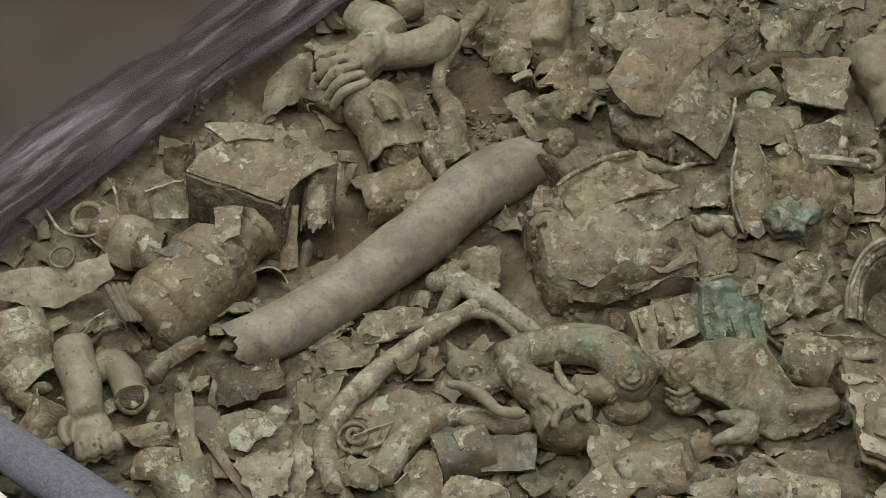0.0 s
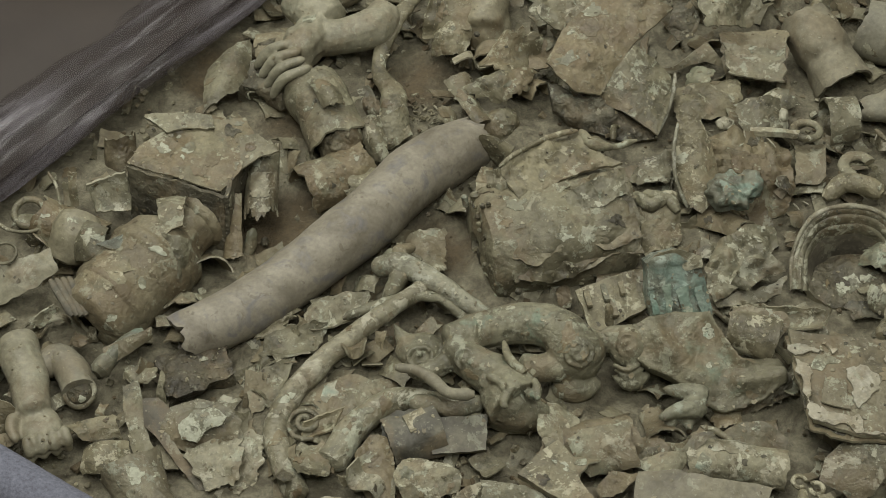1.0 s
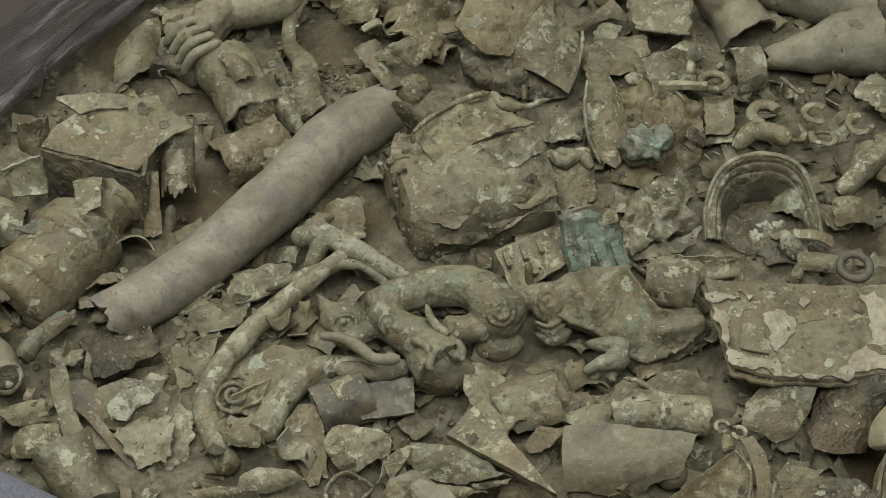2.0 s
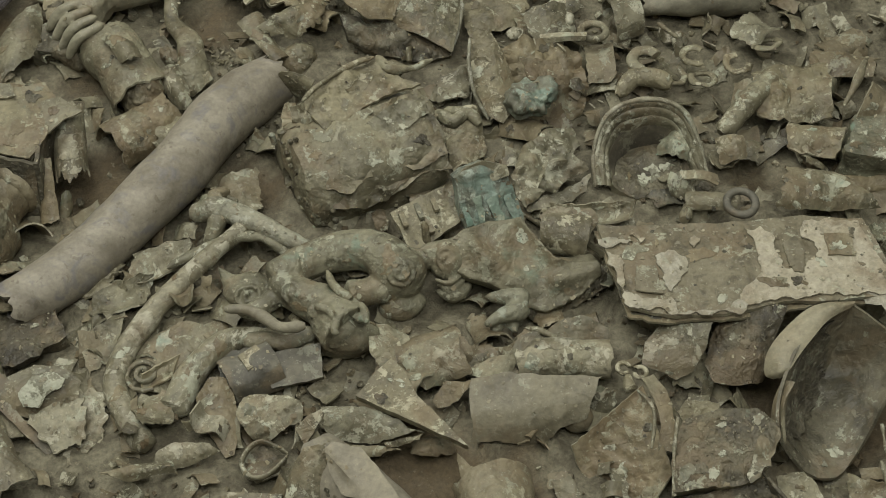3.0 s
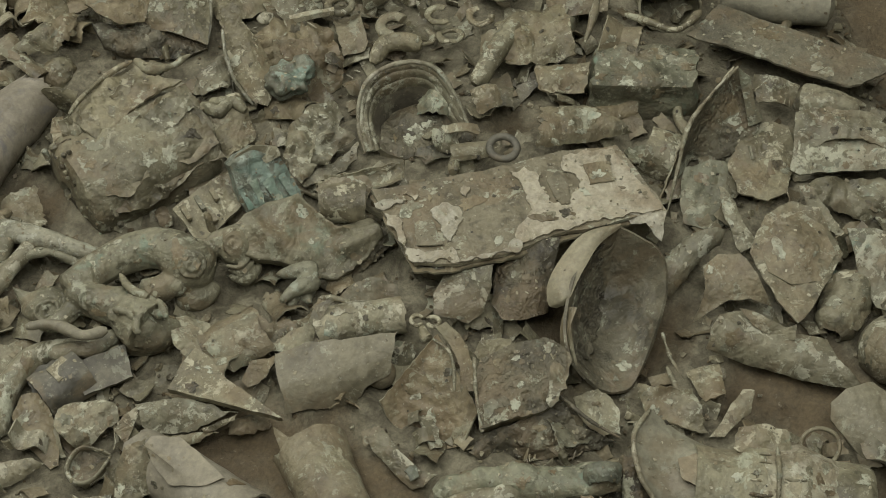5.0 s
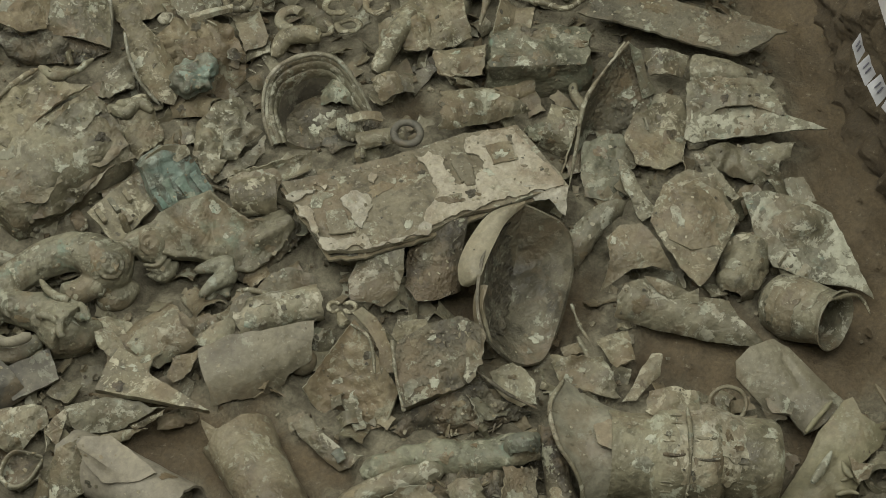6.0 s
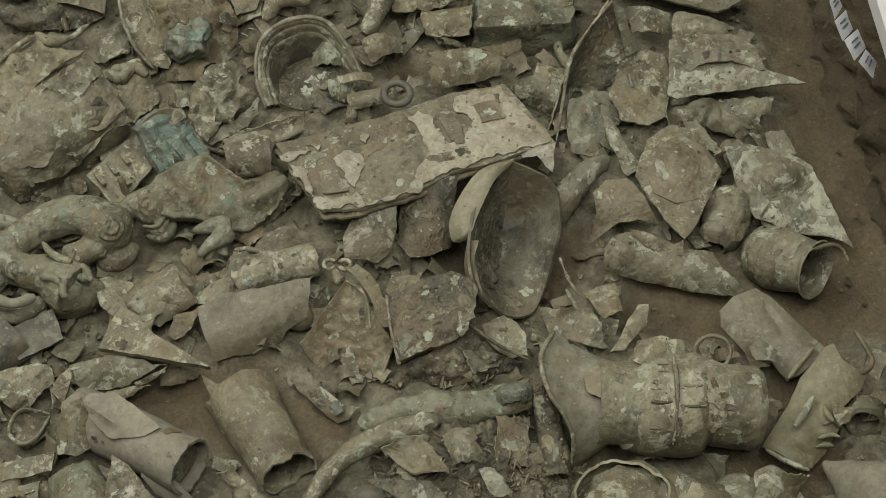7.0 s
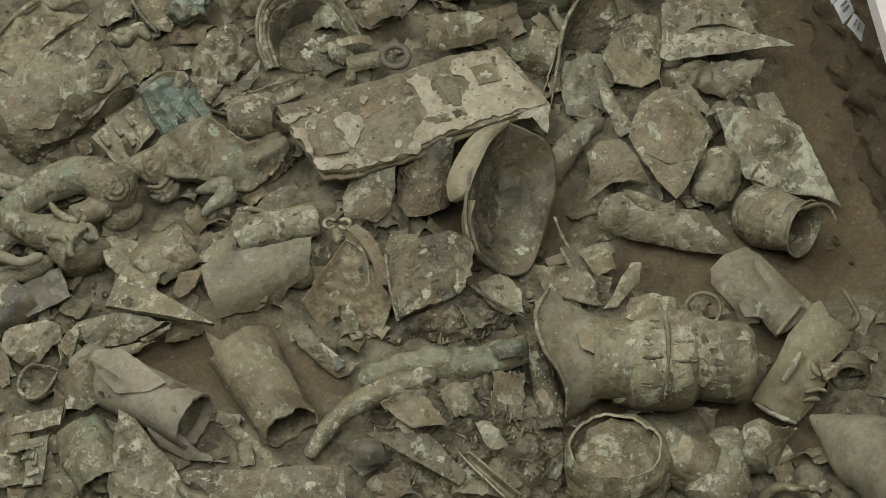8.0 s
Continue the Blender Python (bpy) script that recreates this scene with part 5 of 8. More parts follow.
# ---- flat casing with pale patches ----
case = plate("large flat bronze plaque with chalky white patches", PLAQUE, [(0.821, 2.220, 0.155), (0.900, 2.204, 0.155), (1.008, 2.185, 0.155), (1.149, 2.166, 0.155), (1.267, 2.158, 0.155), (1.387, 2.123, 0.155), (1.399, 2.034, 0.155), (1.409, 1.906, 0.155), (1.247, 1.928, 0.155), (1.151, 1.943, 0.155), (1.066, 1.937, 0.155), (0.988, 1.942, 0.155), (0.921, 1.952, 0.155), (0.834, 1.990, 0.155), (0.827, 2.088, 0.155)], name="bronze_plaque", category="bronze plaque", dome=0.004, thick=0.010, jag=0.003, crumple=0.0012, seed=141, rim=0.002)
for k in range(2):
    dz = 0.006 * (k + 1)
    part("layer", plate_geo([Vector(q) + Vector((0.006 * k - 0.004, 0.004 * k, -dz)) for q in [(0.823, 2.216, 0.150), (1.005, 2.179, 0.150), (1.263, 2.151, 0.150), (1.376, 2.118, 0.150), (1.396, 1.909, 0.150), (1.247, 1.927, 0.150), (1.063, 1.931, 0.150), (0.919, 1.947, 0.150), (0.833, 1.982, 0.150)]], thick=0.007, jag=0.006, crumple=0.003, seed=142 + k), (BROWN, DARK)[k], case, "thin layer below the face")
part("filling", plate_geo([(0.855, 2.225, 0.120), (1.010, 2.190, 0.120), (1.267, 2.156, 0.120), (1.371, 2.120, 0.120), (1.395, 1.944, 0.120), (1.090, 1.982, 0.120), (0.946, 2.004, 0.120), (0.880, 2.032, 0.120)], thick=0.115, jag=0.01, crumple=0.006, seed=1451), DARK, case, "earth below the layers")
part("tongue", plate_geo([(1.315, 1.954, 0.158), (1.410, 1.908, 0.160), (1.370, 1.854, 0.130), (1.354, 1.902, 0.146), (1.323, 1.913, 0.143)], dome=0.006, thick=0.006, jag=0.003, seed=1452), CHALK, case, "bent tongue at the plaque's corner")
for k, q in enumerate(([(1.126, 2.145, 0.163), (1.167, 2.148, 0.163), (1.185, 2.125, 0.163), (1.183, 2.065, 0.163), (1.176, 2.012, 0.164), (1.219, 2.019, 0.163), (1.263, 2.060, 0.164), (1.251, 2.117, 0.163), (1.265, 2.137, 0.163), (1.325, 2.123, 0.163), (1.374, 2.111, 0.163), (1.387, 2.014, 0.163), (1.398, 1.912, 0.163), (1.299, 1.927, 0.163), (1.248, 1.936, 0.164), (1.161, 1.962, 0.163), (1.112, 1.953, 0.164), (1.061, 1.954, 0.163), (1.092, 2.004, 0.163), (1.126, 2.019, 0.163), (1.138, 2.081, 0.163)],
                       [(0.824, 2.142, 0.163), (0.843, 2.115, 0.163), (0.831, 2.037, 0.163), (0.845, 2.012, 0.163), (0.925, 1.994, 0.163), (0.936, 1.963, 0.163), (0.921, 1.951, 0.163), (0.834, 1.991, 0.163), (0.831, 2.060, 0.163)], [(0.922, 2.110, 0.163), (0.952, 2.111, 0.163), (0.978, 2.088, 0.163), (0.959, 2.035, 0.163), (0.927, 2.015, 0.163), (0.923, 2.047, 0.163), (0.924, 2.079, 0.163)], [(0.811, 2.177, 0.163), (0.848, 2.180, 0.163), (0.888, 2.164, 0.163), (0.874, 2.151, 0.163), (0.824, 2.151, 0.163)],
                       [(0.925, 1.959, 0.163), (0.992, 1.948, 0.163), (1.064, 1.953, 0.163), (1.066, 1.937, 0.163), (0.989, 1.942, 0.163), (0.923, 1.950, 0.163)], [(0.885, 2.186, 0.163), (0.910, 2.158, 0.163), (0.899, 2.153, 0.163), (0.879, 2.175, 0.163)], [(1.000, 2.132, 0.163), (1.019, 2.145, 0.163), (1.025, 2.134, 0.163), (1.008, 2.113, 0.163)])):
    part("chalk_patch", plate_geo(q, thick=0.004, jag=0.013, crumple=0.0012, seed=1470 + k, step=0.006), CHALK, case, "chalky white patch")
for k, q in enumerate(([(1.290, 2.093, 0.168), (1.348, 2.081, 0.167), (1.337, 2.025, 0.167), (1.279, 2.035, 0.167)], [(1.196, 2.087, 0.167), (1.228, 2.099, 0.167), (1.233, 2.054, 0.167), (1.217, 2.005, 0.167), (1.196, 2.009, 0.167), (1.190, 2.043, 0.167)], [(0.874, 2.090, 0.167), (0.914, 2.082, 0.167), (0.910, 2.010, 0.167), (0.854, 2.030, 0.167)])):
    part("earth_patch", plate_geo(q, thick=0.004, jag=0.003, crumple=0.001, seed=1490 + k, step=0.008), (BROWN, PLAQUE, PLAQUE)[k], case, "square of brown earth" if k == 0 else "")

# ---- arched niche ----
arch = thing("bronze_arch", loft([(0.884, 2.433, 0.020), (0.893, 2.496, 0.070), (0.929, 2.546, 0.120), (0.989, 2.566, 0.140), (1.056, 2.555, 0.145), (1.106, 2.523, 0.130), (1.126, 2.463, 0.090), (1.139, 2.405, 0.030)], [(0.915, 2.422, 0.020), (0.923, 2.496, 0.050), (0.959, 2.536, 0.075), (0.998, 2.543, 0.080), (1.051, 2.544, 0.080), (1.089, 2.518, 0.070), (1.104, 2.460, 0.050), (1.117, 2.409, 0.020)], 70, 24, 0.009, 3.0, 15, 0.008), PALE, "ribbed bronze arch round a soil-filled niche", "bronze arch", G)
part("outer_edge", limb_geo([(0.880, 2.425, 0.030), (0.889, 2.488, 0.080), (0.925, 2.539, 0.130), (0.985, 2.559, 0.150), (1.054, 2.548, 0.155), (1.105, 2.516, 0.140), (1.126, 2.456, 0.100), (1.138, 2.396, 0.040)], [0.004, 0.005, 0.005, 0.006, 0.006, 0.006, 0.005, 0.004], rough=0.002, seed=155), CREAM, arch, "thin pale outer edge")
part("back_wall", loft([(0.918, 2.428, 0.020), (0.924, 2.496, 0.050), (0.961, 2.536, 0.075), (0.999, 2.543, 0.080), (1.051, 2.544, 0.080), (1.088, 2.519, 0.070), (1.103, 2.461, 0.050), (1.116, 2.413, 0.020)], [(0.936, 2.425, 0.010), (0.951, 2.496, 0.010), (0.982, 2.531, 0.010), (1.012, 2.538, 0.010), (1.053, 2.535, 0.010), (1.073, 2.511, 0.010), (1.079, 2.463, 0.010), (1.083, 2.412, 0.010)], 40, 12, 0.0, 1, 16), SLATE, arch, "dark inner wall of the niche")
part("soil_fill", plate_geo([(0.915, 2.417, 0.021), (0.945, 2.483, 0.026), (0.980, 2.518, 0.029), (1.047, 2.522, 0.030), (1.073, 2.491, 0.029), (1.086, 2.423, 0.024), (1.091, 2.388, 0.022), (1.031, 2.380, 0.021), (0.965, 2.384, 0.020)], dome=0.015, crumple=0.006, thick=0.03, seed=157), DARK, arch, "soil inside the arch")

# ---- bowl on its side ----
BOWL_RIM = [(1.273, 1.884, 0.200), (1.198, 1.862, 0.195), (1.128, 1.799, 0.180), (1.072, 1.717, 0.155), (1.059, 1.644, 0.110), (1.104, 1.592, 0.055), (1.159, 1.580, 0.040), (1.212, 1.616, 0.050), (1.278, 1.682, 0.080), (1.334, 1.754, 0.110), (1.343, 1.817, 0.150)]
def bowl_geo():
    rim = spline(BOWL_RIM + BOWL_RIM[:1], 88)
    base = Vector((1.214, 1.814, 0.035))

    def fn(u, v):
        r = rim[round(v * 88)]
        p = base.lerp(r, u)
        p.z = base.z + (r.z - base.z) * u ** 2.2
        return p + Vector((0, 0, 0.010 * nz(p, 9, 161) + 0.005 * abs(nz(p, 22, 163)) + 0.003 * nz(p, 40, 162)))
    return grid(fn, 26, 88, 0.007)


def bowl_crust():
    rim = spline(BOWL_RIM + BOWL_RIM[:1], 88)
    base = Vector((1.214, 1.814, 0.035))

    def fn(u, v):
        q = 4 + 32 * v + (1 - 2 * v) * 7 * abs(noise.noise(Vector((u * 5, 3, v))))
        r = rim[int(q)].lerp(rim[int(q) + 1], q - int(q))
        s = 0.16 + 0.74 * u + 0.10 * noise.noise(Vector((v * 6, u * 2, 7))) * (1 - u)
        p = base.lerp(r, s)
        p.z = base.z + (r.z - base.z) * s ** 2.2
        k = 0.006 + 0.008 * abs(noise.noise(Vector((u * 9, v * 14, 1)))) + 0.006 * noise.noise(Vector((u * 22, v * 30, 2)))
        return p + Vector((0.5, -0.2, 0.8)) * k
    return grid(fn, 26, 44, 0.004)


bowl = thing("bronze_bowl", bowl_geo(), DUSK, "large bronze bowl tipped on its side with a dark earthy inside", "bronze bowl", G)
part("dark_crust", bowl_crust(), CRUST_AND_SHADE, bowl, "blackened crust inside the bowl")
part("collar", loft([(1.278, 1.884, 0.205), (1.198, 1.894, 0.200), (1.131, 1.866, 0.185), (1.078, 1.825, 0.165), (1.062, 1.786, 0.145), (1.076, 1.772, 0.140)], [(1.273, 1.876, 0.200), (1.213, 1.853, 0.200), (1.165, 1.819, 0.190), (1.129, 1.790, 0.180), (1.106, 1.769, 0.172), (1.087, 1.765, 0.150)], 50, 14, 0.0, 1, 163, 0.012, 0.009, 0.003), SKIN, bowl, "pale broad collar")
part("folded_wall", loft([(1.091, 1.763, 0.150), (1.065, 1.730, 0.120), (1.050, 1.681, 0.080), (1.049, 1.649, 0.030)], [(1.107, 1.739, 0.170), (1.075, 1.702, 0.150), (1.061, 1.643, 0.110), (1.069, 1.624, 0.060)], 30, 8, 0.004, 2, 164), PALE, bowl, "crumpled outer wall")
plate("rolled bronze sheet beside the bowl", PALE, [(1.369, 1.841, 0.075), (1.426, 1.861, 0.095), (1.479, 1.861, 0.107), (1.538, 1.838, 0.110), (1.503, 1.814, 0.093), (1.452, 1.813, 0.082), (1.400, 1.782, 0.058), (1.353, 1.763, 0.040), (1.362, 1.800, 0.057)], dome=0.03, thick=0.006, seed=164)
# ---- row of sheets and tubes in front of the plaque ----
plate("broad bronze tube wall with a ragged edge", TAN, [(0.479, 1.928, 0.095), (0.550, 1.922, 0.104), (0.641, 1.898, 0.104), (0.746, 1.874, 0.105), (0.726, 1.843, 0.080), (0.703, 1.812, 0.054), (0.647, 1.807, 0.040), (0.629, 1.796, 0.029), (0.594, 1.784, 0.015), (0.521, 1.810, 0.020), (0.459, 1.823, 0.018), (0.471, 1.843, 0.034), (0.473, 1.877, 0.058)], dome=0.035, thick=0.008, jag=0.005, crumple=0.002, seed=171, name="bronze_tube", ridges=[((0.667, 1.885, 0.100), (0.644, 1.795, 0.040), 0.004, 0.006)])
thing("bronze_lump", ball_geo((0.684, 1.820, 0.045), 0.034, 0.03, 0.030, seed=172), TAN, "small rounded bronze knob", "bronze fragment", G)
plate("torn bronze tongue over the tube", BRONZE, [(0.481, 1.962, 0.079), (0.531, 1.969, 0.089), (0.577, 1.970, 0.096), (0.592, 1.993, 0.110), (0.631, 2.001, 0.120), (0.644, 1.994, 0.118), (0.601, 1.968, 0.098), (0.562, 1.931, 0.073), (0.519, 1.935, 0.070), (0.486, 1.950, 0.073)], dome=0.006, crumple=0.004, seed=1711)
pipe("small banded bronze tube", CREAM, (0.590, 1.974, 0.060), (0.783, 1.937, 0.060), [(0, 0.040), (0.4, 0.038), (0.45, 0.042), (0.7, 0.038), (1, 0.036)], fill=0.6, seed=173, dent=0.004)
def cone_fan():
    top, rim = Vector((0.816, 1.818, 0.130)), spline([(0.654, 1.748, 0.060), (0.668, 1.707, 0.030), (0.707, 1.656, 0.020), (0.769, 1.602, 0.030), (0.835, 1.637, 0.070)], 44)

    def fn(u, v):
        e = rim[round(v * 44)]
        p = top.lerp(e, u * (1 + 0.03 * noise.noise(Vector((v * 9, 1, 3)))))
        return p + Vector((0, 0, -0.022 * math.sin(math.pi * v) * u + 0.0026 * math.sin(u * 46 + 2 * nz(p, 9, 2)) * min(1, 2 * u) + 0.003 * nz(p, 22, 4)))
    return grid(fn, 40, 44, 0.004)


cone = thing("bronze_cone", cone_fan(), BROWN, "thin conical bronze sheet with fine concentric ridges", "bronze fragment", G)
part("side_strip", plate_geo([(0.816, 1.831, 0.137), (0.841, 1.833, 0.140), (0.861, 1.801, 0.130), (0.865, 1.730, 0.103), (0.851, 1.676, 0.080), (0.817, 1.689, 0.082), (0.833, 1.738, 0.103), (0.832, 1.784, 0.120)], dome=0.006, crumple=0.002, jag=0.003, seed=174), BRONZE, cone, "flat strip along the cone's side")
part("seam", limb_geo([(0.801, 1.805, 0.135), (0.820, 1.765, 0.135), (0.812, 1.717, 0.135), (0.792, 1.667, 0.135)], [0.004, 0.004, 0.004, 0.003], seed=175, rough=0.001), PALE, cone, "thin raised seam")
dbox = plate("dark crusted bronze box with a torn top", DARK, [(0.874, 1.721, 0.141), (0.944, 1.719, 0.153), (1.019, 1.700, 0.160), (1.043, 1.659, 0.151), (1.009, 1.586, 0.120), (0.956, 1.566, 0.104), (0.871, 1.580, 0.093), (0.819, 1.584, 0.085), (0.829, 1.645, 0.108), (0.849, 1.688, 0.126)], dome=0.008, thick=0.08, jag=0.006, crumple=0.006, seed=176, name="bronze_box", category="bronze box")
# Pale strip that paints the light caught by the box's edge.
part("bright_edge", limb_geo([(0.857, 1.713, 0.160), (0.838, 1.661, 0.125), (0.822, 1.595, 0.090), (0.821, 1.583, 0.080)], [0.003, 0.004, 0.005, 0.006], rough=0.003, seed=1760), CREAM, dbox, "thin edge painted pale as if lit")
part("torn_side", plate_geo([(0.828, 1.598, 0.047), (0.903, 1.588, 0.066), (0.963, 1.579, 0.081), (1.011, 1.583, 0.100), (1.013, 1.529, 0.066), (1.080, 1.468, 0.050), (1.014, 1.478, 0.034), (0.917, 1.509, 0.020), (0.822, 1.543, 0.010), (0.786, 1.581, 0.022)], dome=0.01, crumple=0.012, thick=0.02, seed=1761), CRUST_AND_SHADE, dbox, "blackened lower side")
part("torn_top", plate_geo([(1.011, 1.669, 0.153), (1.048, 1.674, 0.160), (1.048, 1.632, 0.149), (1.014, 1.580, 0.131), (0.963, 1.565, 0.120), (0.983, 1.610, 0.135)], crumple=0.010, jag=0.01, seed=1762), PALE, dbox)
part("side_leaf", plate_geo([(1.028, 1.582, 0.088), (1.083, 1.578, 0.100), (1.107, 1.518, 0.077), (1.096, 1.476, 0.054), (1.057, 1.490, 0.050), (1.030, 1.534, 0.065)], dome=0.012, crumple=0.004, seed=1763), PALE, dbox)
rod("thin dark wire beside the box", DARK, [(0.991, 1.607, 0.110), (1.011, 1.553, 0.110), (1.032, 1.502, 0.110), (1.070, 1.443, 0.110)], [0.003, 0.004, 0.004, 0.003], seed=1764, rough=0.001)
plate("triangular bronze blade", PALE, [(0.296, 1.971, 0.120), (0.328, 1.987, 0.125), (0.347, 1.959, 0.122), (0.365, 1.895, 0.114), (0.442, 1.767, 0.100), (0.242, 1.923, 0.108)], thick=0.022, jag=0.002, crumple=0.002, seed=177, name="bronze_point")
plate("crusted tube wall behind the blade", PALE, [(0.350, 2.013, 0.082), (0.382, 2.026, 0.096), (0.474, 2.028, 0.120), (0.485, 1.976, 0.099), (0.493, 1.941, 0.085), (0.430, 1.942, 0.069), (0.391, 1.942, 0.060), (0.368, 1.970, 0.067)], dome=0.025, crumple=0.005, seed=1770)
plate("bronze leaf under the tube wall", BROWN, [(0.397, 1.911, 0.057), (0.432, 1.940, 0.084), (0.485, 1.922, 0.090), (0.432, 1.892, 0.057), (0.407, 1.894, 0.050)], crumple=0.002, seed=1771)
plate("thin folded bronze point", BRONZE, [(0.292, 2.053, 0.126), (0.332, 2.042, 0.130), (0.343, 1.975, 0.103), (0.304, 1.987, 0.100), (0.292, 2.014, 0.109)], crumple=0.004, seed=1772)
plate("leaf-shaped bronze sheet", PALE, [(0.172, 1.932, 0.077), (0.256, 1.904, 0.090), (0.367, 1.830, 0.079), (0.332, 1.833, 0.067), (0.283, 1.839, 0.053), (0.256, 1.841, 0.043), (0.194, 1.870, 0.040), (0.176, 1.895, 0.051)], dome=0.010, crumple=0.007, jag=0.007, seed=178)
plate("curled lip of the leaf-shaped sheet", PALE, [(0.283, 1.835, 0.055), (0.363, 1.828, 0.075), (0.355, 1.818, 0.067), (0.308, 1.819, 0.054), (0.286, 1.824, 0.050)], dome=0.006, crumple=0.002, seed=1781)
plate("long bronze tongue below the leaf", BRONZE, [(0.187, 1.859, 0.027), (0.273, 1.834, 0.045), (0.315, 1.818, 0.050), (0.271, 1.818, 0.031), (0.216, 1.835, 0.020)], dome=0.006, crumple=0.002, seed=1782)
plate("rounded bronze sheet below the plaque", PALE, [(0.860, 1.945, 0.092), (0.903, 1.971, 0.118), (0.964, 1.948, 0.123), (1.002, 1.941, 0.130), (0.976, 1.898, 0.100), (0.944, 1.865, 0.073), (0.906, 1.860, 0.060), (0.874, 1.888, 0.065), (0.846, 1.908, 0.068)], dome=0.018, crumple=0.003, jag=0.003, seed=179)
plate("dark stained bronze sheet", DARK, [(0.970, 1.882, 0.066), (1.012, 1.950, 0.106), (1.058, 1.964, 0.123), (1.123, 1.958, 0.136), (1.166, 1.944, 0.140), (1.117, 1.879, 0.099), (1.079, 1.819, 0.063), (1.026, 1.821, 0.051), (0.984, 1.841, 0.050)], dome=0.025, crumple=0.006, jag=0.004, seed=180)
plate("small ragged sheet under the dark one", BRONZE, [(0.885, 1.785, 0.058), (0.911, 1.795, 0.074), (0.971, 1.772, 0.080), (0.950, 1.760, 0.064), (0.896, 1.768, 0.050)], crumple=0.003, seed=1801)
curl = thing("bronze_curl", joined(ring_geo((0.794, 1.879, 0.110), 0.013, 0.005, arc=300, seed=181), ring_geo((0.825, 1.862, 0.110), 0.013, 0.005, arc=300, rz=180, seed=182), limb_geo([(0.799, 1.866, 0.105), (0.795, 1.842, 0.105), (0.798, 1.824, 0.105)], [0.007, 0.012, 0.014], rough=0.002)), PALE, "pair of small bronze curls", "bronze ornament", G)
plate("brown bent bronze sheet with a pale edge", BROWN, [(-0.078, 2.018, 0.057), (-0.044, 2.048, 0.069), (-0.013, 2.045, 0.070), (-0.002, 2.011, 0.061), (-0.002, 1.951, 0.043), (-0.018, 1.884, 0.022), (-0.038, 1.882, 0.020), (-0.059, 1.930, 0.033), (-0.077, 1.970, 0.043)], dome=0.012, crumple=0.002, jag=0.003, seed=183)
plate("yellowish bronze tongue", CREAM, [(-0.172, 1.910, 0.043), (-0.141, 1.919, 0.056), (-0.062, 1.905, 0.060), (-0.042, 1.887, 0.050), (-0.092, 1.878, 0.035), (-0.175, 1.879, 0.020)], dome=0.012, crumple=0.002, seed=1831)
plate("crusted bronze sheet with rounded lobes", PALE, [(0.001, 1.967, 0.048), (0.018, 1.992, 0.064), (0.059, 1.992, 0.070), (0.109, 1.979, 0.070), (0.131, 1.957, 0.061), (0.131, 1.929, 0.046), (0.090, 1.916, 0.034), (0.041, 1.904, 0.020), (0.020, 1.913, 0.022), (0.007, 1.946, 0.038)], dome=0.018, crumple=0.008, seed=184)
plate("triangular bronze flake", PALE, [(0.109, 1.909, 0.047), (0.142, 1.928, 0.061), (0.180, 1.935, 0.070), (0.167, 1.913, 0.057), (0.124, 1.873, 0.030)], crumple=0.002, jag=0.002, seed=1841)
pipe("smooth grey bronze pipe with an open end", GREY, (0.146, 1.838, 0.035), (0.305, 1.567, 0.085), [(0, 0.052), (0.3, 0.060), (0.7, 0.058), (1, 0.058)], fill=0.93, dent=0.003, seed=185, jag=0.05)
plate("long pointed lip of the grey pipe", GREY, [(0.226, 1.643, 0.090), (0.257, 1.610, 0.080), (0.269, 1.564, 0.055), (0.289, 1.523, 0.036), (0.336, 1.472, 0.020), (0.257, 1.522, 0.024), (0.219, 1.568, 0.040), (0.208, 1.609, 0.062)], dome=0.014, crumple=0.001, jag=0.002, thick=0.006, seed=1851)
plate("folded grey sheet over the pipe", GREY, [(0.159, 1.782, 0.148), (0.176, 1.796, 0.154), (0.227, 1.774, 0.155), (0.254, 1.725, 0.147), (0.286, 1.654, 0.135), (0.245, 1.654, 0.129), (0.219, 1.663, 0.128), (0.176, 1.691, 0.129), (0.160, 1.736, 0.138)], dome=0.010, crumple=0.002, jag=0.003, seed=1852, ridges=[((0.155, 1.783, 0.140), (0.210, 1.695, 0.140), 0.008, 0.005)])
plate("crusted grey end of the pipe", PALE, [(0.086, 1.797, 0.084), (0.119, 1.823, 0.108), (0.167, 1.819, 0.120), (0.161, 1.776, 0.095), (0.140, 1.726, 0.062), (0.102, 1.724, 0.050), (0.069, 1.749, 0.054)], dome=0.02, crumple=0.004, seed=1853)
pipe("tapered bronze tube with an open mouth", BROWN, (0.481, 1.711, 0.035), (0.487, 1.459, 0.075), [(0, 0.076), (0.3, 0.068), (0.8, 0.060), (0.92, 0.058), (0.94, 0.062), (1, 0.062)], fill=0.6, seed=186, jag=0.08, squash=0.75, dent=0.004, nu=50)
plate("flared corner of the tapered tube", BROWN, [(0.423, 1.777, 0.060), (0.443, 1.742, 0.056), (0.495, 1.702, 0.054), (0.456, 1.621, 0.036), (0.433, 1.545, 0.020), (0.417, 1.657, 0.038), (0.418, 1.719, 0.049)], dome=0.012, crumple=0.003, jag=0.003, seed=1861)
plate("curved bronze strip", PALE, [(0.601, 1.685, 0.044), (0.621, 1.697, 0.050), (0.637, 1.685, 0.049), (0.651, 1.630, 0.037), (0.677, 1.576, 0.026), (0.708, 1.556, 0.025), (0.670, 1.541, 0.016), (0.646, 1.549, 0.015), (0.623, 1.590, 0.023), (0.600, 1.655, 0.036)], dome=0.012, crumple=0.003, jag=0.002, seed=187)
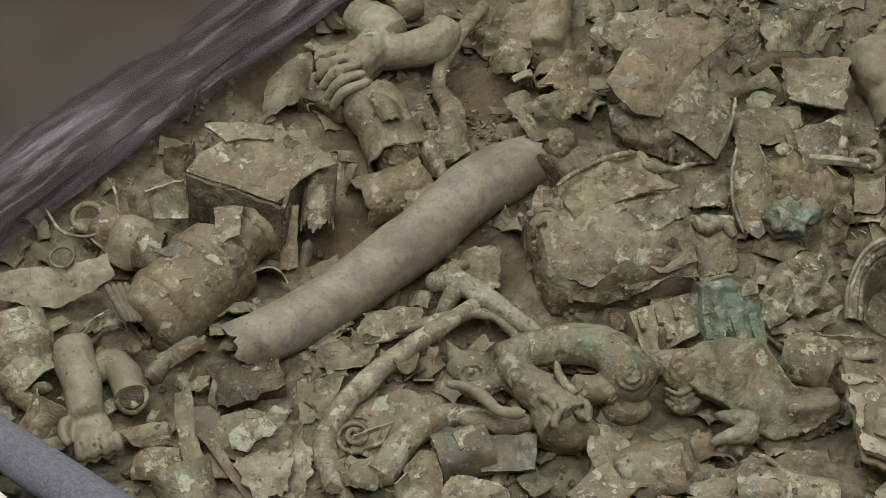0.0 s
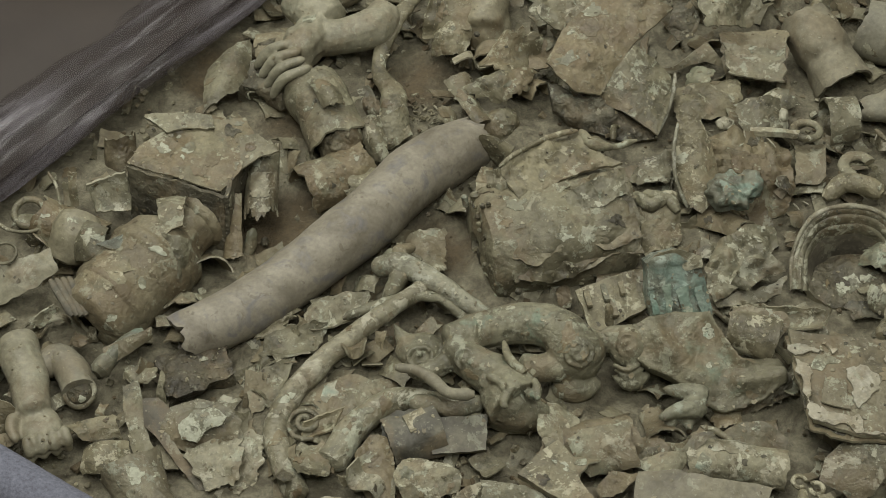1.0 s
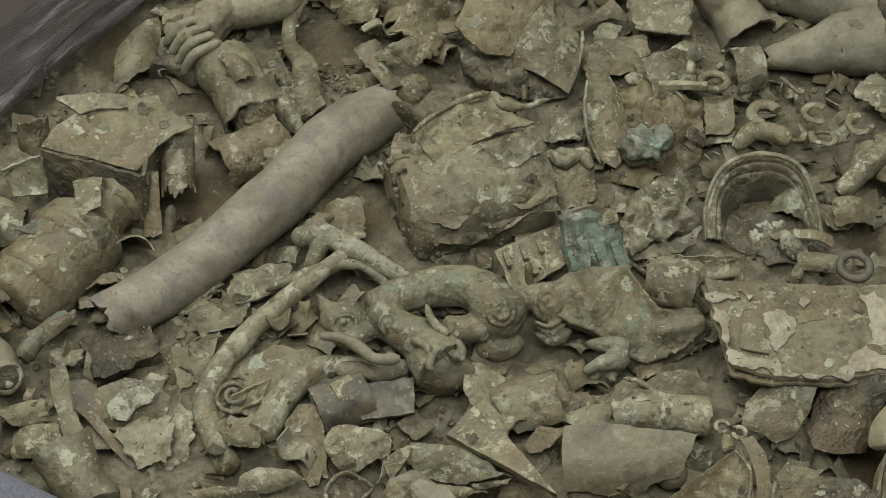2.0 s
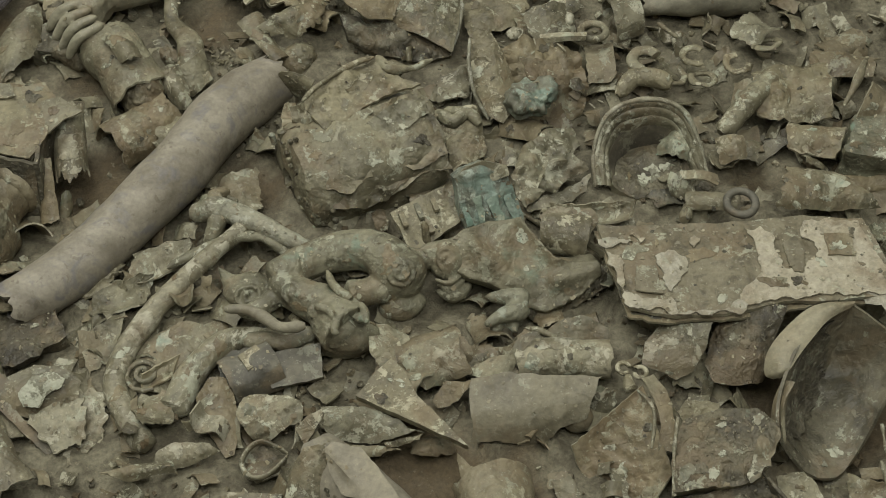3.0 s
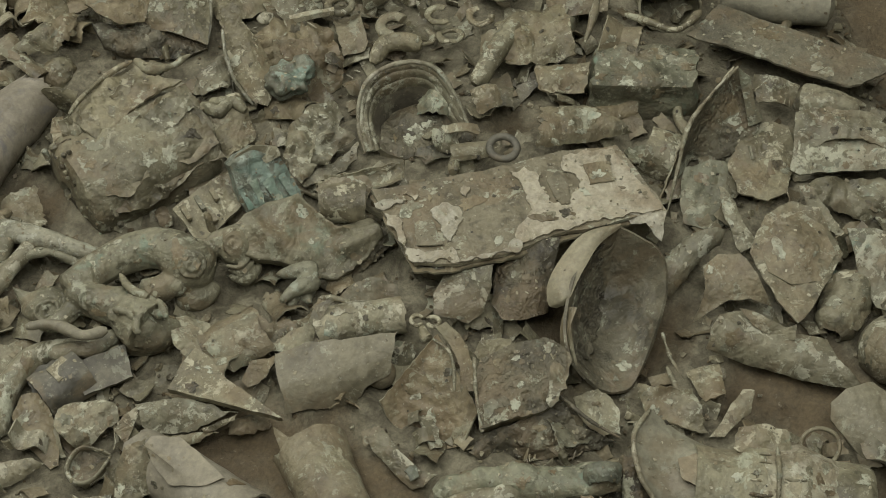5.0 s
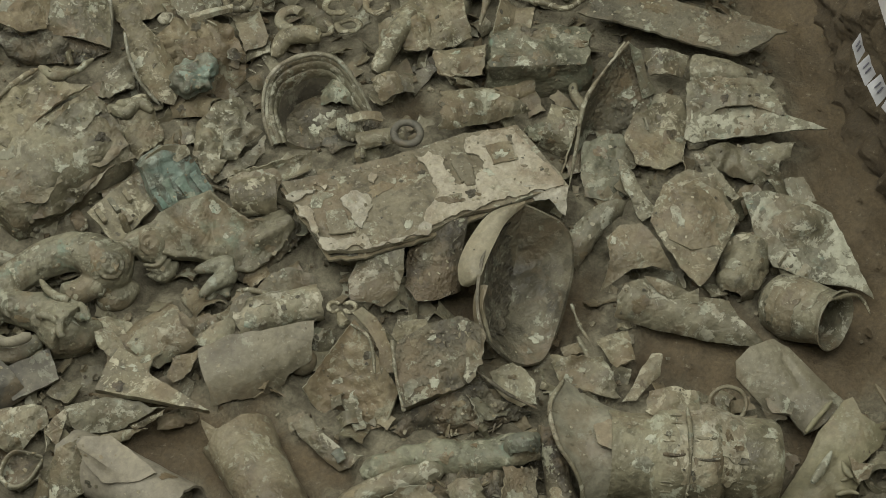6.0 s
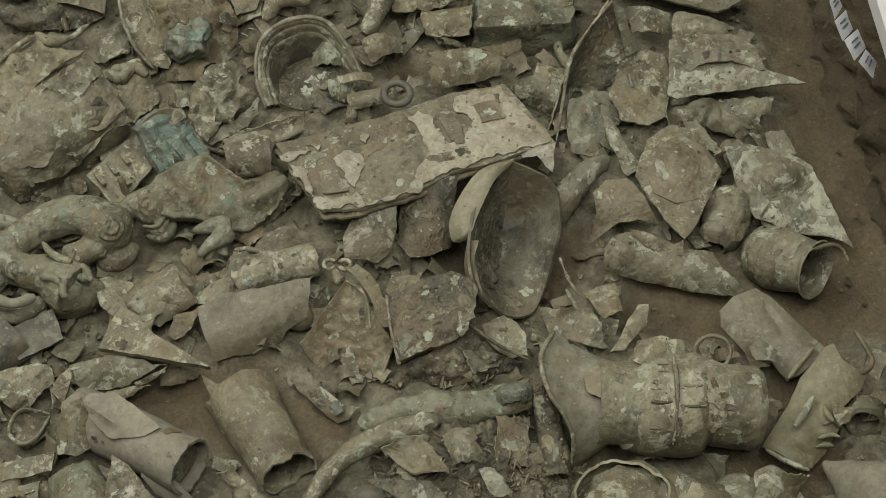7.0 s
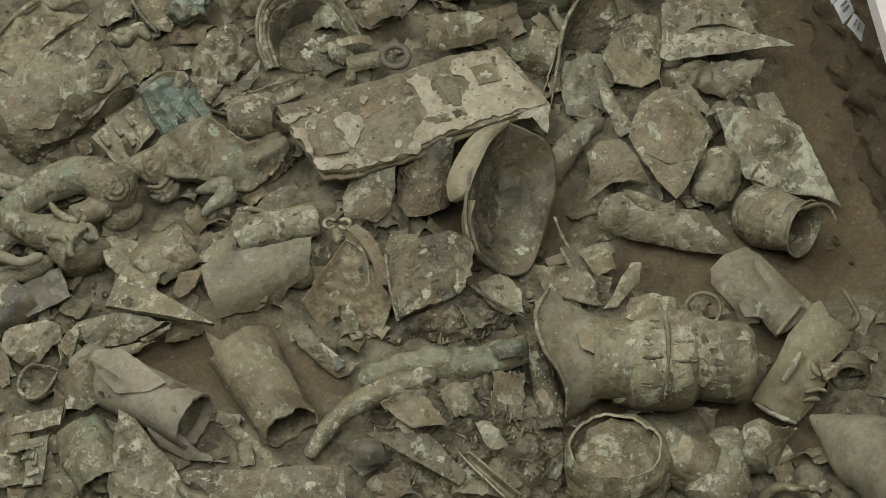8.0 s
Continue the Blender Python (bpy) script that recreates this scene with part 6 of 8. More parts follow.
plate("blue-green crust on the curved strip", TEAL, [(0.640, 1.577, 0.050), (0.668, 1.578, 0.050), (0.665, 1.551, 0.050), (0.643, 1.544, 0.050)], dome=0.006, crumple=0.002, seed=1871)

# ---- far right: trumpet vase, jars, leaves ----
VA, VB = Vector((1.084, 1.309, 0.125)), Vector((1.454, 1.104, 0.100))
vax = (VB - VA).normalized()
vside = vax.cross(Vector((0, 0, 1))).normalized()
vup = vside.cross(vax)


def on_vase(s, ang, r):
    return VA.lerp(VB, s) + (vup * math.cos(radians(ang)) + vside * math.sin(radians(ang))) * r


vase = pipe("large trumpet-mouthed bronze vase lying on its side", BRONZE, VA.lerp(VB, 0.16), VB, [(0, 0.088), (0.17, 0.086), (0.24, 0.088), (0.275, 0.104), (0.36, 0.110), (0.55, 0.112), (0.62, 0.108), (0.655, 0.090), (0.685, 0.076), (0.72, 0.083), (0.86, 0.089), (0.965, 0.088), (1, 0.078)], seed=191, name="bronze_vase", jag=0.01, nu=90, nv=70, dent=0.004, thick=0.005)
part("mouth_flange", loft([(1.126, 1.434, 0.200), (1.062, 1.385, 0.215), (1.037, 1.307, 0.205), (1.045, 1.254, 0.180), (1.051, 1.218, 0.130), (1.038, 1.197, 0.070), (1.016, 1.190, 0.020)], [on_vase(0.24, a, 0.088) for a in (-62, -32, 0, 32, 62, 92, 122)], 60, 30, 0.0, 1, 192, -0.022, 0.006, 0.003), SKIN, vase, "broad pale trumpet mouth")
part("mouth_edge", limb_geo([(1.124, 1.432, 0.205), (1.060, 1.382, 0.220), (1.036, 1.305, 0.210), (1.044, 1.252, 0.185), (1.049, 1.216, 0.135), (1.036, 1.195, 0.075), (1.014, 1.188, 0.025)], [0.004, 0.005, 0.005, 0.005, 0.005, 0.005, 0.004], rough=0.001, seed=1920), PALE, vase, "thick lip of the mouth")
part("flange", limb_geo([on_vase(0.53, a, 0.120) for a in (-30, 0, 25, 50, 75)], [0.004, 0.006, 0.005, 0.006, 0.004], seed=192, rough=0.003), PALE, vase, "raised casting seam")
for k, (s0, s1, ang, r) in enumerate(((0.40, 0.51, 27, 0.113), (0.55, 0.68, 30, 0.115), (0.76, 0.96, 33, 0.090), (0.56, 0.66, 8, 0.115), (0.78, 0.9, 60, 0.090))):
    part("seam", limb_geo([on_vase(s0, ang, r), on_vase((s0 + s1) / 2, ang + 1, r), on_vase(s1, ang - 1, r)], [0.003, 0.0035, 0.003], rough=0.002, sides=7, seed=k), DARK if k < 3 else PALE, vase, "fine raised seam")
relief = random.Random(3)
for k in range(46):
    s, ang = relief.choice((0.43, 0.47, 0.57, 0.60, 0.64, 0.80, 0.85, 0.91)), relief.uniform(-25, 75)
    r = 0.112 if s < 0.7 else 0.088
    q = on_vase(s, ang, r)
    e = vax * 0.012 if k % 3 else (vside * math.cos(radians(ang)) - vup * math.sin(radians(ang))) * 0.010
    part("relief_line", limb_geo([q - e, q + e], [0.0022, 0.0028], rough=0.001, sides=6, k=4, seed=k), PALE, vase)
part("crust_sheet", plate_geo([(1.238, 1.289, 0.204), (1.268, 1.320, 0.213), (1.310, 1.306, 0.215), (1.349, 1.274, 0.213), (1.335, 1.237, 0.204), (1.286, 1.243, 0.200)], crumple=0.008, jag=0.008, thick=0.006, seed=193), PALE, vase, "crusted sheet on the vase's shoulder")
part("patch", plate_geo([(1.126, 1.306, 0.208), (1.160, 1.301, 0.210), (1.158, 1.257, 0.204), (1.138, 1.238, 0.200), (1.114, 1.272, 0.203)], crumple=0.002, jag=0.006, thick=0.003, seed=1931), SKIN, vase, "bare smooth patch")
thing("bronze_ring", ring_geo((1.430, 1.256, 0.130), 0.042, 0.005, rx=30, rz=-10, seed=194, oval=0.9), BRONZE, "upright bronze ring beside the vase", "ring", G)
plate("pale green bronze leaf", MINT, [(1.269, 1.411, 0.030), (1.309, 1.431, 0.040), (1.345, 1.457, 0.051), (1.382, 1.474, 0.060), (1.400, 1.461, 0.059), (1.376, 1.425, 0.048), (1.339, 1.415, 0.040), (1.299, 1.398, 0.031)], dome=0.010, crumple=0.004, jag=0.003, seed=195, name="bronze_leaf", category="bronze leaf")
halft = plate("long half tube with a slanted broken end", PALE, [(1.360, 1.602, 0.053), (1.384, 1.635, 0.077), (1.411, 1.648, 0.092), (1.470, 1.631, 0.100), (1.533, 1.555, 0.077), (1.577, 1.529, 0.076), (1.606, 1.511, 0.074), (1.609, 1.467, 0.051), (1.634, 1.400, 0.023), (1.602, 1.412, 0.020), (1.527, 1.463, 0.025), (1.422, 1.542, 0.038)], dome=0.030, thick=0.006, jag=0.003, crumple=0.003, seed=196, name="bronze_tube")
part("overlap", plate_geo([(1.445, 1.629, 0.125), (1.471, 1.612, 0.124), (1.522, 1.554, 0.105), (1.546, 1.550, 0.110), (1.531, 1.527, 0.091), (1.494, 1.545, 0.090), (1.458, 1.588, 0.105)], dome=0.006, crumple=0.002, jag=0.003, seed=1961), PALE, halft, "overlapping flap")
bell = plate("bell-shaped bronze sheet", BROWN, [(1.434, 1.772, 0.103), (1.474, 1.780, 0.117), (1.518, 1.761, 0.120), (1.532, 1.704, 0.095), (1.542, 1.636, 0.064), (1.499, 1.672, 0.070), (1.456, 1.687, 0.066), (1.410, 1.686, 0.053), (1.369, 1.682, 0.040), (1.395, 1.701, 0.056), (1.418, 1.727, 0.076)], dome=0.035, thick=0.006, jag=0.003, crumple=0.002, seed=197, name="bronze_bell", rim=0.004)
mug = pipe("open bronze jar with an earth-filled mouth", PALE, (1.711, 1.492, 0.030), (1.775, 1.341, 0.100), [(0, 0.040), (0.10, 0.062), (0.35, 0.072), (0.6, 0.066), (0.8, 0.060), (0.93, 0.060), (1, 0.068)], seed=198, name="bronze_jar", jag=0.02, dent=0.003, thick=0.004, nu=50)
part("soil_fill", ball_geo((1.747, 1.415, 0.060), 0.045, 0.045, 0.045, rough=0.008, seed=199), SOIL, mug, "brown earth inside")
part("lip", limb_geo([(1.767, 1.372, 0.150), (1.826, 1.364, 0.140), (1.845, 1.344, 0.130), (1.848, 1.316, 0.110)], [0.004, 0.005, 0.005, 0.003], rough=0.002, seed=1991), PALE, mug, "torn outward lip")
hexa = plate("hexagonal bronze leaf with an earth-stained middle", PALE, [(1.548, 1.766, 0.104), (1.585, 1.802, 0.114), (1.625, 1.834, 0.123), (1.691, 1.839, 0.130), (1.741, 1.792, 0.127), (1.737, 1.679, 0.106), (1.666, 1.629, 0.090), (1.617, 1.591, 0.079), (1.566, 1.572, 0.070), (1.553, 1.626, 0.079), (1.546, 1.701, 0.092)], dome=0.010, crumple=0.004, jag=0.003, seed=200, name="bronze_leaf")
part("boss", plate_geo([(1.577, 1.759, 0.114), (1.627, 1.807, 0.126), (1.690, 1.813, 0.133), (1.725, 1.755, 0.126), (1.719, 1.682, 0.114), (1.660, 1.638, 0.101), (1.595, 1.657, 0.098), (1.561, 1.703, 0.103)], swell=0.022, thick=0.004, jag=0.002, crumple=0.003, seed=2001), BROWN, hexa, "round earth-stained boss")
diam = plate("diamond-shaped bronze leaf with pale green corrosion", MINT, [(1.766, 1.724, 0.128), (1.825, 1.698, 0.130), (1.896, 1.640, 0.122), (1.931, 1.590, 0.111), (1.932, 1.538, 0.091), (1.923, 1.447, 0.054), (1.925, 1.383, 0.030), (1.892, 1.425, 0.039), (1.808, 1.492, 0.048), (1.755, 1.551, 0.060), (1.748, 1.619, 0.085)], dome=0.012, crumple=0.004, jag=0.003, seed=201, name="bronze_leaf")
part("boss", plate_geo([(1.780, 1.628, 0.103), (1.826, 1.654, 0.119), (1.880, 1.640, 0.124), (1.915, 1.595, 0.115), (1.912, 1.549, 0.100), (1.863, 1.535, 0.086), (1.802, 1.562, 0.084)], swell=0.028, thick=0.004, jag=0.002, crumple=0.003, seed=2011), PALE, diam, "rounded boss")
plate("spiked bronze plate", MINT, [(1.755, 1.947, 0.094), (1.790, 1.992, 0.117), (1.862, 1.978, 0.126), (1.941, 1.948, 0.130), (1.996, 1.907, 0.126), (2.002, 1.879, 0.117), (2.039, 1.844, 0.112), (2.072, 1.808, 0.105), (1.952, 1.860, 0.101), (1.850, 1.897, 0.094), (1.769, 1.928, 0.090)], dome=0.008, crumple=0.004, jag=0.003, seed=202, name="bronze_plate", thick=0.008)
plate("broad bronze cover over the spiked plate", PALE, [(1.820, 2.061, 0.144), (1.899, 2.042, 0.150), (1.981, 1.988, 0.148), (2.005, 1.948, 0.141), (1.992, 1.879, 0.122), (1.933, 1.937, 0.129), (1.854, 1.966, 0.126), (1.785, 1.980, 0.120)], dome=0.008, crumple=0.006, jag=0.005, seed=556)
plate("crumpled bronze sheet with a fringed edge", BRONZE, [(1.777, 1.899, 0.082), (1.829, 1.891, 0.095), (1.902, 1.857, 0.098), (1.988, 1.814, 0.100), (1.959, 1.794, 0.077), (1.929, 1.792, 0.066), (1.907, 1.756, 0.035), (1.892, 1.780, 0.045), (1.866, 1.771, 0.030), (1.841, 1.802, 0.041), (1.818, 1.817, 0.043), (1.791, 1.866, 0.066)], dome=0.018, crumple=0.010, jag=0.009, seed=203, wave=16)
plate("narrow bronze strip by the fringe", BRONZE, [(1.752, 1.888, 0.100), (1.769, 1.874, 0.097), (1.795, 1.795, 0.059), (1.802, 1.763, 0.043), (1.783, 1.768, 0.040), (1.754, 1.817, 0.059)], dome=0.006, crumple=0.004, seed=2031)
sleeve_plain = plate("plain flattened bronze sleeve", TAN, [(1.521, 1.360, 0.082), (1.563, 1.371, 0.092), (1.625, 1.365, 0.100), (1.646, 1.332, 0.094), (1.668, 1.251, 0.073), (1.692, 1.180, 0.055), (1.643, 1.162, 0.042), (1.606, 1.155, 0.033), (1.579, 1.158, 0.030), (1.570, 1.207, 0.043), (1.535, 1.236, 0.047), (1.518, 1.295, 0.062), (1.509, 1.330, 0.071)], dome=0.030, thick=0.008, jag=0.002, crumple=0.002, seed=204, name="bronze_sleeve", ridges=[((1.617, 1.313, 0.100), (1.616, 1.243, 0.090), -0.010, 0.008), ((1.659, 1.184, 0.080), (1.576, 1.154, 0.060), 0.008, 0.006)])
part("edge_fold", limb_geo([(1.655, 1.179, 0.085), (1.609, 1.161, 0.085), (1.562, 1.141, 0.085)], [0.005, 0.006, 0.005], rough=0.002, seed=2041), SLEEVE, sleeve_plain, "folded end")
part("crust_patch", plate_geo([(1.519, 1.242, 0.109), (1.555, 1.252, 0.115), (1.576, 1.205, 0.107), (1.554, 1.181, 0.100), (1.518, 1.206, 0.101)], crumple=0.004, jag=0.006, thick=0.004, seed=2042), PALE, sleeve_plain, "pale crust patch")
mask = plate("folded bronze sleeve with a raised relief", SLEEVE, [(1.590, 1.133, 0.080), (1.631, 1.147, 0.089), (1.670, 1.162, 0.099), (1.688, 1.158, 0.100), (1.681, 1.120, 0.089), (1.701, 1.087, 0.083), (1.731, 1.074, 0.084), (1.692, 1.045, 0.071), (1.638, 1.033, 0.060), (1.609, 0.997, 0.047), (1.553, 0.968, 0.031), (1.503, 0.956, 0.020), (1.468, 0.993, 0.025), (1.437, 1.044, 0.034), (1.480, 1.067, 0.047), (1.530, 1.091, 0.060)], dome=0.030, thick=0.008, jag=0.002, crumple=0.002, seed=205, name="bronze_sleeve",
             ridges=[((1.513, 1.041, 0.080), (1.577, 1.069, 0.080), 0.012, 0.010), ((1.589, 1.038, 0.080), (1.593, 1.011, 0.070), 0.012, 0.006), ((1.558, 1.001, 0.060), (1.600, 0.988, 0.060), 0.008, 0.006), ((1.547, 0.985, 0.060), (1.582, 0.976, 0.060), -0.008, 0.005), ((1.490, 1.010, 0.050), (1.509, 0.974, 0.050), -0.008, 0.006)])
for k, (q, r) in enumerate((([(1.576, 1.070, 0.105), (1.535, 1.045, 0.105), (1.496, 1.026, 0.105)], 0.010), ([(1.568, 1.014, 0.072), (1.596, 1.011, 0.072), (1.601, 0.990, 0.072)], 0.008), ([(1.543, 0.993, 0.066), (1.571, 0.987, 0.066), (1.587, 0.973, 0.066)], 0.007), ([(1.530, 0.981, 0.056), (1.553, 0.975, 0.056), (1.566, 0.965, 0.056)], 0.006), ([(1.434, 1.030, 0.050), (1.457, 0.984, 0.050), (1.488, 0.943, 0.050)], 0.006), ([(1.590, 1.046, 0.086), (1.586, 1.023, 0.086), (1.587, 1.004, 0.086)], 0.008))):
    part("relief_ridge", limb_geo(q, [0.6 * r, r, 0.6 * r], rough=0.002, seed=2060 + k), MINT if k in (0, 4) else SLEEVE, mask, "raised relief")
part("side_flap", plate_geo([(1.595, 1.038, 0.120), (1.607, 1.015, 0.111), (1.635, 1.000, 0.111), (1.612, 0.983, 0.094), (1.590, 0.988, 0.090), (1.589, 1.007, 0.100)], crumple=0.002, jag=0.002, seed=2053), PALE, mask)
rod("curved bronze hook", BROWN, [(1.681, 1.120, 0.090), (1.687, 1.090, 0.090), (1.707, 1.076, 0.090), (1.732, 1.076, 0.090), (1.752, 1.092, 0.090), (1.759, 1.127, 0.090), (1.762, 1.169, 0.090)], [0.020, 0.014, 0.010, 0.008, 0.007, 0.006, 0.006], name="bronze_hook", category="bronze hook", seed=206, rough=0.001)
thing("bronze_socket", joined(tube_geo((1.697, 1.018, 0.030), (1.666, 0.980, 0.045), [(0, 0.022), (1, 0.028)], seed=207, thick=0.012, nu=10, nv=24), limb_geo([(1.667, 1.010, 0.060), (1.679, 1.036, 0.060), (1.688, 1.052, 0.060)], [0.006, 0.004, 0.003], rough=0.001), limb_geo([(1.684, 0.993, 0.060), (1.705, 0.998, 0.060), (1.725, 1.003, 0.060)], [0.006, 0.005, 0.003], rough=0.001)), BRONZE, "small square bronze socket with two prongs", "bronze fragment", G)
pot2 = thing("bronze_drum", ball_geo((1.083, 1.040, 0.040), 0.125, 0.115, 0.085, rough=0.008, seed=208, n=28), PALE, "round crusted bronze drum standing open", "bronze drum", G)
part("rim", tube_geo((1.074, 1.043, 0.085), Vector((1.074, 1.043, 0.085)) + Vector((0, 0.012, 0.05)), [(0, 0.108), (0.5, 0.104), (1, 0.088)], jag=0.45, thick=0.006, dent=0.014, seed=209, nu=14, nv=70), BRONZE, pot2, "wide crusted rim")
fillp = part("crust_fill", plate_geo([(1.010, 1.093, 0.099), (1.050, 1.128, 0.109), (1.108, 1.128, 0.115), (1.157, 1.090, 0.113), (1.163, 1.032, 0.103), (1.129, 0.994, 0.092), (1.069, 0.989, 0.085), (1.015, 1.018, 0.085), (0.999, 1.054, 0.090)], dome=0.004, crumple=0.012, jag=0.004, thick=0.02, seed=210), DUSK, pot2, "dark crusted filling")
part("chalk_crust", plate_geo([(1.040, 1.070, 0.122), (1.071, 1.075, 0.128), (1.087, 1.053, 0.125), (1.076, 1.018, 0.114), (1.047, 0.999, 0.105), (1.028, 1.020, 0.108)], swell=0.010, crumple=0.006, jag=0.006, thick=0.006, seed=2101), PALE, fillp, "pale crusted clump")
thing("bronze_statue_hand", joined(limb_geo([(1.343, 0.999, 0.060), (1.278, 0.924, 0.060), (1.208, 0.859, 0.050)], [0.03, 0.06, 0.07], seed=211, rough=0.012), limb_geo([(1.371, 0.952, 0.060), (1.322, 0.900, 0.060)], [0.03, 0.04], seed=212, rough=0.01)), PALE, "crusted bronze hand of a statue", "statue hand", G)
thing("bronze_lump", ball_geo((1.386, 0.952, 0.060), 0.055, 0.04, 0.04, yaw=20, rough=0.012, seed=213), CREAM, "pale crusted bronze lump", "bronze fragment", G)
pipe("smooth conical bronze beak", SMOOTH, (1.532, 0.944, 0.040), (1.644, 0.591, 0.100), [(0, 0.004), (0.15, 0.032), (0.35, 0.072), (0.42, 0.085), (0.44, 0.078), (0.7, 0.12), (1, 0.15)], seed=214, name="bronze_beak", jag=0.0)
rod("long curved bronze tusk-like rod", PALE, [(0.491, 1.384, 0.050), (0.577, 1.429, 0.070), (0.681, 1.440, 0.080), (0.831, 1.424, 0.080)], [0.016, 0.02, 0.028, 0.03], seed=215)
rod("crusted bronze rod with green patina", GREEN, [(0.670, 1.486, 0.080), (0.782, 1.469, 0.090), (0.875, 1.427, 0.090), (0.966, 1.380, 0.100), (1.066, 1.351, 0.100)], [0.02, 0.032, 0.028, 0.034, 0.036], rough=0.012, seed=216, name="bronze_bar", category="bronze bar")
scrap("thin green crust on the bar", TEAL, (0.947, 1.401, 0.135), (1.047, 1.372, 0.135), (1.009, 1.330, 0.130), (0.955, 1.362, 0.125), jag=0.15, seed=2161)
thing("soil_mound", ball_geo((0.844, 1.272, -0.060), 0.25, 0.27, 0.16, rough=0.022, seed=217, n=70, scale=26), DARK, "dark mound of soil full of bronze crumbs", "soil mound")
plate("broad bronze half tube", PALE, [(0.229, 1.466, 0.086), (0.272, 1.447, 0.089), (0.370, 1.396, 0.090), (0.492, 1.337, 0.095), (0.543, 1.308, 0.093), (0.521, 1.257, 0.051), (0.487, 1.227, 0.018), (0.353, 1.288, 0.010), (0.292, 1.332, 0.018), (0.277, 1.386, 0.049), (0.258, 1.432, 0.074)], dome=0.025, crumple=0.003, jag=0.003, seed=218, name="bronze_tube", category="bronze tube")
plate("cone-shaped bronze sheet with chalky crust", PALE, [(0.168, 1.654, 0.120), (0.193, 1.620, 0.112), (0.203, 1.563, 0.091), (0.219, 1.514, 0.075), (0.223, 1.451, 0.051), (0.200, 1.388, 0.020), (0.057, 1.465, 0.020), (0.076, 1.530, 0.051), (0.117, 1.584, 0.081)], dome=0.025, crumple=0.005, jag=0.004, seed=219)

# ---- upper right ----
leaf = plate("upright bronze leaf shell, hollow and dark inside", DARK, [(1.468, 1.992, 0.020), (1.522, 2.052, 0.100), (1.574, 2.113, 0.150), (1.652, 2.157, 0.180), (1.738, 2.195, 0.200), (1.763, 2.178, 0.170), (1.762, 2.141, 0.120), (1.773, 2.106, 0.090), (1.713, 2.063, 0.060), (1.650, 2.070, 0.040), (1.595, 2.087, 0.040), (1.542, 2.055, 0.030)], dome=-0.025, crumple=0.005, jag=0.002, thick=0.006, seed=221, name="bronze_leaf")
part("edge", limb_geo([(1.461, 1.983, 0.030), (1.514, 2.045, 0.110), (1.564, 2.104, 0.165), (1.643, 2.149, 0.195), (1.730, 2.185, 0.215)], [0.003, 0.0045, 0.0045, 0.004, 0.002], rough=0.002, seed=2210), PALE, leaf, "smooth pale raised edge")
part("tip", plate_geo([(1.732, 2.187, 0.210), (1.754, 2.167, 0.190), (1.755, 2.126, 0.130), (1.770, 2.098, 0.100), (1.731, 2.103, 0.090), (1.735, 2.144, 0.140)], dome=0.006, crumple=0.002, jag=0.002, seed=2211), GREEN, leaf, "green-edged tip")
thing("bronze_block", block_geo((1.577, 2.347, 0.000), 0.26, 0.13, 0.12, yaw=-25, rough=0.012, seed=222), GREEN, "crusted bronze block with green patina", "bronze block", G)
pipe("short half tube beside the plaque", PALE, (1.490, 2.157, 0.060), (1.542, 2.108, 0.050), [(0, 0.05), (1, 0.05)], arc=220, seed=223)
scrap("curved bronze sheet with a rounded edge", BRONZE, (1.223, 2.229, 0.100), (1.291, 2.332, 0.120), (1.409, 2.285, 0.120), (1.505, 2.208, 0.060), arch=0.02, seed=224)
thing("bronze_ring", ring_geo((1.163, 2.253, 0.110), 0.032, 0.009, rx=5, seed=225), SLATE, "small grey ring with a raised hub", "ring", G)
for k, (c, r) in enumerate((((1.088, 2.734, 0.080), 0.034), ((1.202, 2.734, 0.080), 0.03), ((1.295, 2.691, 0.080), 0.03), ((1.133, 2.694, 0.070), 0.034), ((1.203, 2.667, 0.070), 0.03), ((1.383, 2.737, 0.080), 0.03))):
    thing("bronze_ring", ring_geo(c, r * 0.95, 0.009, rx=-16 + 9 * k, rz=40 * k, arc=360 if k == 4 else 230 + 20 * k, seed=230 + k, flat=0.6, rough=0.005), PALE, "thick bronze ring among others" if k == 4 else "thick bronze ring, broken open, among others", "ring", "broken bronze rings")
rod("slanting bronze bar", PALE, [(1.355, 2.607, 0.110), (1.271, 2.545, 0.100), (1.194, 2.492, 0.070)], [0.025, 0.027, 0.024], seed=238, name="bronze_bar", category="bronze bar")
scrap("crusted bronze sheet with folds", BRONZE, (1.304, 2.640, 0.100), (1.497, 2.628, 0.120), (1.461, 2.450, 0.100), (1.280, 2.516, 0.060), crumple=0.018, seed=239)
pipe("small bell-shaped tube with a dark hollow", BROWN, (1.528, 2.489, 0.080), (1.600, 2.433, 0.070), [(0, 0.07), (0.5, 0.05), (1, 0.06)], seed=240, name="bronze_bell")
pipe("crusted bronze tube end", BRONZE, (1.811, 2.728, 0.060), (1.736, 2.523, 0.090), [(0, 0.07), (1, 0.072)], fill=0.6, seed=241)
rod("long smooth grey tusk-like pipe", SMOOTH, [(1.891, 2.528, 0.080), (1.977, 2.455, 0.090), (2.119, 2.372, 0.090)], [0.05, 0.055, 0.055], name="bronze_pipe", category="bronze tube", seed=242)
scrap("long flat bronze plank", DUSK, (1.724, 2.418, 0.100), (1.847, 2.479, 0.100), (2.163, 2.115, 0.100), (2.006, 2.102, 0.100), crumple=0.004, jag=0.02, thick=0.006, seed=243, name="bronze_plank")

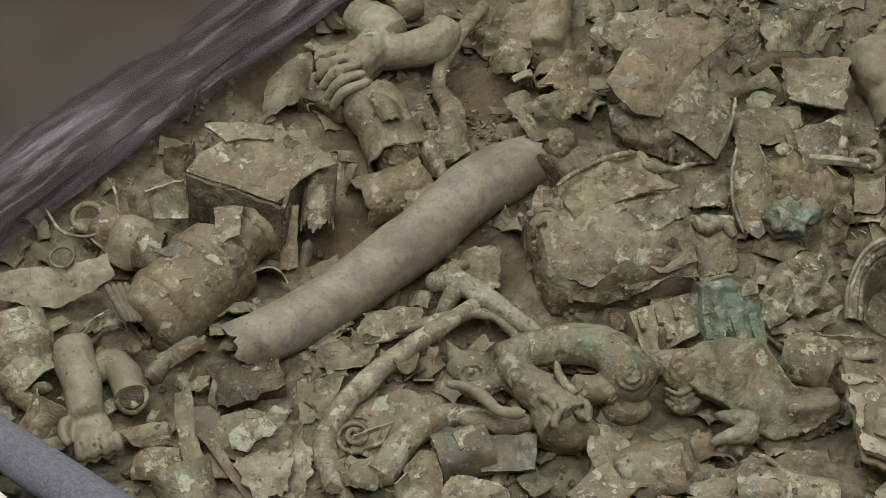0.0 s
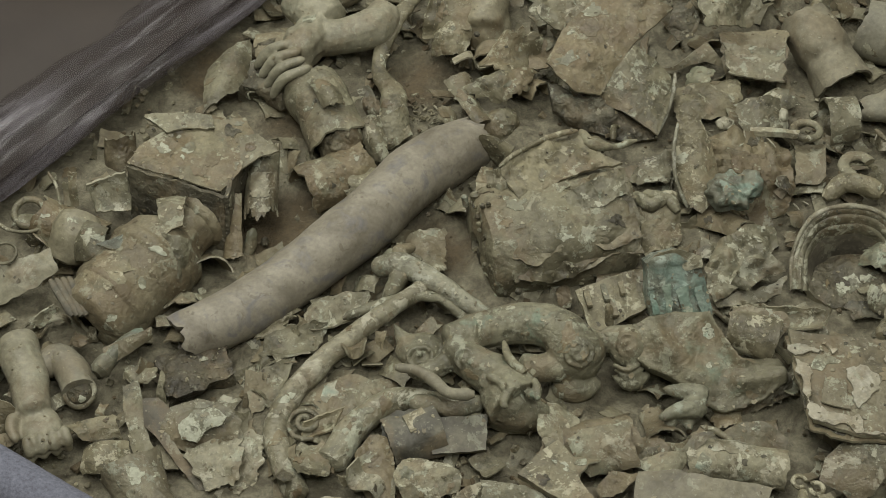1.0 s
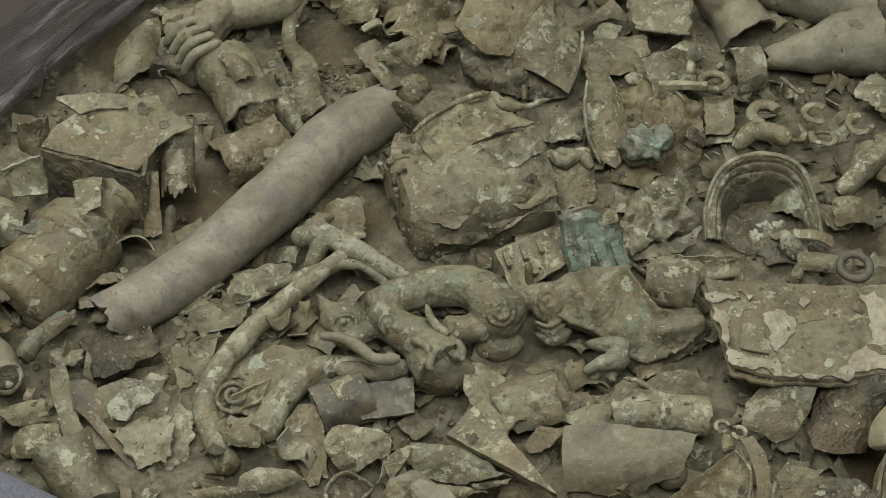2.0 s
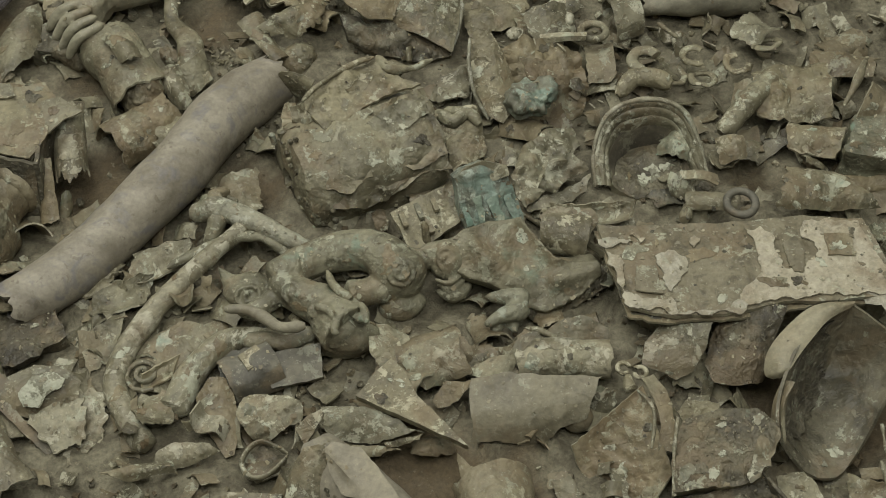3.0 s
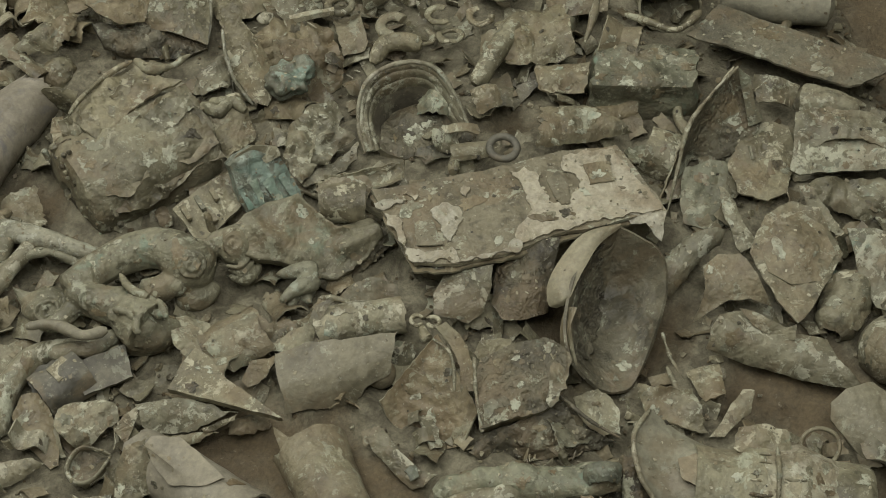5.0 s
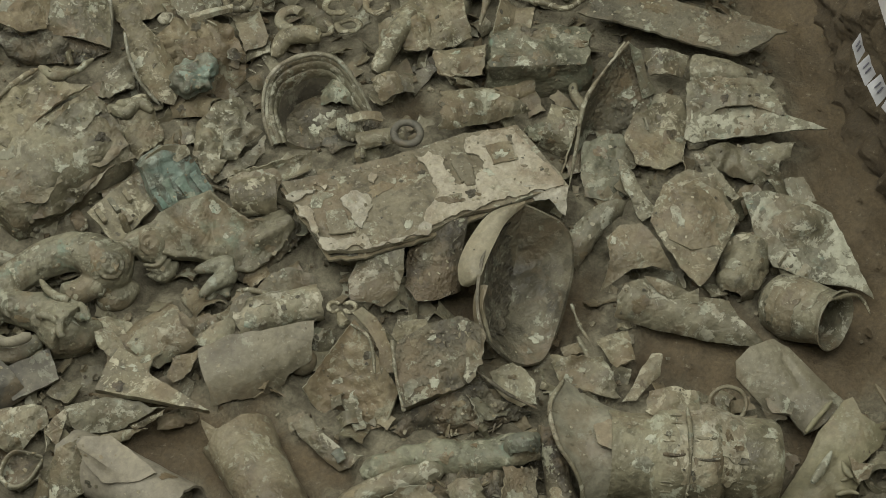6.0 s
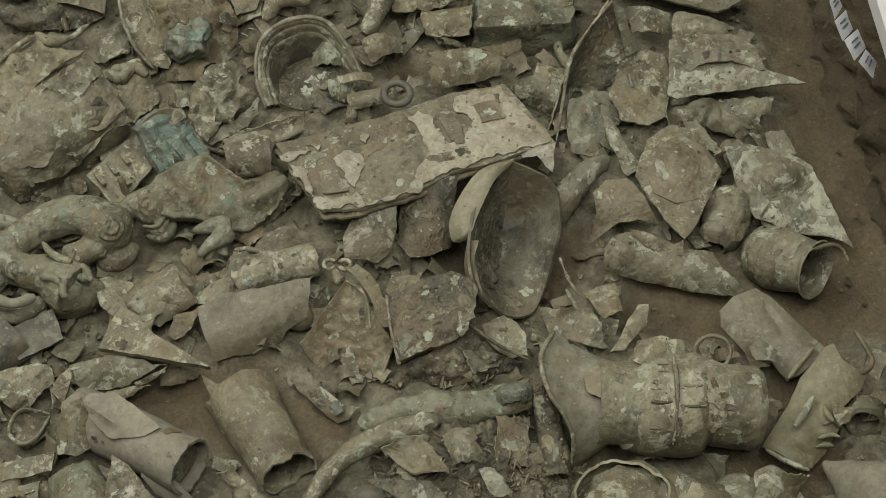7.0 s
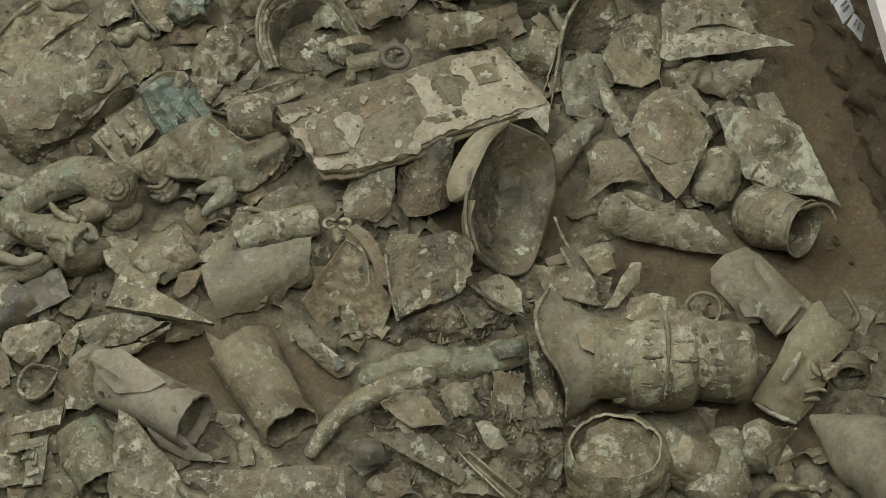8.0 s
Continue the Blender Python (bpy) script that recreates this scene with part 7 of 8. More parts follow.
# ---- tarpaulin, film, padded rail ----
def cover():
    """The tarpaulin and, along its edge, folds of clear film that run with the edge."""
    a, b = Vector((-0.983, 2.565, 0.075)), Vector((-0.232, 3.425, 0.075))
    d = (b - a).normalized()
    out = Vector((0, 0, 1)).cross(d)

    def folds(p, h):
        s, w = (p - a).dot(d), (p - a).dot(out)
        return h * (1.3 * noise.noise(Vector((s * 1.1, w * 9, 3))) + 0.7 * noise.noise(Vector((s * 2.6, w * 24, 4))) + 0.4 * noise.noise(Vector((s * 9, w * 30, 5))))

    def tarp(u, v):
        p = a + d * (-0.6 + 2.9 * u) + out * (0.05 + 1.6 * v)
        return p + Vector((0, 0, 0.02 + 0.03 * noise.noise(p * 2.0) + 0.008 * noise.noise(p * 6)))

    def film(u, v):
        e = 0.012 * noise.noise(Vector((u * 9, 1, 0))) + 0.006 * noise.noise(Vector((u * 30, 2, 0)))
        p = a + d * (-0.6 + 2.9 * u) + out * (e + (0.25 + 0.10 * noise.noise(Vector((u * 7, 4, 0)))) * v)
        return p + Vector((0, 0, 0.012 + 0.050 * math.sin(math.pi * min(1, v * 1.1)) ** 0.7 + folds(p, 0.016)))
    thing("tarpaulin", grid(tarp, 90, 50, 0.004), TARP, "dark grey tarpaulin drawn over the finds", "tarpaulin")
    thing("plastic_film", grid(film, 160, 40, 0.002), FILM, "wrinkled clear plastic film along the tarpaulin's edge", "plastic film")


cover()
thing("padded_rail", limb_geo([(-1.274, 2.285, 0.160), (-0.953, 2.063, 0.160), (-0.740, 1.915, 0.160), (-0.403, 1.685, 0.160)], [0.05, 0.05, 0.05, 0.05], rough=0.001, squash=0.8), FOAM, "blue-grey felt-padded rail in front of the finds", "padded rail")
thing("white_board", sheet_geo((-1.246, 2.140, 0.140), (-0.914, 1.948, 0.140), (-0.677, 1.745, 0.140), (-1.157, 1.745, 0.140), crumple=0, jag=0, thick=0.01), PLASTER, "white board beside the padded rail", "board")
# ---- pit wall ----
def pit_wall(name, a, b, lead, length, out, mat, cells):
    """A rough earth wall from a towards b, with the ground above it."""
    d = (b - a).normalized()

    def fn(u, v):
        p = a - d * lead + d * (length * u)
        h = 0.36 * min(1.0, v * 1.6)
        far = max(0.0, v - 0.625) * 5.0
        p = p + out * (0.35 * h + far) + Vector((0, 0, h - 0.03))
        k = 0.05 * nz(p, 4, 1) + 0.05 * abs(nz(p, 11, 2)) + 0.034 * nz(p, 22, 3) + 0.018 * abs(nz(p, 50, 4))
        return p + (out if far == 0 else Vector((0, 0, 0.5))) * k
    thing(name, grid(fn, cells, 80, 0.1), mat, "rough brown earth wall of the pit", "pit wall", kind="structure")


EA, EB = Vector((2.219, 2.003, 0.000)), Vector((1.931, 1.160, -0.000))
eo = (EB - EA).normalized().cross(Vector((0, 0, 1)))
pit_wall("wall_pit_east", EA, EB, 2.2, 5.2, eo if eo.x > 0 else -eo, WALL_SHADED, 280)
pit_wall("wall_pit_north", Vector((-2.4, 4.5, 0)), Vector((3, 4.5, 0)), 1.0, 6.6, Vector((0, 1, 0)), SOIL, 90)
pit_wall("wall_pit_west", Vector((-2.4, -0.7, 0)), Vector((-2.4, 4.5, 0)), 0.6, 6.4, Vector((-1, 0, 0)), SOIL, 90)
pit_wall("wall_pit_south", Vector((-2.4, -0.7, 0)), Vector((3, -0.7, 0)), 1.0, 5.0, Vector((0, -1, 0)), SOIL, 90)
# ---- white board and paper tags along the pit's edge ----
board = thing("white_board", sheet_geo((2.226, 1.935, 0.400), (2.377, 1.855, 0.400), (2.094, 1.319, 0.400), (1.991, 1.374, 0.400), crumple=0, jag=0, thick=0.05, step=0.05), PLASTER, "white board along the edge of the pit", "board")
for k, (a, b, c, d) in enumerate((((2.144, 1.875, 0.300), (2.185, 1.898, 0.300), (2.187, 1.873, 0.260), (2.148, 1.847, 0.260)), ((2.117, 1.817, 0.300), (2.162, 1.833, 0.300), (2.171, 1.800, 0.260), (2.127, 1.781, 0.260)), ((2.104, 1.756, 0.300), (2.153, 1.770, 0.300), (2.163, 1.738, 0.260), (2.115, 1.717, 0.260)), ((2.094, 1.687, 0.300), (2.133, 1.709, 0.300), (2.157, 1.688, 0.260), (2.121, 1.652, 0.260)))):
    tag = thing("paper_tag", sheet_geo(a, b, c, d, jag=0.0, crumple=0.003, thick=0.001, seed=300 + k, step=0.008), PAPER, "small white paper tag on the earth wall", "paper tag", "paper tags on the pit wall")
    a, b, c, d = (Vector(q) for q in (a, b, c, d))
    for s in (0.35, 0.6):
        w0, w1 = a.lerp(b, 0.25).lerp(d.lerp(c, 0.25), s), a.lerp(b, 0.75).lerp(d.lerp(c, 0.75), s)
        part("writing_bar", limb_geo([w0 + Vector((0, 0, 0.006)), w1 + Vector((0, 0, 0.006))], [0.0022, 0.0022], rough=0, sides=5), INK, tag)

# ---- scraps round the tusk and the branches ----
scrap("flat bronze tile under the branch", PALE, (-0.178, 2.426, 0.040), (-0.030, 2.442, 0.050), (-0.054, 2.364, 0.040), (-0.200, 2.341, 0.030), crumple=0.01, seed=401)
scrap("thin bronze plate with ragged edges", BRONZE, (-0.273, 2.341, 0.030), (-0.127, 2.379, 0.040), (-0.162, 2.280, 0.030), (-0.293, 2.242, 0.020), crumple=0.012, seed=402)
scrap("crusted bronze sheet below the tusk", BRONZE, (-0.315, 2.228, 0.040), (-0.197, 2.280, 0.050), (-0.230, 2.177, 0.030), (-0.299, 2.140, 0.020), crumple=0.012, seed=403)
scrap("upright thin bronze shard", BROWN, (-0.035, 2.317, 0.080), (-0.011, 2.310, 0.080), (-0.029, 2.250, 0.010), (-0.043, 2.265, 0.010), crumple=0.004, seed=404)
scrap("reddish bronze flake", BROWN, (-0.112, 2.280, 0.070), (-0.047, 2.295, 0.070), (-0.058, 2.257, 0.060), (-0.094, 2.250, 0.060), crumple=0.004, seed=405)
scrap("small folded bronze strip", PALE, (-0.191, 2.105, 0.050), (-0.098, 2.141, 0.050), (-0.121, 2.091, 0.030), (-0.196, 2.063, 0.030), arch=0.01, seed=406)
scrap("broken bronze lattice piece", CREAM, (-0.298, 2.371, 0.050), (-0.177, 2.418, 0.050), (-0.224, 2.348, 0.040), (-0.295, 2.318, 0.040), crumple=0.016, jag=0.2, seed=407)
pipe("smooth grey bronze collar", SLATE, (-0.016, 2.056, 0.030), (0.089, 2.091, 0.030), [(0, 0.05), (1, 0.055)], arc=180, seed=408)
rod("thin bronze spike", PALE, [(0.621, 2.033, 0.090), (0.653, 2.017, 0.090), (0.685, 1.993, 0.080)], [0.006, 0.007, 0.004], name="bronze_spike", category="bronze fragment", seed=413)
pipe("bronze tube split open at its end", PALE, (0.716, 2.290, 0.080), (0.816, 2.260, 0.070), [(0, 0.04), (1, 0.05)], arc=230, seed=414)
tile = scrap("square bronze tile with a maze relief", PALE, (0.395, 2.386, 0.100), (0.531, 2.432, 0.110), (0.557, 2.348, 0.080), (0.427, 2.287, 0.060), crumple=0.004, jag=0.03, thick=0.012, seed=418, name="relief_tile")
for k in range(4):
    part("relief_bar", block_geo(((0.422, 2.356, 0.105), (0.460, 2.371, 0.105), (0.497, 2.386, 0.105), (0.476, 2.336, 0.095))[k], 0.012, 0.045, 0.010, yaw=8, rough=0.001, seed=420 + k, step=0.006), PALE, tile)
rod("small upright bronze pin", PALE, [(0.463, 2.331, 0.120), (0.469, 2.305, 0.060)], [0.010, 0.012], name="bronze_pin", category="bronze fragment", seed=424)
scrap("bronze sheet beside the altar base", PALE, (0.557, 2.689, 0.080), (0.660, 2.689, 0.080), (0.662, 2.563, 0.050), (0.571, 2.522, 0.040), crumple=0.012, seed=425)
rod("knotted bronze strip by the drum", BRONZE, [(0.453, 2.864, 0.100), (0.476, 2.819, 0.100), (0.529, 2.820, 0.090), (0.583, 2.838, 0.090)], [0.009, 0.012, 0.009, 0.005], seed=428)
scrap("lobed bronze scrap", PALE, (0.582, 2.803, 0.070), (0.675, 2.829, 0.080), (0.655, 2.733, 0.050), (0.571, 2.733, 0.050), crumple=0.014, jag=0.12, seed=429)
scrap("small torn bronze flap", BRONZE, (0.352, 3.169, 0.100), (0.422, 3.189, 0.100), (0.403, 3.092, 0.080), (0.350, 3.102, 0.070), crumple=0.01, seed=430)
scrap("rough bronze plate with folds", BRONZE, (0.688, 3.045, 0.050), (0.863, 3.053, 0.070), (0.852, 2.950, 0.050), (0.690, 2.922, 0.040), crumple=0.012, seed=432)
scrap("torn triangular bronze sheet", PALE, (0.850, 2.946, 0.090), (0.936, 2.986, 0.110), (0.989, 2.935, 0.100), (0.862, 2.889, 0.080), crumple=0.005, jag=0.1, seed=433)
scrap("bronze sheet with long corrugations", PALE, (0.819, 3.143, 0.100), (0.977, 3.100, 0.110), (0.964, 3.005, 0.080), (0.822, 3.055, 0.070), crumple=0.006, wave=16, seed=434)
scrap("short pale bronze splinter", CREAM, (0.842, 2.862, 0.090), (0.959, 2.844, 0.090), (0.959, 2.834, 0.080), (0.847, 2.844, 0.080), crumple=0.003, seed=435)
scrap("rusty square panel", BROWN, (0.949, 2.837, 0.060), (1.028, 2.831, 0.060), (1.008, 2.716, 0.040), (0.936, 2.721, 0.040), crumple=0.008, seed=436)
thing("bronze_ring", ring_geo((0.981, 2.852, 0.090), 0.031, 0.009, rx=-8, seed=437), PALE, "broad flat bronze ring", "ring", "broken bronze rings")
pipe("curved bronze band", PALE, (1.036, 2.905, 0.060), (1.111, 2.909, 0.060), [(0, 0.055), (1, 0.05)], arc=200, seed=438)
thing("bronze_ring", ring_geo((1.079, 2.735, 0.090), 0.032, 0.014, arc=230, rz=20, seed=439, flat=0.6), PALE, "broad bronze hook-shaped ring", "ring", "broken bronze rings")
rod("curved bronze rib", PALE, [(0.995, 2.663, 0.060), (1.037, 2.694, 0.080), (1.087, 2.682, 0.080), (1.120, 2.653, 0.080)], [0.018, 0.022, 0.022, 0.02], seed=440)
rod("thin bronze splinter", BRONZE, [(1.137, 2.839, 0.100), (1.175, 2.791, 0.090)], [0.006, 0.006], name="bronze_spike", category="bronze fragment", seed=441)
plate("crusted bronze sheet beside the leaf", PALE, [(1.747, 2.119, 0.073), (1.801, 2.105, 0.075), (1.832, 2.081, 0.074), (1.817, 2.019, 0.064), (1.777, 1.965, 0.054), (1.741, 1.916, 0.044), (1.687, 1.917, 0.040), (1.637, 1.968, 0.044), (1.653, 2.044, 0.055)], dome=0.004, crumple=0.006, seed=538)
plate("pitted bronze sheet", GREEN, [(1.541, 2.055, 0.084), (1.598, 2.043, 0.090), (1.628, 2.024, 0.089), (1.607, 1.965, 0.066), (1.580, 1.906, 0.041), (1.534, 1.897, 0.030), (1.479, 1.939, 0.034), (1.493, 1.998, 0.056)], dome=0.008, crumple=0.006, seed=539)
plate("narrow bronze strip between leaves", PALE, [(1.574, 1.954, 0.110), (1.590, 1.922, 0.101), (1.596, 1.810, 0.058), (1.558, 1.810, 0.050), (1.553, 1.884, 0.078)], dome=0.006, crumple=0.003, seed=541)
plate("pale folded bronze sheet", PALE, [(1.678, 1.641, 0.058), (1.712, 1.657, 0.067), (1.751, 1.649, 0.070), (1.763, 1.602, 0.060), (1.746, 1.549, 0.045), (1.692, 1.521, 0.030), (1.647, 1.554, 0.032), (1.641, 1.606, 0.045)], dome=0.030, crumple=0.003, seed=554)
plate("bronze shard with pale spots", PALE, [(0.293, 2.086, 0.077), (0.330, 2.098, 0.080), (0.358, 2.063, 0.070), (0.375, 2.005, 0.054), (0.348, 1.958, 0.040), (0.303, 1.983, 0.047), (0.299, 2.038, 0.063)], dome=0.006, crumple=0.003, seed=410)
plate("smooth bronze roll below the beast", TAN, [(0.360, 2.017, 0.077), (0.394, 2.032, 0.095), (0.490, 2.036, 0.100), (0.499, 2.009, 0.068), (0.475, 1.985, 0.039), (0.418, 1.978, 0.030), (0.375, 1.981, 0.034)], dome=0.022, crumple=0.003, seed=411)
plate("flat bronze sheet under the roll", BRONZE, [(0.457, 1.989, 0.059), (0.502, 1.998, 0.065), (0.576, 2.007, 0.071), (0.634, 2.036, 0.090), (0.645, 2.022, 0.081), (0.575, 1.977, 0.051), (0.507, 1.960, 0.040)], dome=0.006, crumple=0.003, seed=412)
plate("crusted bronze sheet below the robe", DUSK, [(0.622, 2.008, 0.070), (0.679, 2.028, 0.085), (0.748, 2.036, 0.090), (0.793, 2.008, 0.070), (0.780, 1.967, 0.040), (0.701, 1.954, 0.030), (0.632, 1.961, 0.035)], dome=0.015, crumple=0.008, seed=477)
plate("bronze sleeve bent round a dark hollow", PALE, [(0.714, 2.304, 0.112), (0.758, 2.316, 0.120), (0.831, 2.300, 0.109), (0.842, 2.277, 0.093), (0.815, 2.252, 0.077), (0.755, 2.228, 0.060), (0.727, 2.257, 0.080)], dome=0.020, crumple=0.005, seed=415)
plate("wrinkled bronze sheet behind the column", PALE, [(0.689, 2.452, 0.083), (0.723, 2.510, 0.109), (0.787, 2.536, 0.120), (0.848, 2.530, 0.117), (0.861, 2.498, 0.103), (0.806, 2.454, 0.084), (0.754, 2.408, 0.063), (0.703, 2.379, 0.050), (0.693, 2.408, 0.063)], dome=0.010, crumple=0.014, jag=0.006, step=0.008, seed=416)
plate("folded thin bronze leaf", PALE, [(0.738, 2.398, 0.098), (0.772, 2.446, 0.122), (0.824, 2.463, 0.130), (0.860, 2.418, 0.108), (0.811, 2.409, 0.103), (0.771, 2.383, 0.090)], dome=0.006, crumple=0.012, jag=0.004, step=0.008, seed=427)
plate("pointed bronze sheet lying flat", CREAM, [(0.700, 2.388, 0.044), (0.756, 2.408, 0.050), (0.818, 2.416, 0.053), (0.872, 2.442, 0.060), (0.853, 2.401, 0.048), (0.777, 2.375, 0.041), (0.711, 2.373, 0.040)], dome=0.006, crumple=0.004, seed=417)
# ---- left side ----
scrap("bronze fold leaning on the bottle", BRONZE, (-0.663, 2.619, 0.120), (-0.604, 2.586, 0.120), (-0.610, 2.505, 0.100), (-0.687, 2.538, 0.060), arch=0.02, seed=450)
rod("green-tipped bronze spike", TEAL, [(-0.617, 2.235, 0.060), (-0.579, 2.287, 0.070), (-0.523, 2.332, 0.080)], [0.022, 0.02, 0.016], seed=451)
scrap("twisted bronze strip", BRONZE, (-0.614, 2.287, 0.080), (-0.496, 2.332, 0.100), (-0.503, 2.317, 0.080), (-0.589, 2.257, 0.060), crumple=0.006, seed=452)
scrap("small bone-like bronze piece", PALE, (-0.781, 2.371, 0.080), (-0.712, 2.417, 0.090), (-0.707, 2.402, 0.070), (-0.771, 2.363, 0.060), crumple=0.01, jag=0.15, seed=453)
pipe("open bronze socket with soil inside", CREAM, (-0.902, 2.272, 0.060), (-0.851, 2.228, 0.040), [(0, 0.05), (1, 0.055)], arc=300, seed=454)
rod("bent bronze finger-like rod", BRONZE, [(-0.905, 2.213, 0.060), (-0.848, 2.162, 0.070), (-0.804, 2.119, 0.050), (-0.841, 2.084, 0.040)], [0.02, 0.022, 0.02, 0.014], seed=455)
scrap("leaf-shaped bronze flake", BRONZE, (-0.676, 2.112, 0.040), (-0.566, 2.134, 0.050), (-0.553, 2.091, 0.030), (-0.633, 2.077, 0.030), arch=0.015, seed=456)
plate("bronze strip with pale spots", PALE, [(-0.561, 2.198, 0.068), (-0.529, 2.206, 0.070), (-0.506, 2.118, 0.052), (-0.480, 2.032, 0.034), (-0.456, 1.967, 0.020), (-0.507, 1.967, 0.020), (-0.540, 2.069, 0.042)], dome=0.008, crumple=0.004, seed=457)
scrap("broad bronze scrap by the rail", PALE, (-0.631, 2.070, 0.040), (-0.537, 2.077, 0.050), (-0.533, 2.001, 0.020), (-0.638, 2.014, 0.020), arch=0.02, seed=458)
scrap("hidden bronze sheet edge", BRONZE, (-0.433, 3.143, 0.050), (-0.321, 3.253, 0.060), (-0.322, 3.104, 0.030), (-0.439, 3.007, 0.030), crumple=0.004, seed=459)
scrap("thin bronze plate at the tarpaulin", BROWN, (-0.323, 3.284, 0.050), (-0.202, 3.273, 0.060), (-0.229, 3.203, 0.030), (-0.312, 3.183, 0.030), crumple=0.006, seed=460)
scrap("narrow upright bronze strip", BRONZE, (-0.713, 2.764, 0.130), (-0.695, 2.764, 0.130), (-0.695, 2.715, 0.060), (-0.711, 2.715, 0.060), crumple=0.003, seed=461)
pipe("dark bent bronze sheet edge", BROWN, (-0.337, 2.697, 0.090), (-0.335, 2.572, 0.020), [(0, 0.03), (1, 0.02)], arc=160, turn=60, seed=462)
# ---- lower middle ----
scrap("pale crusted bronze leaf", CREAM, (-0.372, 2.142, 0.050), (-0.249, 2.081, 0.050), (-0.277, 1.973, 0.030), (-0.367, 1.906, 0.020), crumple=0.012, jag=0.12, seed=470)
scrap("pointed bronze strip", BRONZE, (-0.300, 1.883, 0.030), (-0.138, 1.876, 0.040), (-0.131, 1.853, 0.030), (-0.235, 1.853, 0.030), crumple=0.004, seed=472)
loop = thing("bronze_loop", limb_geo([(0.088, 1.850, 0.050), (0.065, 1.872, 0.050), (0.038, 1.890, 0.050), (0.011, 1.878, 0.050), (-0.007, 1.851, 0.050), (-0.003, 1.823, 0.050), (0.015, 1.807, 0.050), (0.044, 1.811, 0.050), (0.087, 1.847, 0.050)], [0.003, 0.004, 0.005, 0.005, 0.005, 0.005, 0.005, 0.004, 0.003], rough=0.001, seed=473, squash=1.8), PALE, "teardrop-shaped bronze loop filled with soil", "ring", G)
part("soil_fill", plate_geo([(0.081, 1.850, 0.045), (0.040, 1.886, 0.045), (0.011, 1.875, 0.045), (-0.002, 1.848, 0.045), (0.015, 1.816, 0.045), (0.048, 1.822, 0.045)], crumple=0.008, thick=0.02, seed=474), DARK, loop, "soil inside the loop")
scrap("smooth slate-grey sheet", SLATE, (-0.030, 2.134, 0.030), (0.100, 2.102, 0.040), (0.068, 2.035, 0.020), (-0.021, 2.043, 0.020), crumple=0.003, arch=0.02, seed=480)
# ---- bottom left of the last stretch ----
plate = scrap("rectangular bronze plate", PALE, (-0.043, 1.778, 0.060), (0.067, 1.750, 0.060), (0.043, 1.713, 0.050), (-0.065, 1.744, 0.050), crumple=0.003, jag=0.03, thick=0.012, seed=490, name="bronze_plate")
key = scrap("bronze tile with a maze relief", GREEN, (-0.036, 1.716, 0.050), (0.013, 1.705, 0.050), (-0.049, 1.609, 0.030), (-0.089, 1.623, 0.030), crumple=0.003, jag=0.03, thick=0.01, seed=491, name="relief_tile")
for k in range(3):
    part("relief_bar", block_geo(((-0.024, 1.692, 0.052), (-0.040, 1.664, 0.048), (-0.057, 1.638, 0.042))[k], 0.03, 0.010, 0.008, yaw=-8 + 70 * (k % 2), rough=0.001, seed=492 + k, step=0.005), PALE, key)
scrap("bronze plate with a smooth face", PALE, (-0.134, 1.737, 0.050), (-0.055, 1.702, 0.050), (-0.081, 1.626, 0.030), (-0.168, 1.657, 0.030), crumple=0.004, seed=495)
pipe("corroded green bronze shell", GREEN, (0.085, 1.688, 0.040), (0.066, 1.547, 0.030), [(0, 0.05), (0.5, 0.065), (1, 0.05)], arc=200, seed=496)
scrap("pale bronze flake", CREAM, (0.130, 1.553, 0.040), (0.179, 1.537, 0.050), (0.159, 1.481, 0.030), (0.118, 1.496, 0.030), crumple=0.008, seed=497)
scrap("narrow bronze splinter by the tube", PALE, (0.352, 1.560, 0.040), (0.389, 1.534, 0.050), (0.445, 1.394, 0.020), (0.409, 1.406, 0.020), arch=0.015, seed=502)
# ---- crumbly mound and the drum beyond ----
for k, (c, s, y) in enumerate((((0.605, 1.304, 0.070), 0.09, 10), ((0.806, 1.146, 0.090), 0.16, -30), ((0.741, 1.337, 0.090), 0.10, 25), ((0.942, 1.287, 0.100), 0.12, 60), ((0.617, 1.234, 0.060), 0.10, -15))):
    thing("bronze_sheet", sheet_geo(*[pose(*c, 8 * k - 12, 10 - 6 * k, y) @ Vector(q) for q in ((-s / 2, -s / 3, 0), (s / 2, -s / 3, 0), (s / 2, s / 3, 0), (-s / 2, s / 3, 0))], jag=0.1, crumple=0.008, seed=510 + k), (SLATE, BRONZE, PALE, DARK, BROWN)[k], "bronze scrap stuck in the dark soil mound", "bronze fragment", G)
scrap("pale crusted bronze strip on the mound", CREAM, (0.807, 1.367, 0.115), (0.881, 1.353, 0.120), (0.857, 1.263, 0.110), (0.801, 1.291, 0.100), crumple=0.010, jag=0.12, seed=516)
scrap("pale crusted bronze tail on the mound", CREAM, (0.829, 1.252, 0.115), (0.865, 1.240, 0.115), (0.873, 1.166, 0.100), (0.829, 1.182, 0.100), crumple=0.012, jag=0.12, seed=517)
scrap("long dark bronze plank on the mound", DARK, (0.610, 1.352, 0.120), (0.737, 1.275, 0.125), (0.766, 1.154, 0.115), (0.744, 1.141, 0.100), crumple=0.003, jag=0.03, seed=5181)
scrap("dark narrow bronze plank", BRONZE, (0.766, 1.213, 0.120), (0.794, 1.201, 0.120), (0.847, 1.058, 0.100), (0.809, 1.064, 0.100), crumple=0.004, jag=0.04, seed=5182)
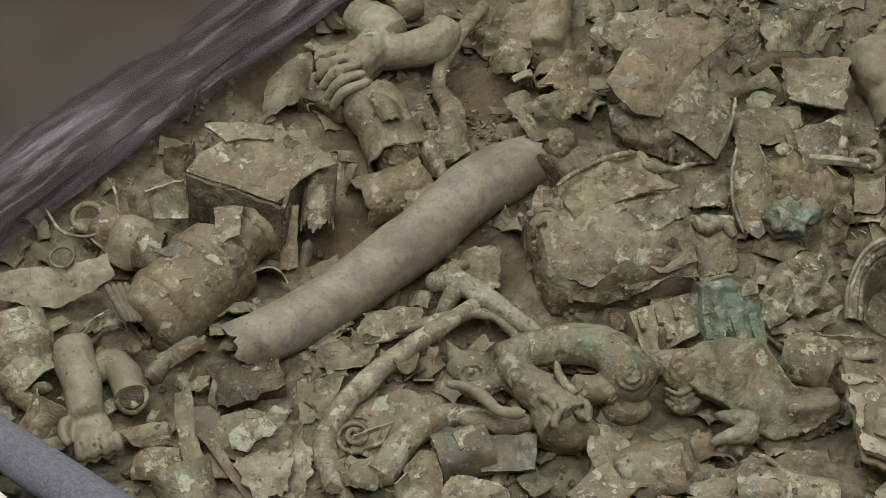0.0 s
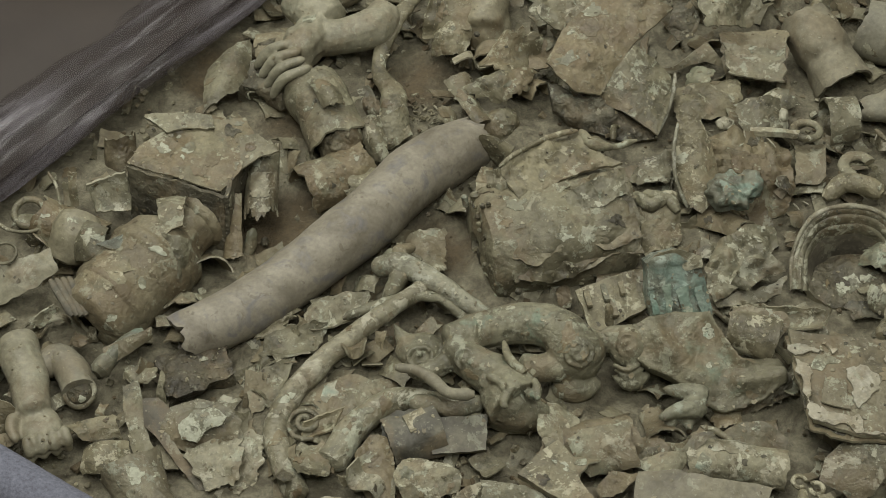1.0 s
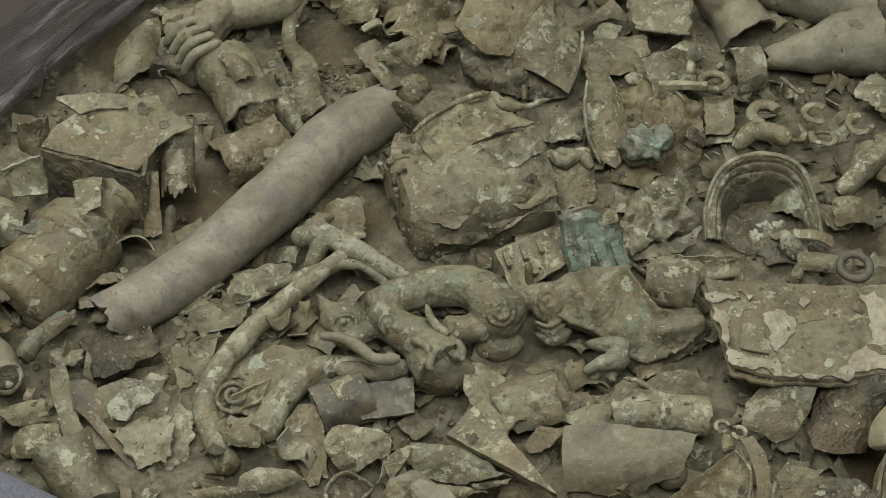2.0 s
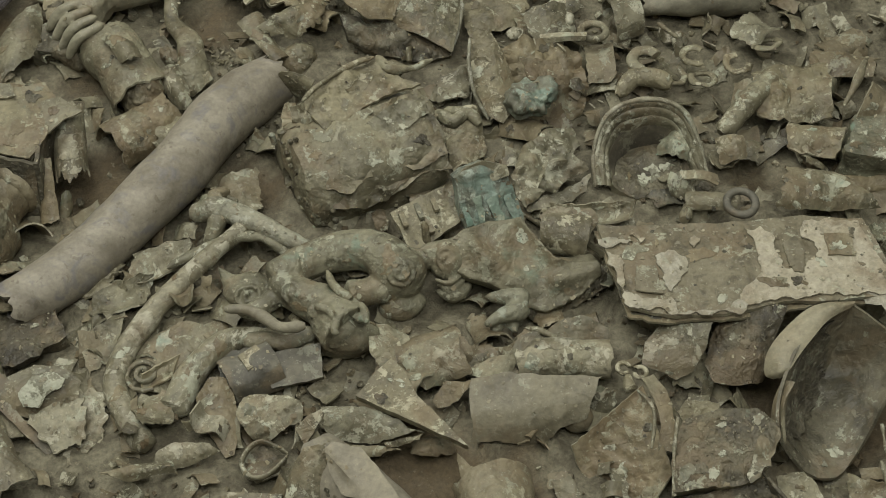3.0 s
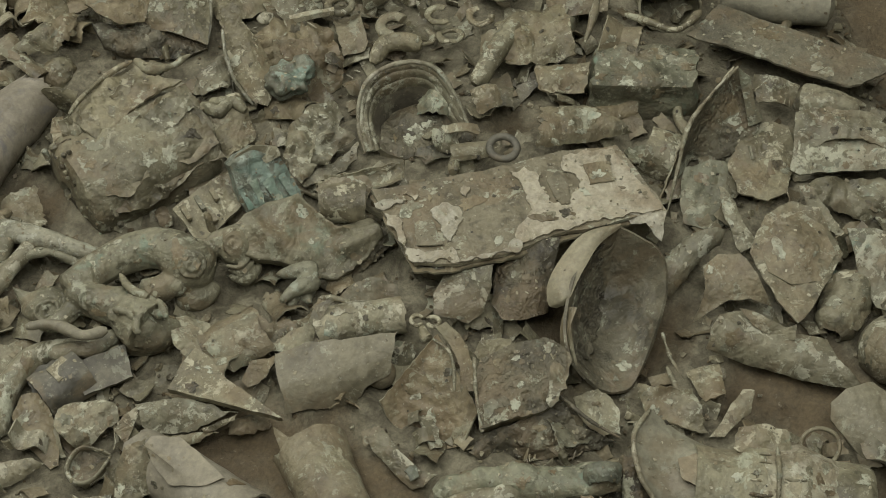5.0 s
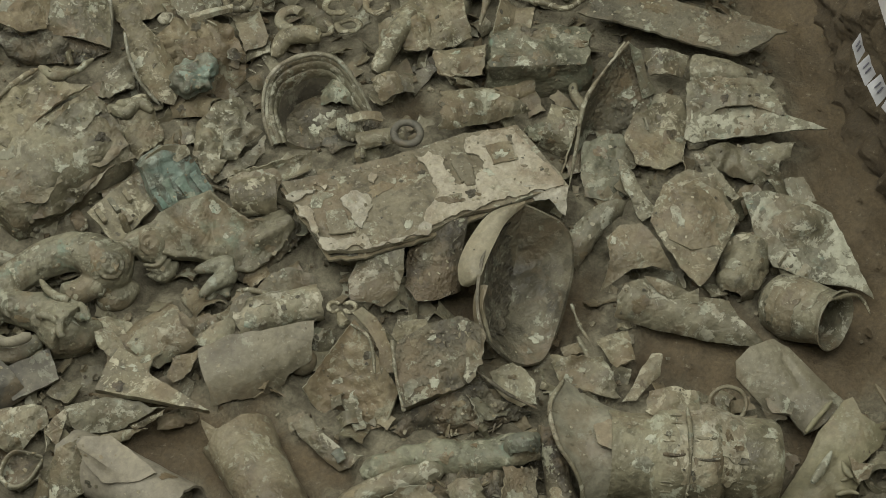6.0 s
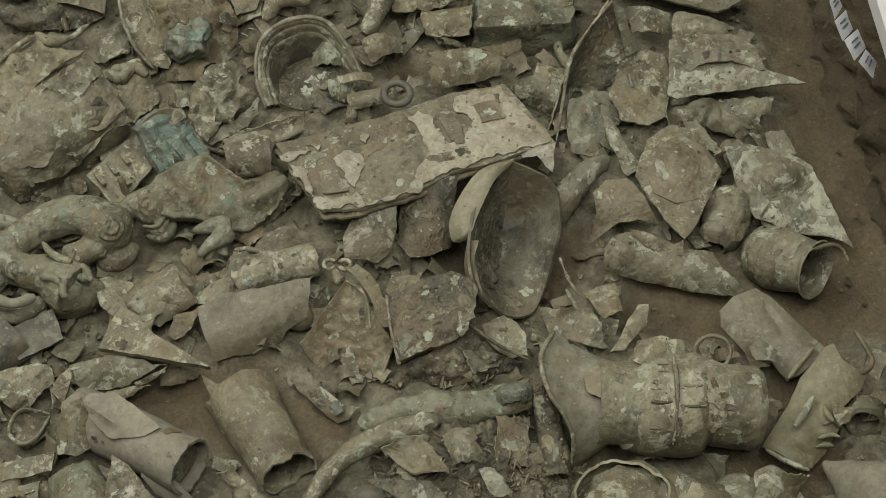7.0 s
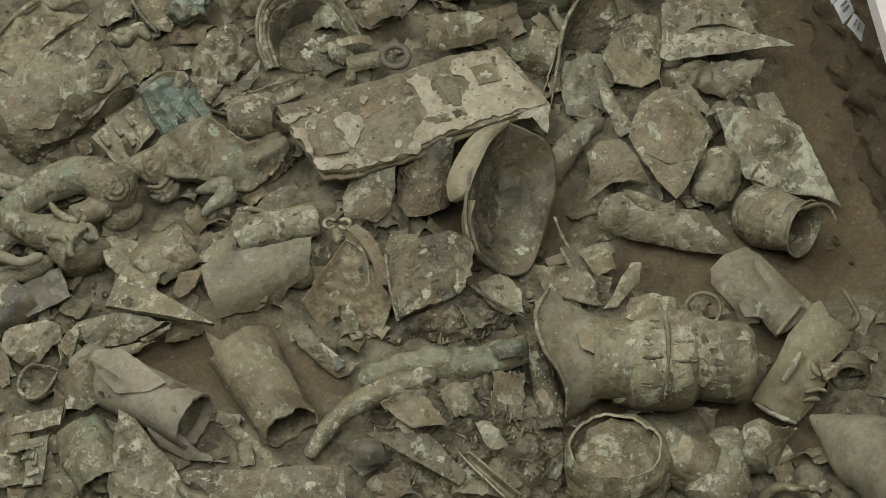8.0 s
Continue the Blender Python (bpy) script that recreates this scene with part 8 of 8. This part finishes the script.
scrap("flat slate-grey bronze slab", SLATE, (0.582, 1.347, 0.100), (0.639, 1.323, 0.100), (0.626, 1.271, 0.090), (0.567, 1.291, 0.090), crumple=0.001, jag=0.04, seed=5183)
scrap("brown bronze sheet sunk in the mound", BROWN, (0.678, 1.405, 0.100), (0.774, 1.385, 0.115), (0.788, 1.266, 0.115), (0.712, 1.308, 0.100), crumple=0.006, jag=0.06, seed=5184)
pipe("broken bronze wall piece against the mound", DARK, (1.064, 1.376, 0.140), (0.995, 1.186, 0.060), [(0, 0.02), (1, 0.03)], arc=160, seed=518)
# ---- right: small things ----
scrap("half disc with radial ridges", PALE, (1.291, 1.574, 0.050), (1.370, 1.557, 0.060), (1.349, 1.486, 0.040), (1.304, 1.488, 0.030), arch=0.015, seed=530)
rod("thin pale root", PALE, [(1.284, 1.666, 0.070), (1.275, 1.597, 0.060), (1.285, 1.482, 0.040)], [0.0015, 0.003, 0.002], seed=531)
rod("thin bronze twig", PALE, [(1.257, 1.589, 0.060), (1.250, 1.521, 0.050), (1.217, 1.480, 0.040)], [0.004, 0.004, 0.003], seed=533)
scrap("crusted bronze sheet by the twigs", BRONZE, (1.170, 1.578, 0.060), (1.286, 1.514, 0.060), (1.272, 1.403, 0.030), (1.161, 1.503, 0.040), crumple=0.012, seed=534)
scrap("bronze slab under the dark box", GREEN, (0.794, 1.474, 0.050), (0.965, 1.454, 0.060), (1.037, 1.386, 0.050), (0.869, 1.411, 0.030), crumple=0.012, seed=536)
thing("bronze_pot", tube_geo((1.642, 1.544, 0.030), (1.748, 1.634, 0.050), [(0, 0.02), (0.15, 0.045), (0.3, 0.048), (0.34, 0.052), (0.5, 0.05), (0.55, 0.054), (0.75, 0.05), (1, 0.045)], seed=537), BRONZE, "rounded bronze pot end with fine ribs", "bronze pot", G)
scrap("bronze strip below the plank", PALE, (1.814, 2.242, 0.100), (1.909, 2.162, 0.100), (1.860, 2.124, 0.080), (1.789, 2.163, 0.080), arch=0.02, seed=542)
scrap("bronze sheet below the plank", PALE, (1.909, 2.162, 0.100), (2.021, 2.036, 0.100), (1.957, 2.025, 0.080), (1.869, 2.110, 0.070), crumple=0.01, seed=543)
rod("curved bronze wire", PALE, [(1.614, 2.531, 0.110), (1.659, 2.481, 0.110), (1.712, 2.433, 0.110), (1.786, 2.458, 0.120)], [0.008, 0.008, 0.008, 0.006], seed=544)
rod("slender bronze stem", PALE, [(1.581, 2.609, 0.120), (1.534, 2.544, 0.120), (1.492, 2.500, 0.090)], [0.010, 0.009, 0.006], seed=545)
scrap("ragged bronze crust", BRONZE, (1.329, 2.579, 0.090), (1.455, 2.536, 0.100), (1.423, 2.467, 0.080), (1.335, 2.504, 0.070), crumple=0.018, jag=0.15, seed=546)
scrap("flat bronze crust with cracks", PALE, (1.339, 2.482, 0.080), (1.482, 2.432, 0.090), (1.436, 2.361, 0.060), (1.322, 2.409, 0.060), crumple=0.012, seed=547)
scrap("brown bent leaf", CREAM, (1.171, 2.473, 0.080), (1.237, 2.455, 0.090), (1.228, 2.400, 0.070), (1.171, 2.404, 0.050), arch=0.02, seed=548)
scrap("bronze sheet with a soft fold", BRONZE, (1.274, 2.643, 0.070), (1.345, 2.614, 0.080), (1.304, 2.537, 0.060), (1.237, 2.556, 0.050), arch=0.02, seed=549)
scrap("flat bronze lip", PALE, (1.060, 2.384, 0.080), (1.146, 2.348, 0.090), (1.136, 2.323, 0.080), (1.062, 2.355, 0.080), crumple=0.003, seed=550)
scrap("crusted bronze strip before the arch", BRONZE, (1.052, 2.331, 0.080), (1.166, 2.292, 0.080), (1.164, 2.255, 0.070), (1.050, 2.293, 0.060), crumple=0.008, seed=551)
scrap("bronze fragment beside the arch", PALE, (0.741, 2.361, 0.090), (0.955, 2.323, 0.090), (0.927, 2.272, 0.080), (0.753, 2.307, 0.070), crumple=0.014, seed=552)
scrap("bent bronze corner sheet", PALE, (1.908, 1.747, 0.080), (1.950, 1.725, 0.090), (1.954, 1.659, 0.060), (1.894, 1.680, 0.050), crumple=0.004, seed=555)
for k, c in enumerate(((1.387, 0.887, 0.020), (1.400, 0.868, 0.020), (1.402, 0.848, 0.020))):
    thing("bronze_bead", ball_geo(c, 0.013, 0.012, 0.012, rough=0.002, seed=560 + k, n=10), PALE, "small round bronze bead on the soil", "bead", "beads by the statue hand")
pipe("crusted tube behind the drum", BROWN, (1.166, 1.047, 0.060), (1.260, 0.939, 0.050), [(0, 0.06), (1, 0.06)], seed=566)
rod("small bent bronze tab under the vase", PALE, [(1.161, 1.177, 0.100), (1.188, 1.152, 0.050)], [0.022, 0.012], name="bronze_tab", category="bronze fragment", seed=568)


# ---- shards that fill the gaps ----
def shard_kinds():
    rnd = random.Random(5)
    mats = [BRONZE, PALE, BROWN, PALE, CREAM, BRONZE, GREEN, DARK]
    kinds = []
    for k in range(24):
        mat = mats[k % len(mats)]
        s = rnd.uniform(0.06, 0.15)
        w = s * rnd.uniform(0.45, 0.9)
        at = Vector((rnd.uniform(-0.2, 1.6), rnd.uniform(1.6, 2.8), 0.02))
        if k % 8 == 5:
            g, nm, lab = limb_geo([at, at + Vector((s * 0.4, 0.015, 0.012)), at + Vector((s * 0.8, -0.01, 0.0)), at + Vector((s, -0.03, 0.01))], [s * 0.09, s * 0.07, s * 0.06, s * 0.10], rough=0.004, seed=k + 600), "bronze_rod_piece", "short corroded bronze rod piece among shards"
        elif k % 8 == 2:
            g, nm, lab = tube_geo(at, at + Vector((s, 0.005, 0)), [(0, w * 0.35), (0.6, w * 0.4), (1, w * 0.5)], arc=150 + 40 * (k % 3), jag=0.15, thick=0.004, seed=k + 600, nu=14, nv=18), "bronze_shard", "curled bronze tube shard lying in the heap"
        elif k % 8 == 4:
            line = [Vector((0.0, 0, 0)), Vector((s * 0.35, 0, 0.03)), Vector((s * 0.7, 0.01, 0.01)), Vector((s, 0, 0.035))]

            def ribbon(u, v, line=line, w=w, at=at, k=k):
                q = spline(line, 20)[round(u * 20)]
                return at + q + Vector((0.004 * nz(q, 30, k), (v - 0.5) * w * 0.5 * (1 + 0.4 * nz(q, 18, k)), 0.006 * nz(q, 22, k + 3)))
            g, nm, lab = grid(ribbon, 20, 6, 0.004), "bronze_ribbon", "wavy bronze ribbon lying in the heap"
        else:
            q = [at + Vector((x * s * rnd.uniform(0.6, 1.15), y * w * rnd.uniform(0.5, 1.15), rnd.uniform(0, 0.03))) for x, y in ((-0.5, -0.5), (0.5, -0.5), (0.5, 0.5), (-0.5, 0.5))]
            g, nm, lab = sheet_geo(*q, arch=rnd.uniform(-0.01, 0.035), cross=rnd.uniform(-0.015, 0.03), curl=rnd.choice((-0.04, 0, 0.04)), jag=0.12, crumple=0.007, thick=0.0035, seed=k + 600, step=0.008, wave=14, rounding=rnd.choice((0.2, 0.5, 0.8))), "bronze_shard", "torn bronze shard with ragged edges lying in the heap"
        kinds.append(thing(nm, g, mat, lab, "bronze shard", "loose shards in the heap"))
    return kinds


def scatter_shards():
    rnd = random.Random(11)
    kinds = shard_kinds()
    n = 0
    while n < 292:
        x, y = rnd.uniform(-1.3, 2.1), rnd.uniform(0.6, 4.0)
        if not in_pit(x, y):
            continue
        n += 1
        copy_thing(rnd.choice(kinds), pose(x, y, rnd.uniform(0.015, 0.055), rnd.gauss(0, 24), rnd.gauss(0, 24), rnd.uniform(0, 360)))


scatter_shards()


def crumbs(name, count, lo, hi, mat, seed, label, everywhere=False, top=0.02):
    """Countless small broken bits in one mesh."""
    rnd = random.Random(seed)
    verts, faces = [], []
    while count:
        x, y = rnd.uniform(-1.35, 2.3), rnd.uniform(0.5, 4.0)
        if not in_pit(x, y) and (not everywhere or rnd.random() < 0.8):
            continue
        count -= 1
        s, h = rnd.uniform(lo, hi) * rnd.choice((0.6, 0.8, 1, 1.3)), rnd.uniform(0.3, 0.6)
        m = pose(x, y, rnd.uniform(0.0, top), rnd.uniform(-35, 35), rnd.uniform(-35, 35), rnd.uniform(0, 360))
        k, n = len(verts), rnd.choice((4, 5, 6))
        ring = [(math.cos(2 * math.pi * i / n + rnd.uniform(-0.4, 0.4)) * s * rnd.uniform(0.6, 1.1), math.sin(2 * math.pi * i / n) * s * rnd.uniform(0.5, 1.0)) for i in range(n)]
        verts += [m @ Vector((a, b, 0)) for a, b in ring] + [m @ Vector((a * 0.8, b * 0.8, s * h + rnd.uniform(-0.2, 0.2) * s)) for a, b in ring]
        faces += [tuple(reversed(range(k, k + n))), tuple(range(k + n, k + 2 * n))] + [(k + i, k + (i + 1) % n, k + n + (i + 1) % n, k + n + i) for i in range(n)]
    thing(name, (verts, faces), mat, label, "crumbs", kind="stuff")


crumbs("bronze_crumbs", 2600, 0.006, 0.016, PALE, 21, "small pale bronze crumbs strewn over the soil")
crumbs("dark_crumbs", 1500, 0.004, 0.012, DARK, 22, "small dark crumbs of soil and crust", True)
crumbs("earth_clods", 2600, 0.004, 0.013, SOIL, 24, "small clods of brown soil", True)


def flakes(name, count, mat, seed, label):
    """Countless small bent flakes in one mesh."""
    rnd = random.Random(seed)
    verts, faces = [], []
    while count:
        x, y = rnd.uniform(-1.35, 2.2), rnd.uniform(0.5, 4.0)
        if not in_pit(x, y):
            continue
        count -= 1
        s, w = rnd.uniform(0.02, 0.05), rnd.uniform(0.012, 0.03)
        m = pose(x, y, rnd.uniform(0.01, 0.04), rnd.uniform(-40, 40), rnd.uniform(-40, 40), rnd.uniform(0, 360))
        bend, k = rnd.uniform(-0.012, 0.018), seed + count

        def fn(u, v):
            e = 1 - 0.35 * abs(noise.noise(Vector((u * 3, v * 3, k * 1.3)))) - 0.25 * abs(noise.noise(Vector((u * 7, v * 7, k * 0.7))))
            return m @ Vector(((u - 0.5) * 2 * s * e, (v - 0.5) * 2 * w * e, bend * 4 * u * (1 - u) + 0.004 * noise.noise(Vector((u * 4, v * 4, k)))))
        g = grid(fn, 5, 4, 0.003)
        o = len(verts)
        verts += g[0]
        faces += [tuple(i + o for i in q) for q in g[1]]
    thing(name, (verts, faces), mat, label, "flakes", kind="stuff")


flakes("pale_flakes", 700, PALE, 31, "small pale bent bronze flakes all through the heap")
flakes("brown_flakes", 600, BROWN, 32, "small brown bent bronze flakes all through the heap")
flakes("grey_flakes", 600, BRONZE, 33, "small grey bent bronze flakes all through the heap")


def slivers(name, count, centre, spread, top, mat, seed, label, lo=0.005, hi=0.018, wide=0.006):
    """Countless splinters stuck in a mound."""
    rnd = random.Random(seed)
    verts, faces = [], []
    for k in range(count):
        x, y = rnd.gauss(0, 0.5), rnd.gauss(0, 0.5)
        h = max(0.0, 1 - (x * x + y * y) * 0.8) ** 0.5
        p = Vector(centre) + Vector((x * spread, y * spread, top * h + rnd.uniform(-0.005, 0.012)))
        d = Vector((rnd.uniform(-1, 1), rnd.uniform(-1, 1), rnd.uniform(-0.3, 0.3))).normalized() * rnd.uniform(lo, hi)
        g = limb_geo([p - d, p + d], [0.0015, rnd.uniform(0.002, wide)], rough=0.001, sides=5, k=3, seed=k)
        o = len(verts)
        verts += g[0]
        faces += [tuple(i + o for i in q) for q in g[1]]
    thing(name, (verts, faces), mat, label, "splinters", kind="stuff")


slivers("pale_splinters", 170, (0.835, 1.270, -0.020), 0.27, 0.11, PALE, 71, "small pale splinters stuck in the dark soil mound")
slivers("dark_splinters", 150, (0.835, 1.270, -0.020), 0.27, 0.11, DARK, 72, "small dark splinters stuck in the dark soil mound")
slivers("jar_splinters", 16, (0.843, 2.796, 0.020), 0.13, 0.10, CREAM, 73, "thin pale splinters over the broken jar", 0.006, 0.014, 0.003)
slivers("seed_chips", 45, (0.090, 3.032, -0.005), 0.07, 0.012, PALE, 74, "small pale chips strewn on bare soil", 0.004, 0.009, 0.007)


# ---- corrosion crust that clings to the finds ----
BARE_OF_CRUST = ("tarpaulin", "plastic_film", "padded_rail", "white_board", "elephant_tusk", "core", "flake", "floor", "wall", "paper_tag", "writing_bar", "hall")
CLEAN = ("bronze_branch", "bronze_bar", "prong", "bronze_beast", "statue_fragment", "bronze_statue_hand", "rounded_casting", "bronze_horn", "bronze_figure", "bronze_bottle", "bronze_vase")


def clinging_crust(specs):
    """Thin irregular patches of crust laid on whatever surface they meet."""
    bpy.context.view_layer.update()
    points, polys, owners, plainer, ends = [], [], [], [], []
    for ob in bpy.data.objects:
        if ob.type != "MESH" or ob.name.split(".")[0] in ("floor", "tarpaulin", "earth_clods", "ground") or ob.name.startswith(("wall", "pale_fl", "brown_fl", "grey_fl", "dark_cr", "bronze_cr")):
            continue
        o = len(points)
        m = ob.matrix_world
        points += [m @ v.co for v in ob.data.vertices]
        polys += [tuple(i + o for i in f.vertices) for f in ob.data.polygons]
        owners.append(ob.name.split(".")[0])
        plainer.append(ob.data.materials[0] in (SMOOTH, SKIN, SLATE, GREY, TAN))
        ends.append(len(polys))
    tree = BVHTree.FromPolygons(points, polys)
    rnd = random.Random(77)
    out = []
    for name, mat, count, lo, hi, lift, label in specs:
        verts, faces = [], []
        tries = 0
        while count and tries < 60000:
            tries += 1
            x, y = rnd.uniform(-1.35, 2.2), rnd.uniform(0.5, 4.0)
            if not in_pit(x, y):
                continue
            way = Vector((rnd.uniform(-0.5, 0.5), rnd.uniform(-0.2, 1.1), -1)).normalized()
            start = Vector((x, y, 0.1)) - way * 1.2
            p, n, i, far = tree.ray_cast(start, way)
            if p is None:
                continue
            k = int(np.searchsorted(ends, i, side="right"))
            n = n if n.dot(way) < 0 else -n
            if owners[k] in BARE_OF_CRUST or n.dot(way) > -0.25 or (mat == CRUST_AND_SHADE and owners[k] in CLEAN) or (plainer[k] and rnd.random() < (0.9 if hi > 0.01 else 0.5)):
                continue
            r = lo + (hi - lo) * rnd.random() ** 2.2
            s1 = n.cross(Vector((0.3, 0.2, 1))).normalized()
            s2 = n.cross(s1)
            stretch, spin = rnd.uniform(0.45, 1.0), rnd.uniform(0, 6.28)
            sides = 7 if r < 0.008 else 18
            tag = rnd.uniform(0, 500)
            rings = (0.0, 1.0) if r < 0.008 else (0.0, 0.5, 1.0)
            pts, good = [p + n * lift], True
            for f in rings[1:]:
                for j in range(sides):
                    an = 2 * math.pi * j / sides
                    e = r * f * (0.85 + (f == 1.0) * (0.75 * noise.noise(Vector((math.cos(an) * 1.3, math.sin(an) * 1.3, tag))) + 0.35 * noise.noise(Vector((math.cos(an) * 4, math.sin(an) * 4, tag)))))
                    a, b = math.cos(an) * e, math.sin(an) * e * stretch
                    q = p + s1 * (a * math.cos(spin) - b * math.sin(spin)) + s2 * (a * math.sin(spin) + b * math.cos(spin))
                    if r >= 0.008:
                        q2, n2, i2, far2 = tree.ray_cast(q + n * 0.02, -n, 0.04)
                        if q2 is None or int(np.searchsorted(ends, i2, side="right")) != k:
                            good = False
                            break
                        q = q2
                    pts.append(q + n * (lift * (1.0 if f < 1 else 0.8)))
                if not good:
                    break
            if not good:
                continue
            count -= 1
            o = len(verts)
            low = [q - n * (lift + 0.002) for q in pts[-sides:]]
            verts += pts + low
            for j in range(sides):
                k2 = (j + 1) % sides
                faces.append((o, o + 1 + j, o + 1 + k2))
                last = o + 1
                if len(rings) == 3:
                    faces.append((o + 1 + j, o + 1 + sides + j, o + 1 + sides + k2, o + 1 + k2))
                    last = o + 1 + sides
                faces.append((last + j, last + sides + j, last + sides + k2, last + k2))
        out.append((name, verts, faces, mat, label))
    for name, verts, faces, mat, label in out:
        thing(name, (verts, faces), mat, label, "crust", kind="stuff")


clinging_crust((("pale_crust_flecks", CREAM, 2600, 0.002, 0.007, 0.0012, "tiny pale crust flecks on the bronzes"),
                ("dark_crust_flecks", CRUST_AND_SHADE, 450, 0.002, 0.008, 0.0015, "tiny black crust flecks on the bronzes"),
                ("earth_flecks", BROWN, 1500, 0.003, 0.0075, 0.0015, "tiny bits of brown earth on the bronzes"),
                ("mint_crust", MINT, 300, 0.008, 0.030, 0.0013, "patches of mint-white corrosion on the bronzes"),
                ("brown_crust", BROWN, 150, 0.010, 0.036, 0.0016, "patches of brown earthy crust on the bronzes"),
                ("black_crust", CRUST_AND_SHADE, 45, 0.009, 0.026, 0.0020, "patches of blackened crust on the bronzes")))
# ---- the hall that closes the place ----
def hall():
    for name, c, s in (("wall_north", (0, 9, 1.5), (18, 0.2, 10)), ("wall_south", (0, -9, 1.5), (18, 0.2, 10)), ("wall_east", (9, 0, 1.5), (0.2, 17.7, 10)), ("wall_west", (-9, 0, 1.5), (0.2, 17.7, 10))):
        g = block_geo((c[0], c[1], c[2] - s[2] / 2), s[0], s[1], s[2], rough=0, step=3)
        thing(name, g, HALL, "plain pale wall of the excavation hall", "wall", kind="structure")
    def fn(u, v):
        return Vector((-9 + 18 * u, -9 + 18 * v, 0.29))
    thing("ground", grid(fn, 60, 60, 0.1, holes=((0.325, 0.68, 0.44, 0.79),)), HALL, "plain pale floor of the excavation hall", "floor", kind="structure")
    thing("ceiling", block_geo((0, 0, 6.6), 18, 18, 0.2, rough=0, step=3), HALL, "plain pale ceiling of the excavation hall", "ceiling", kind="structure")


hall()
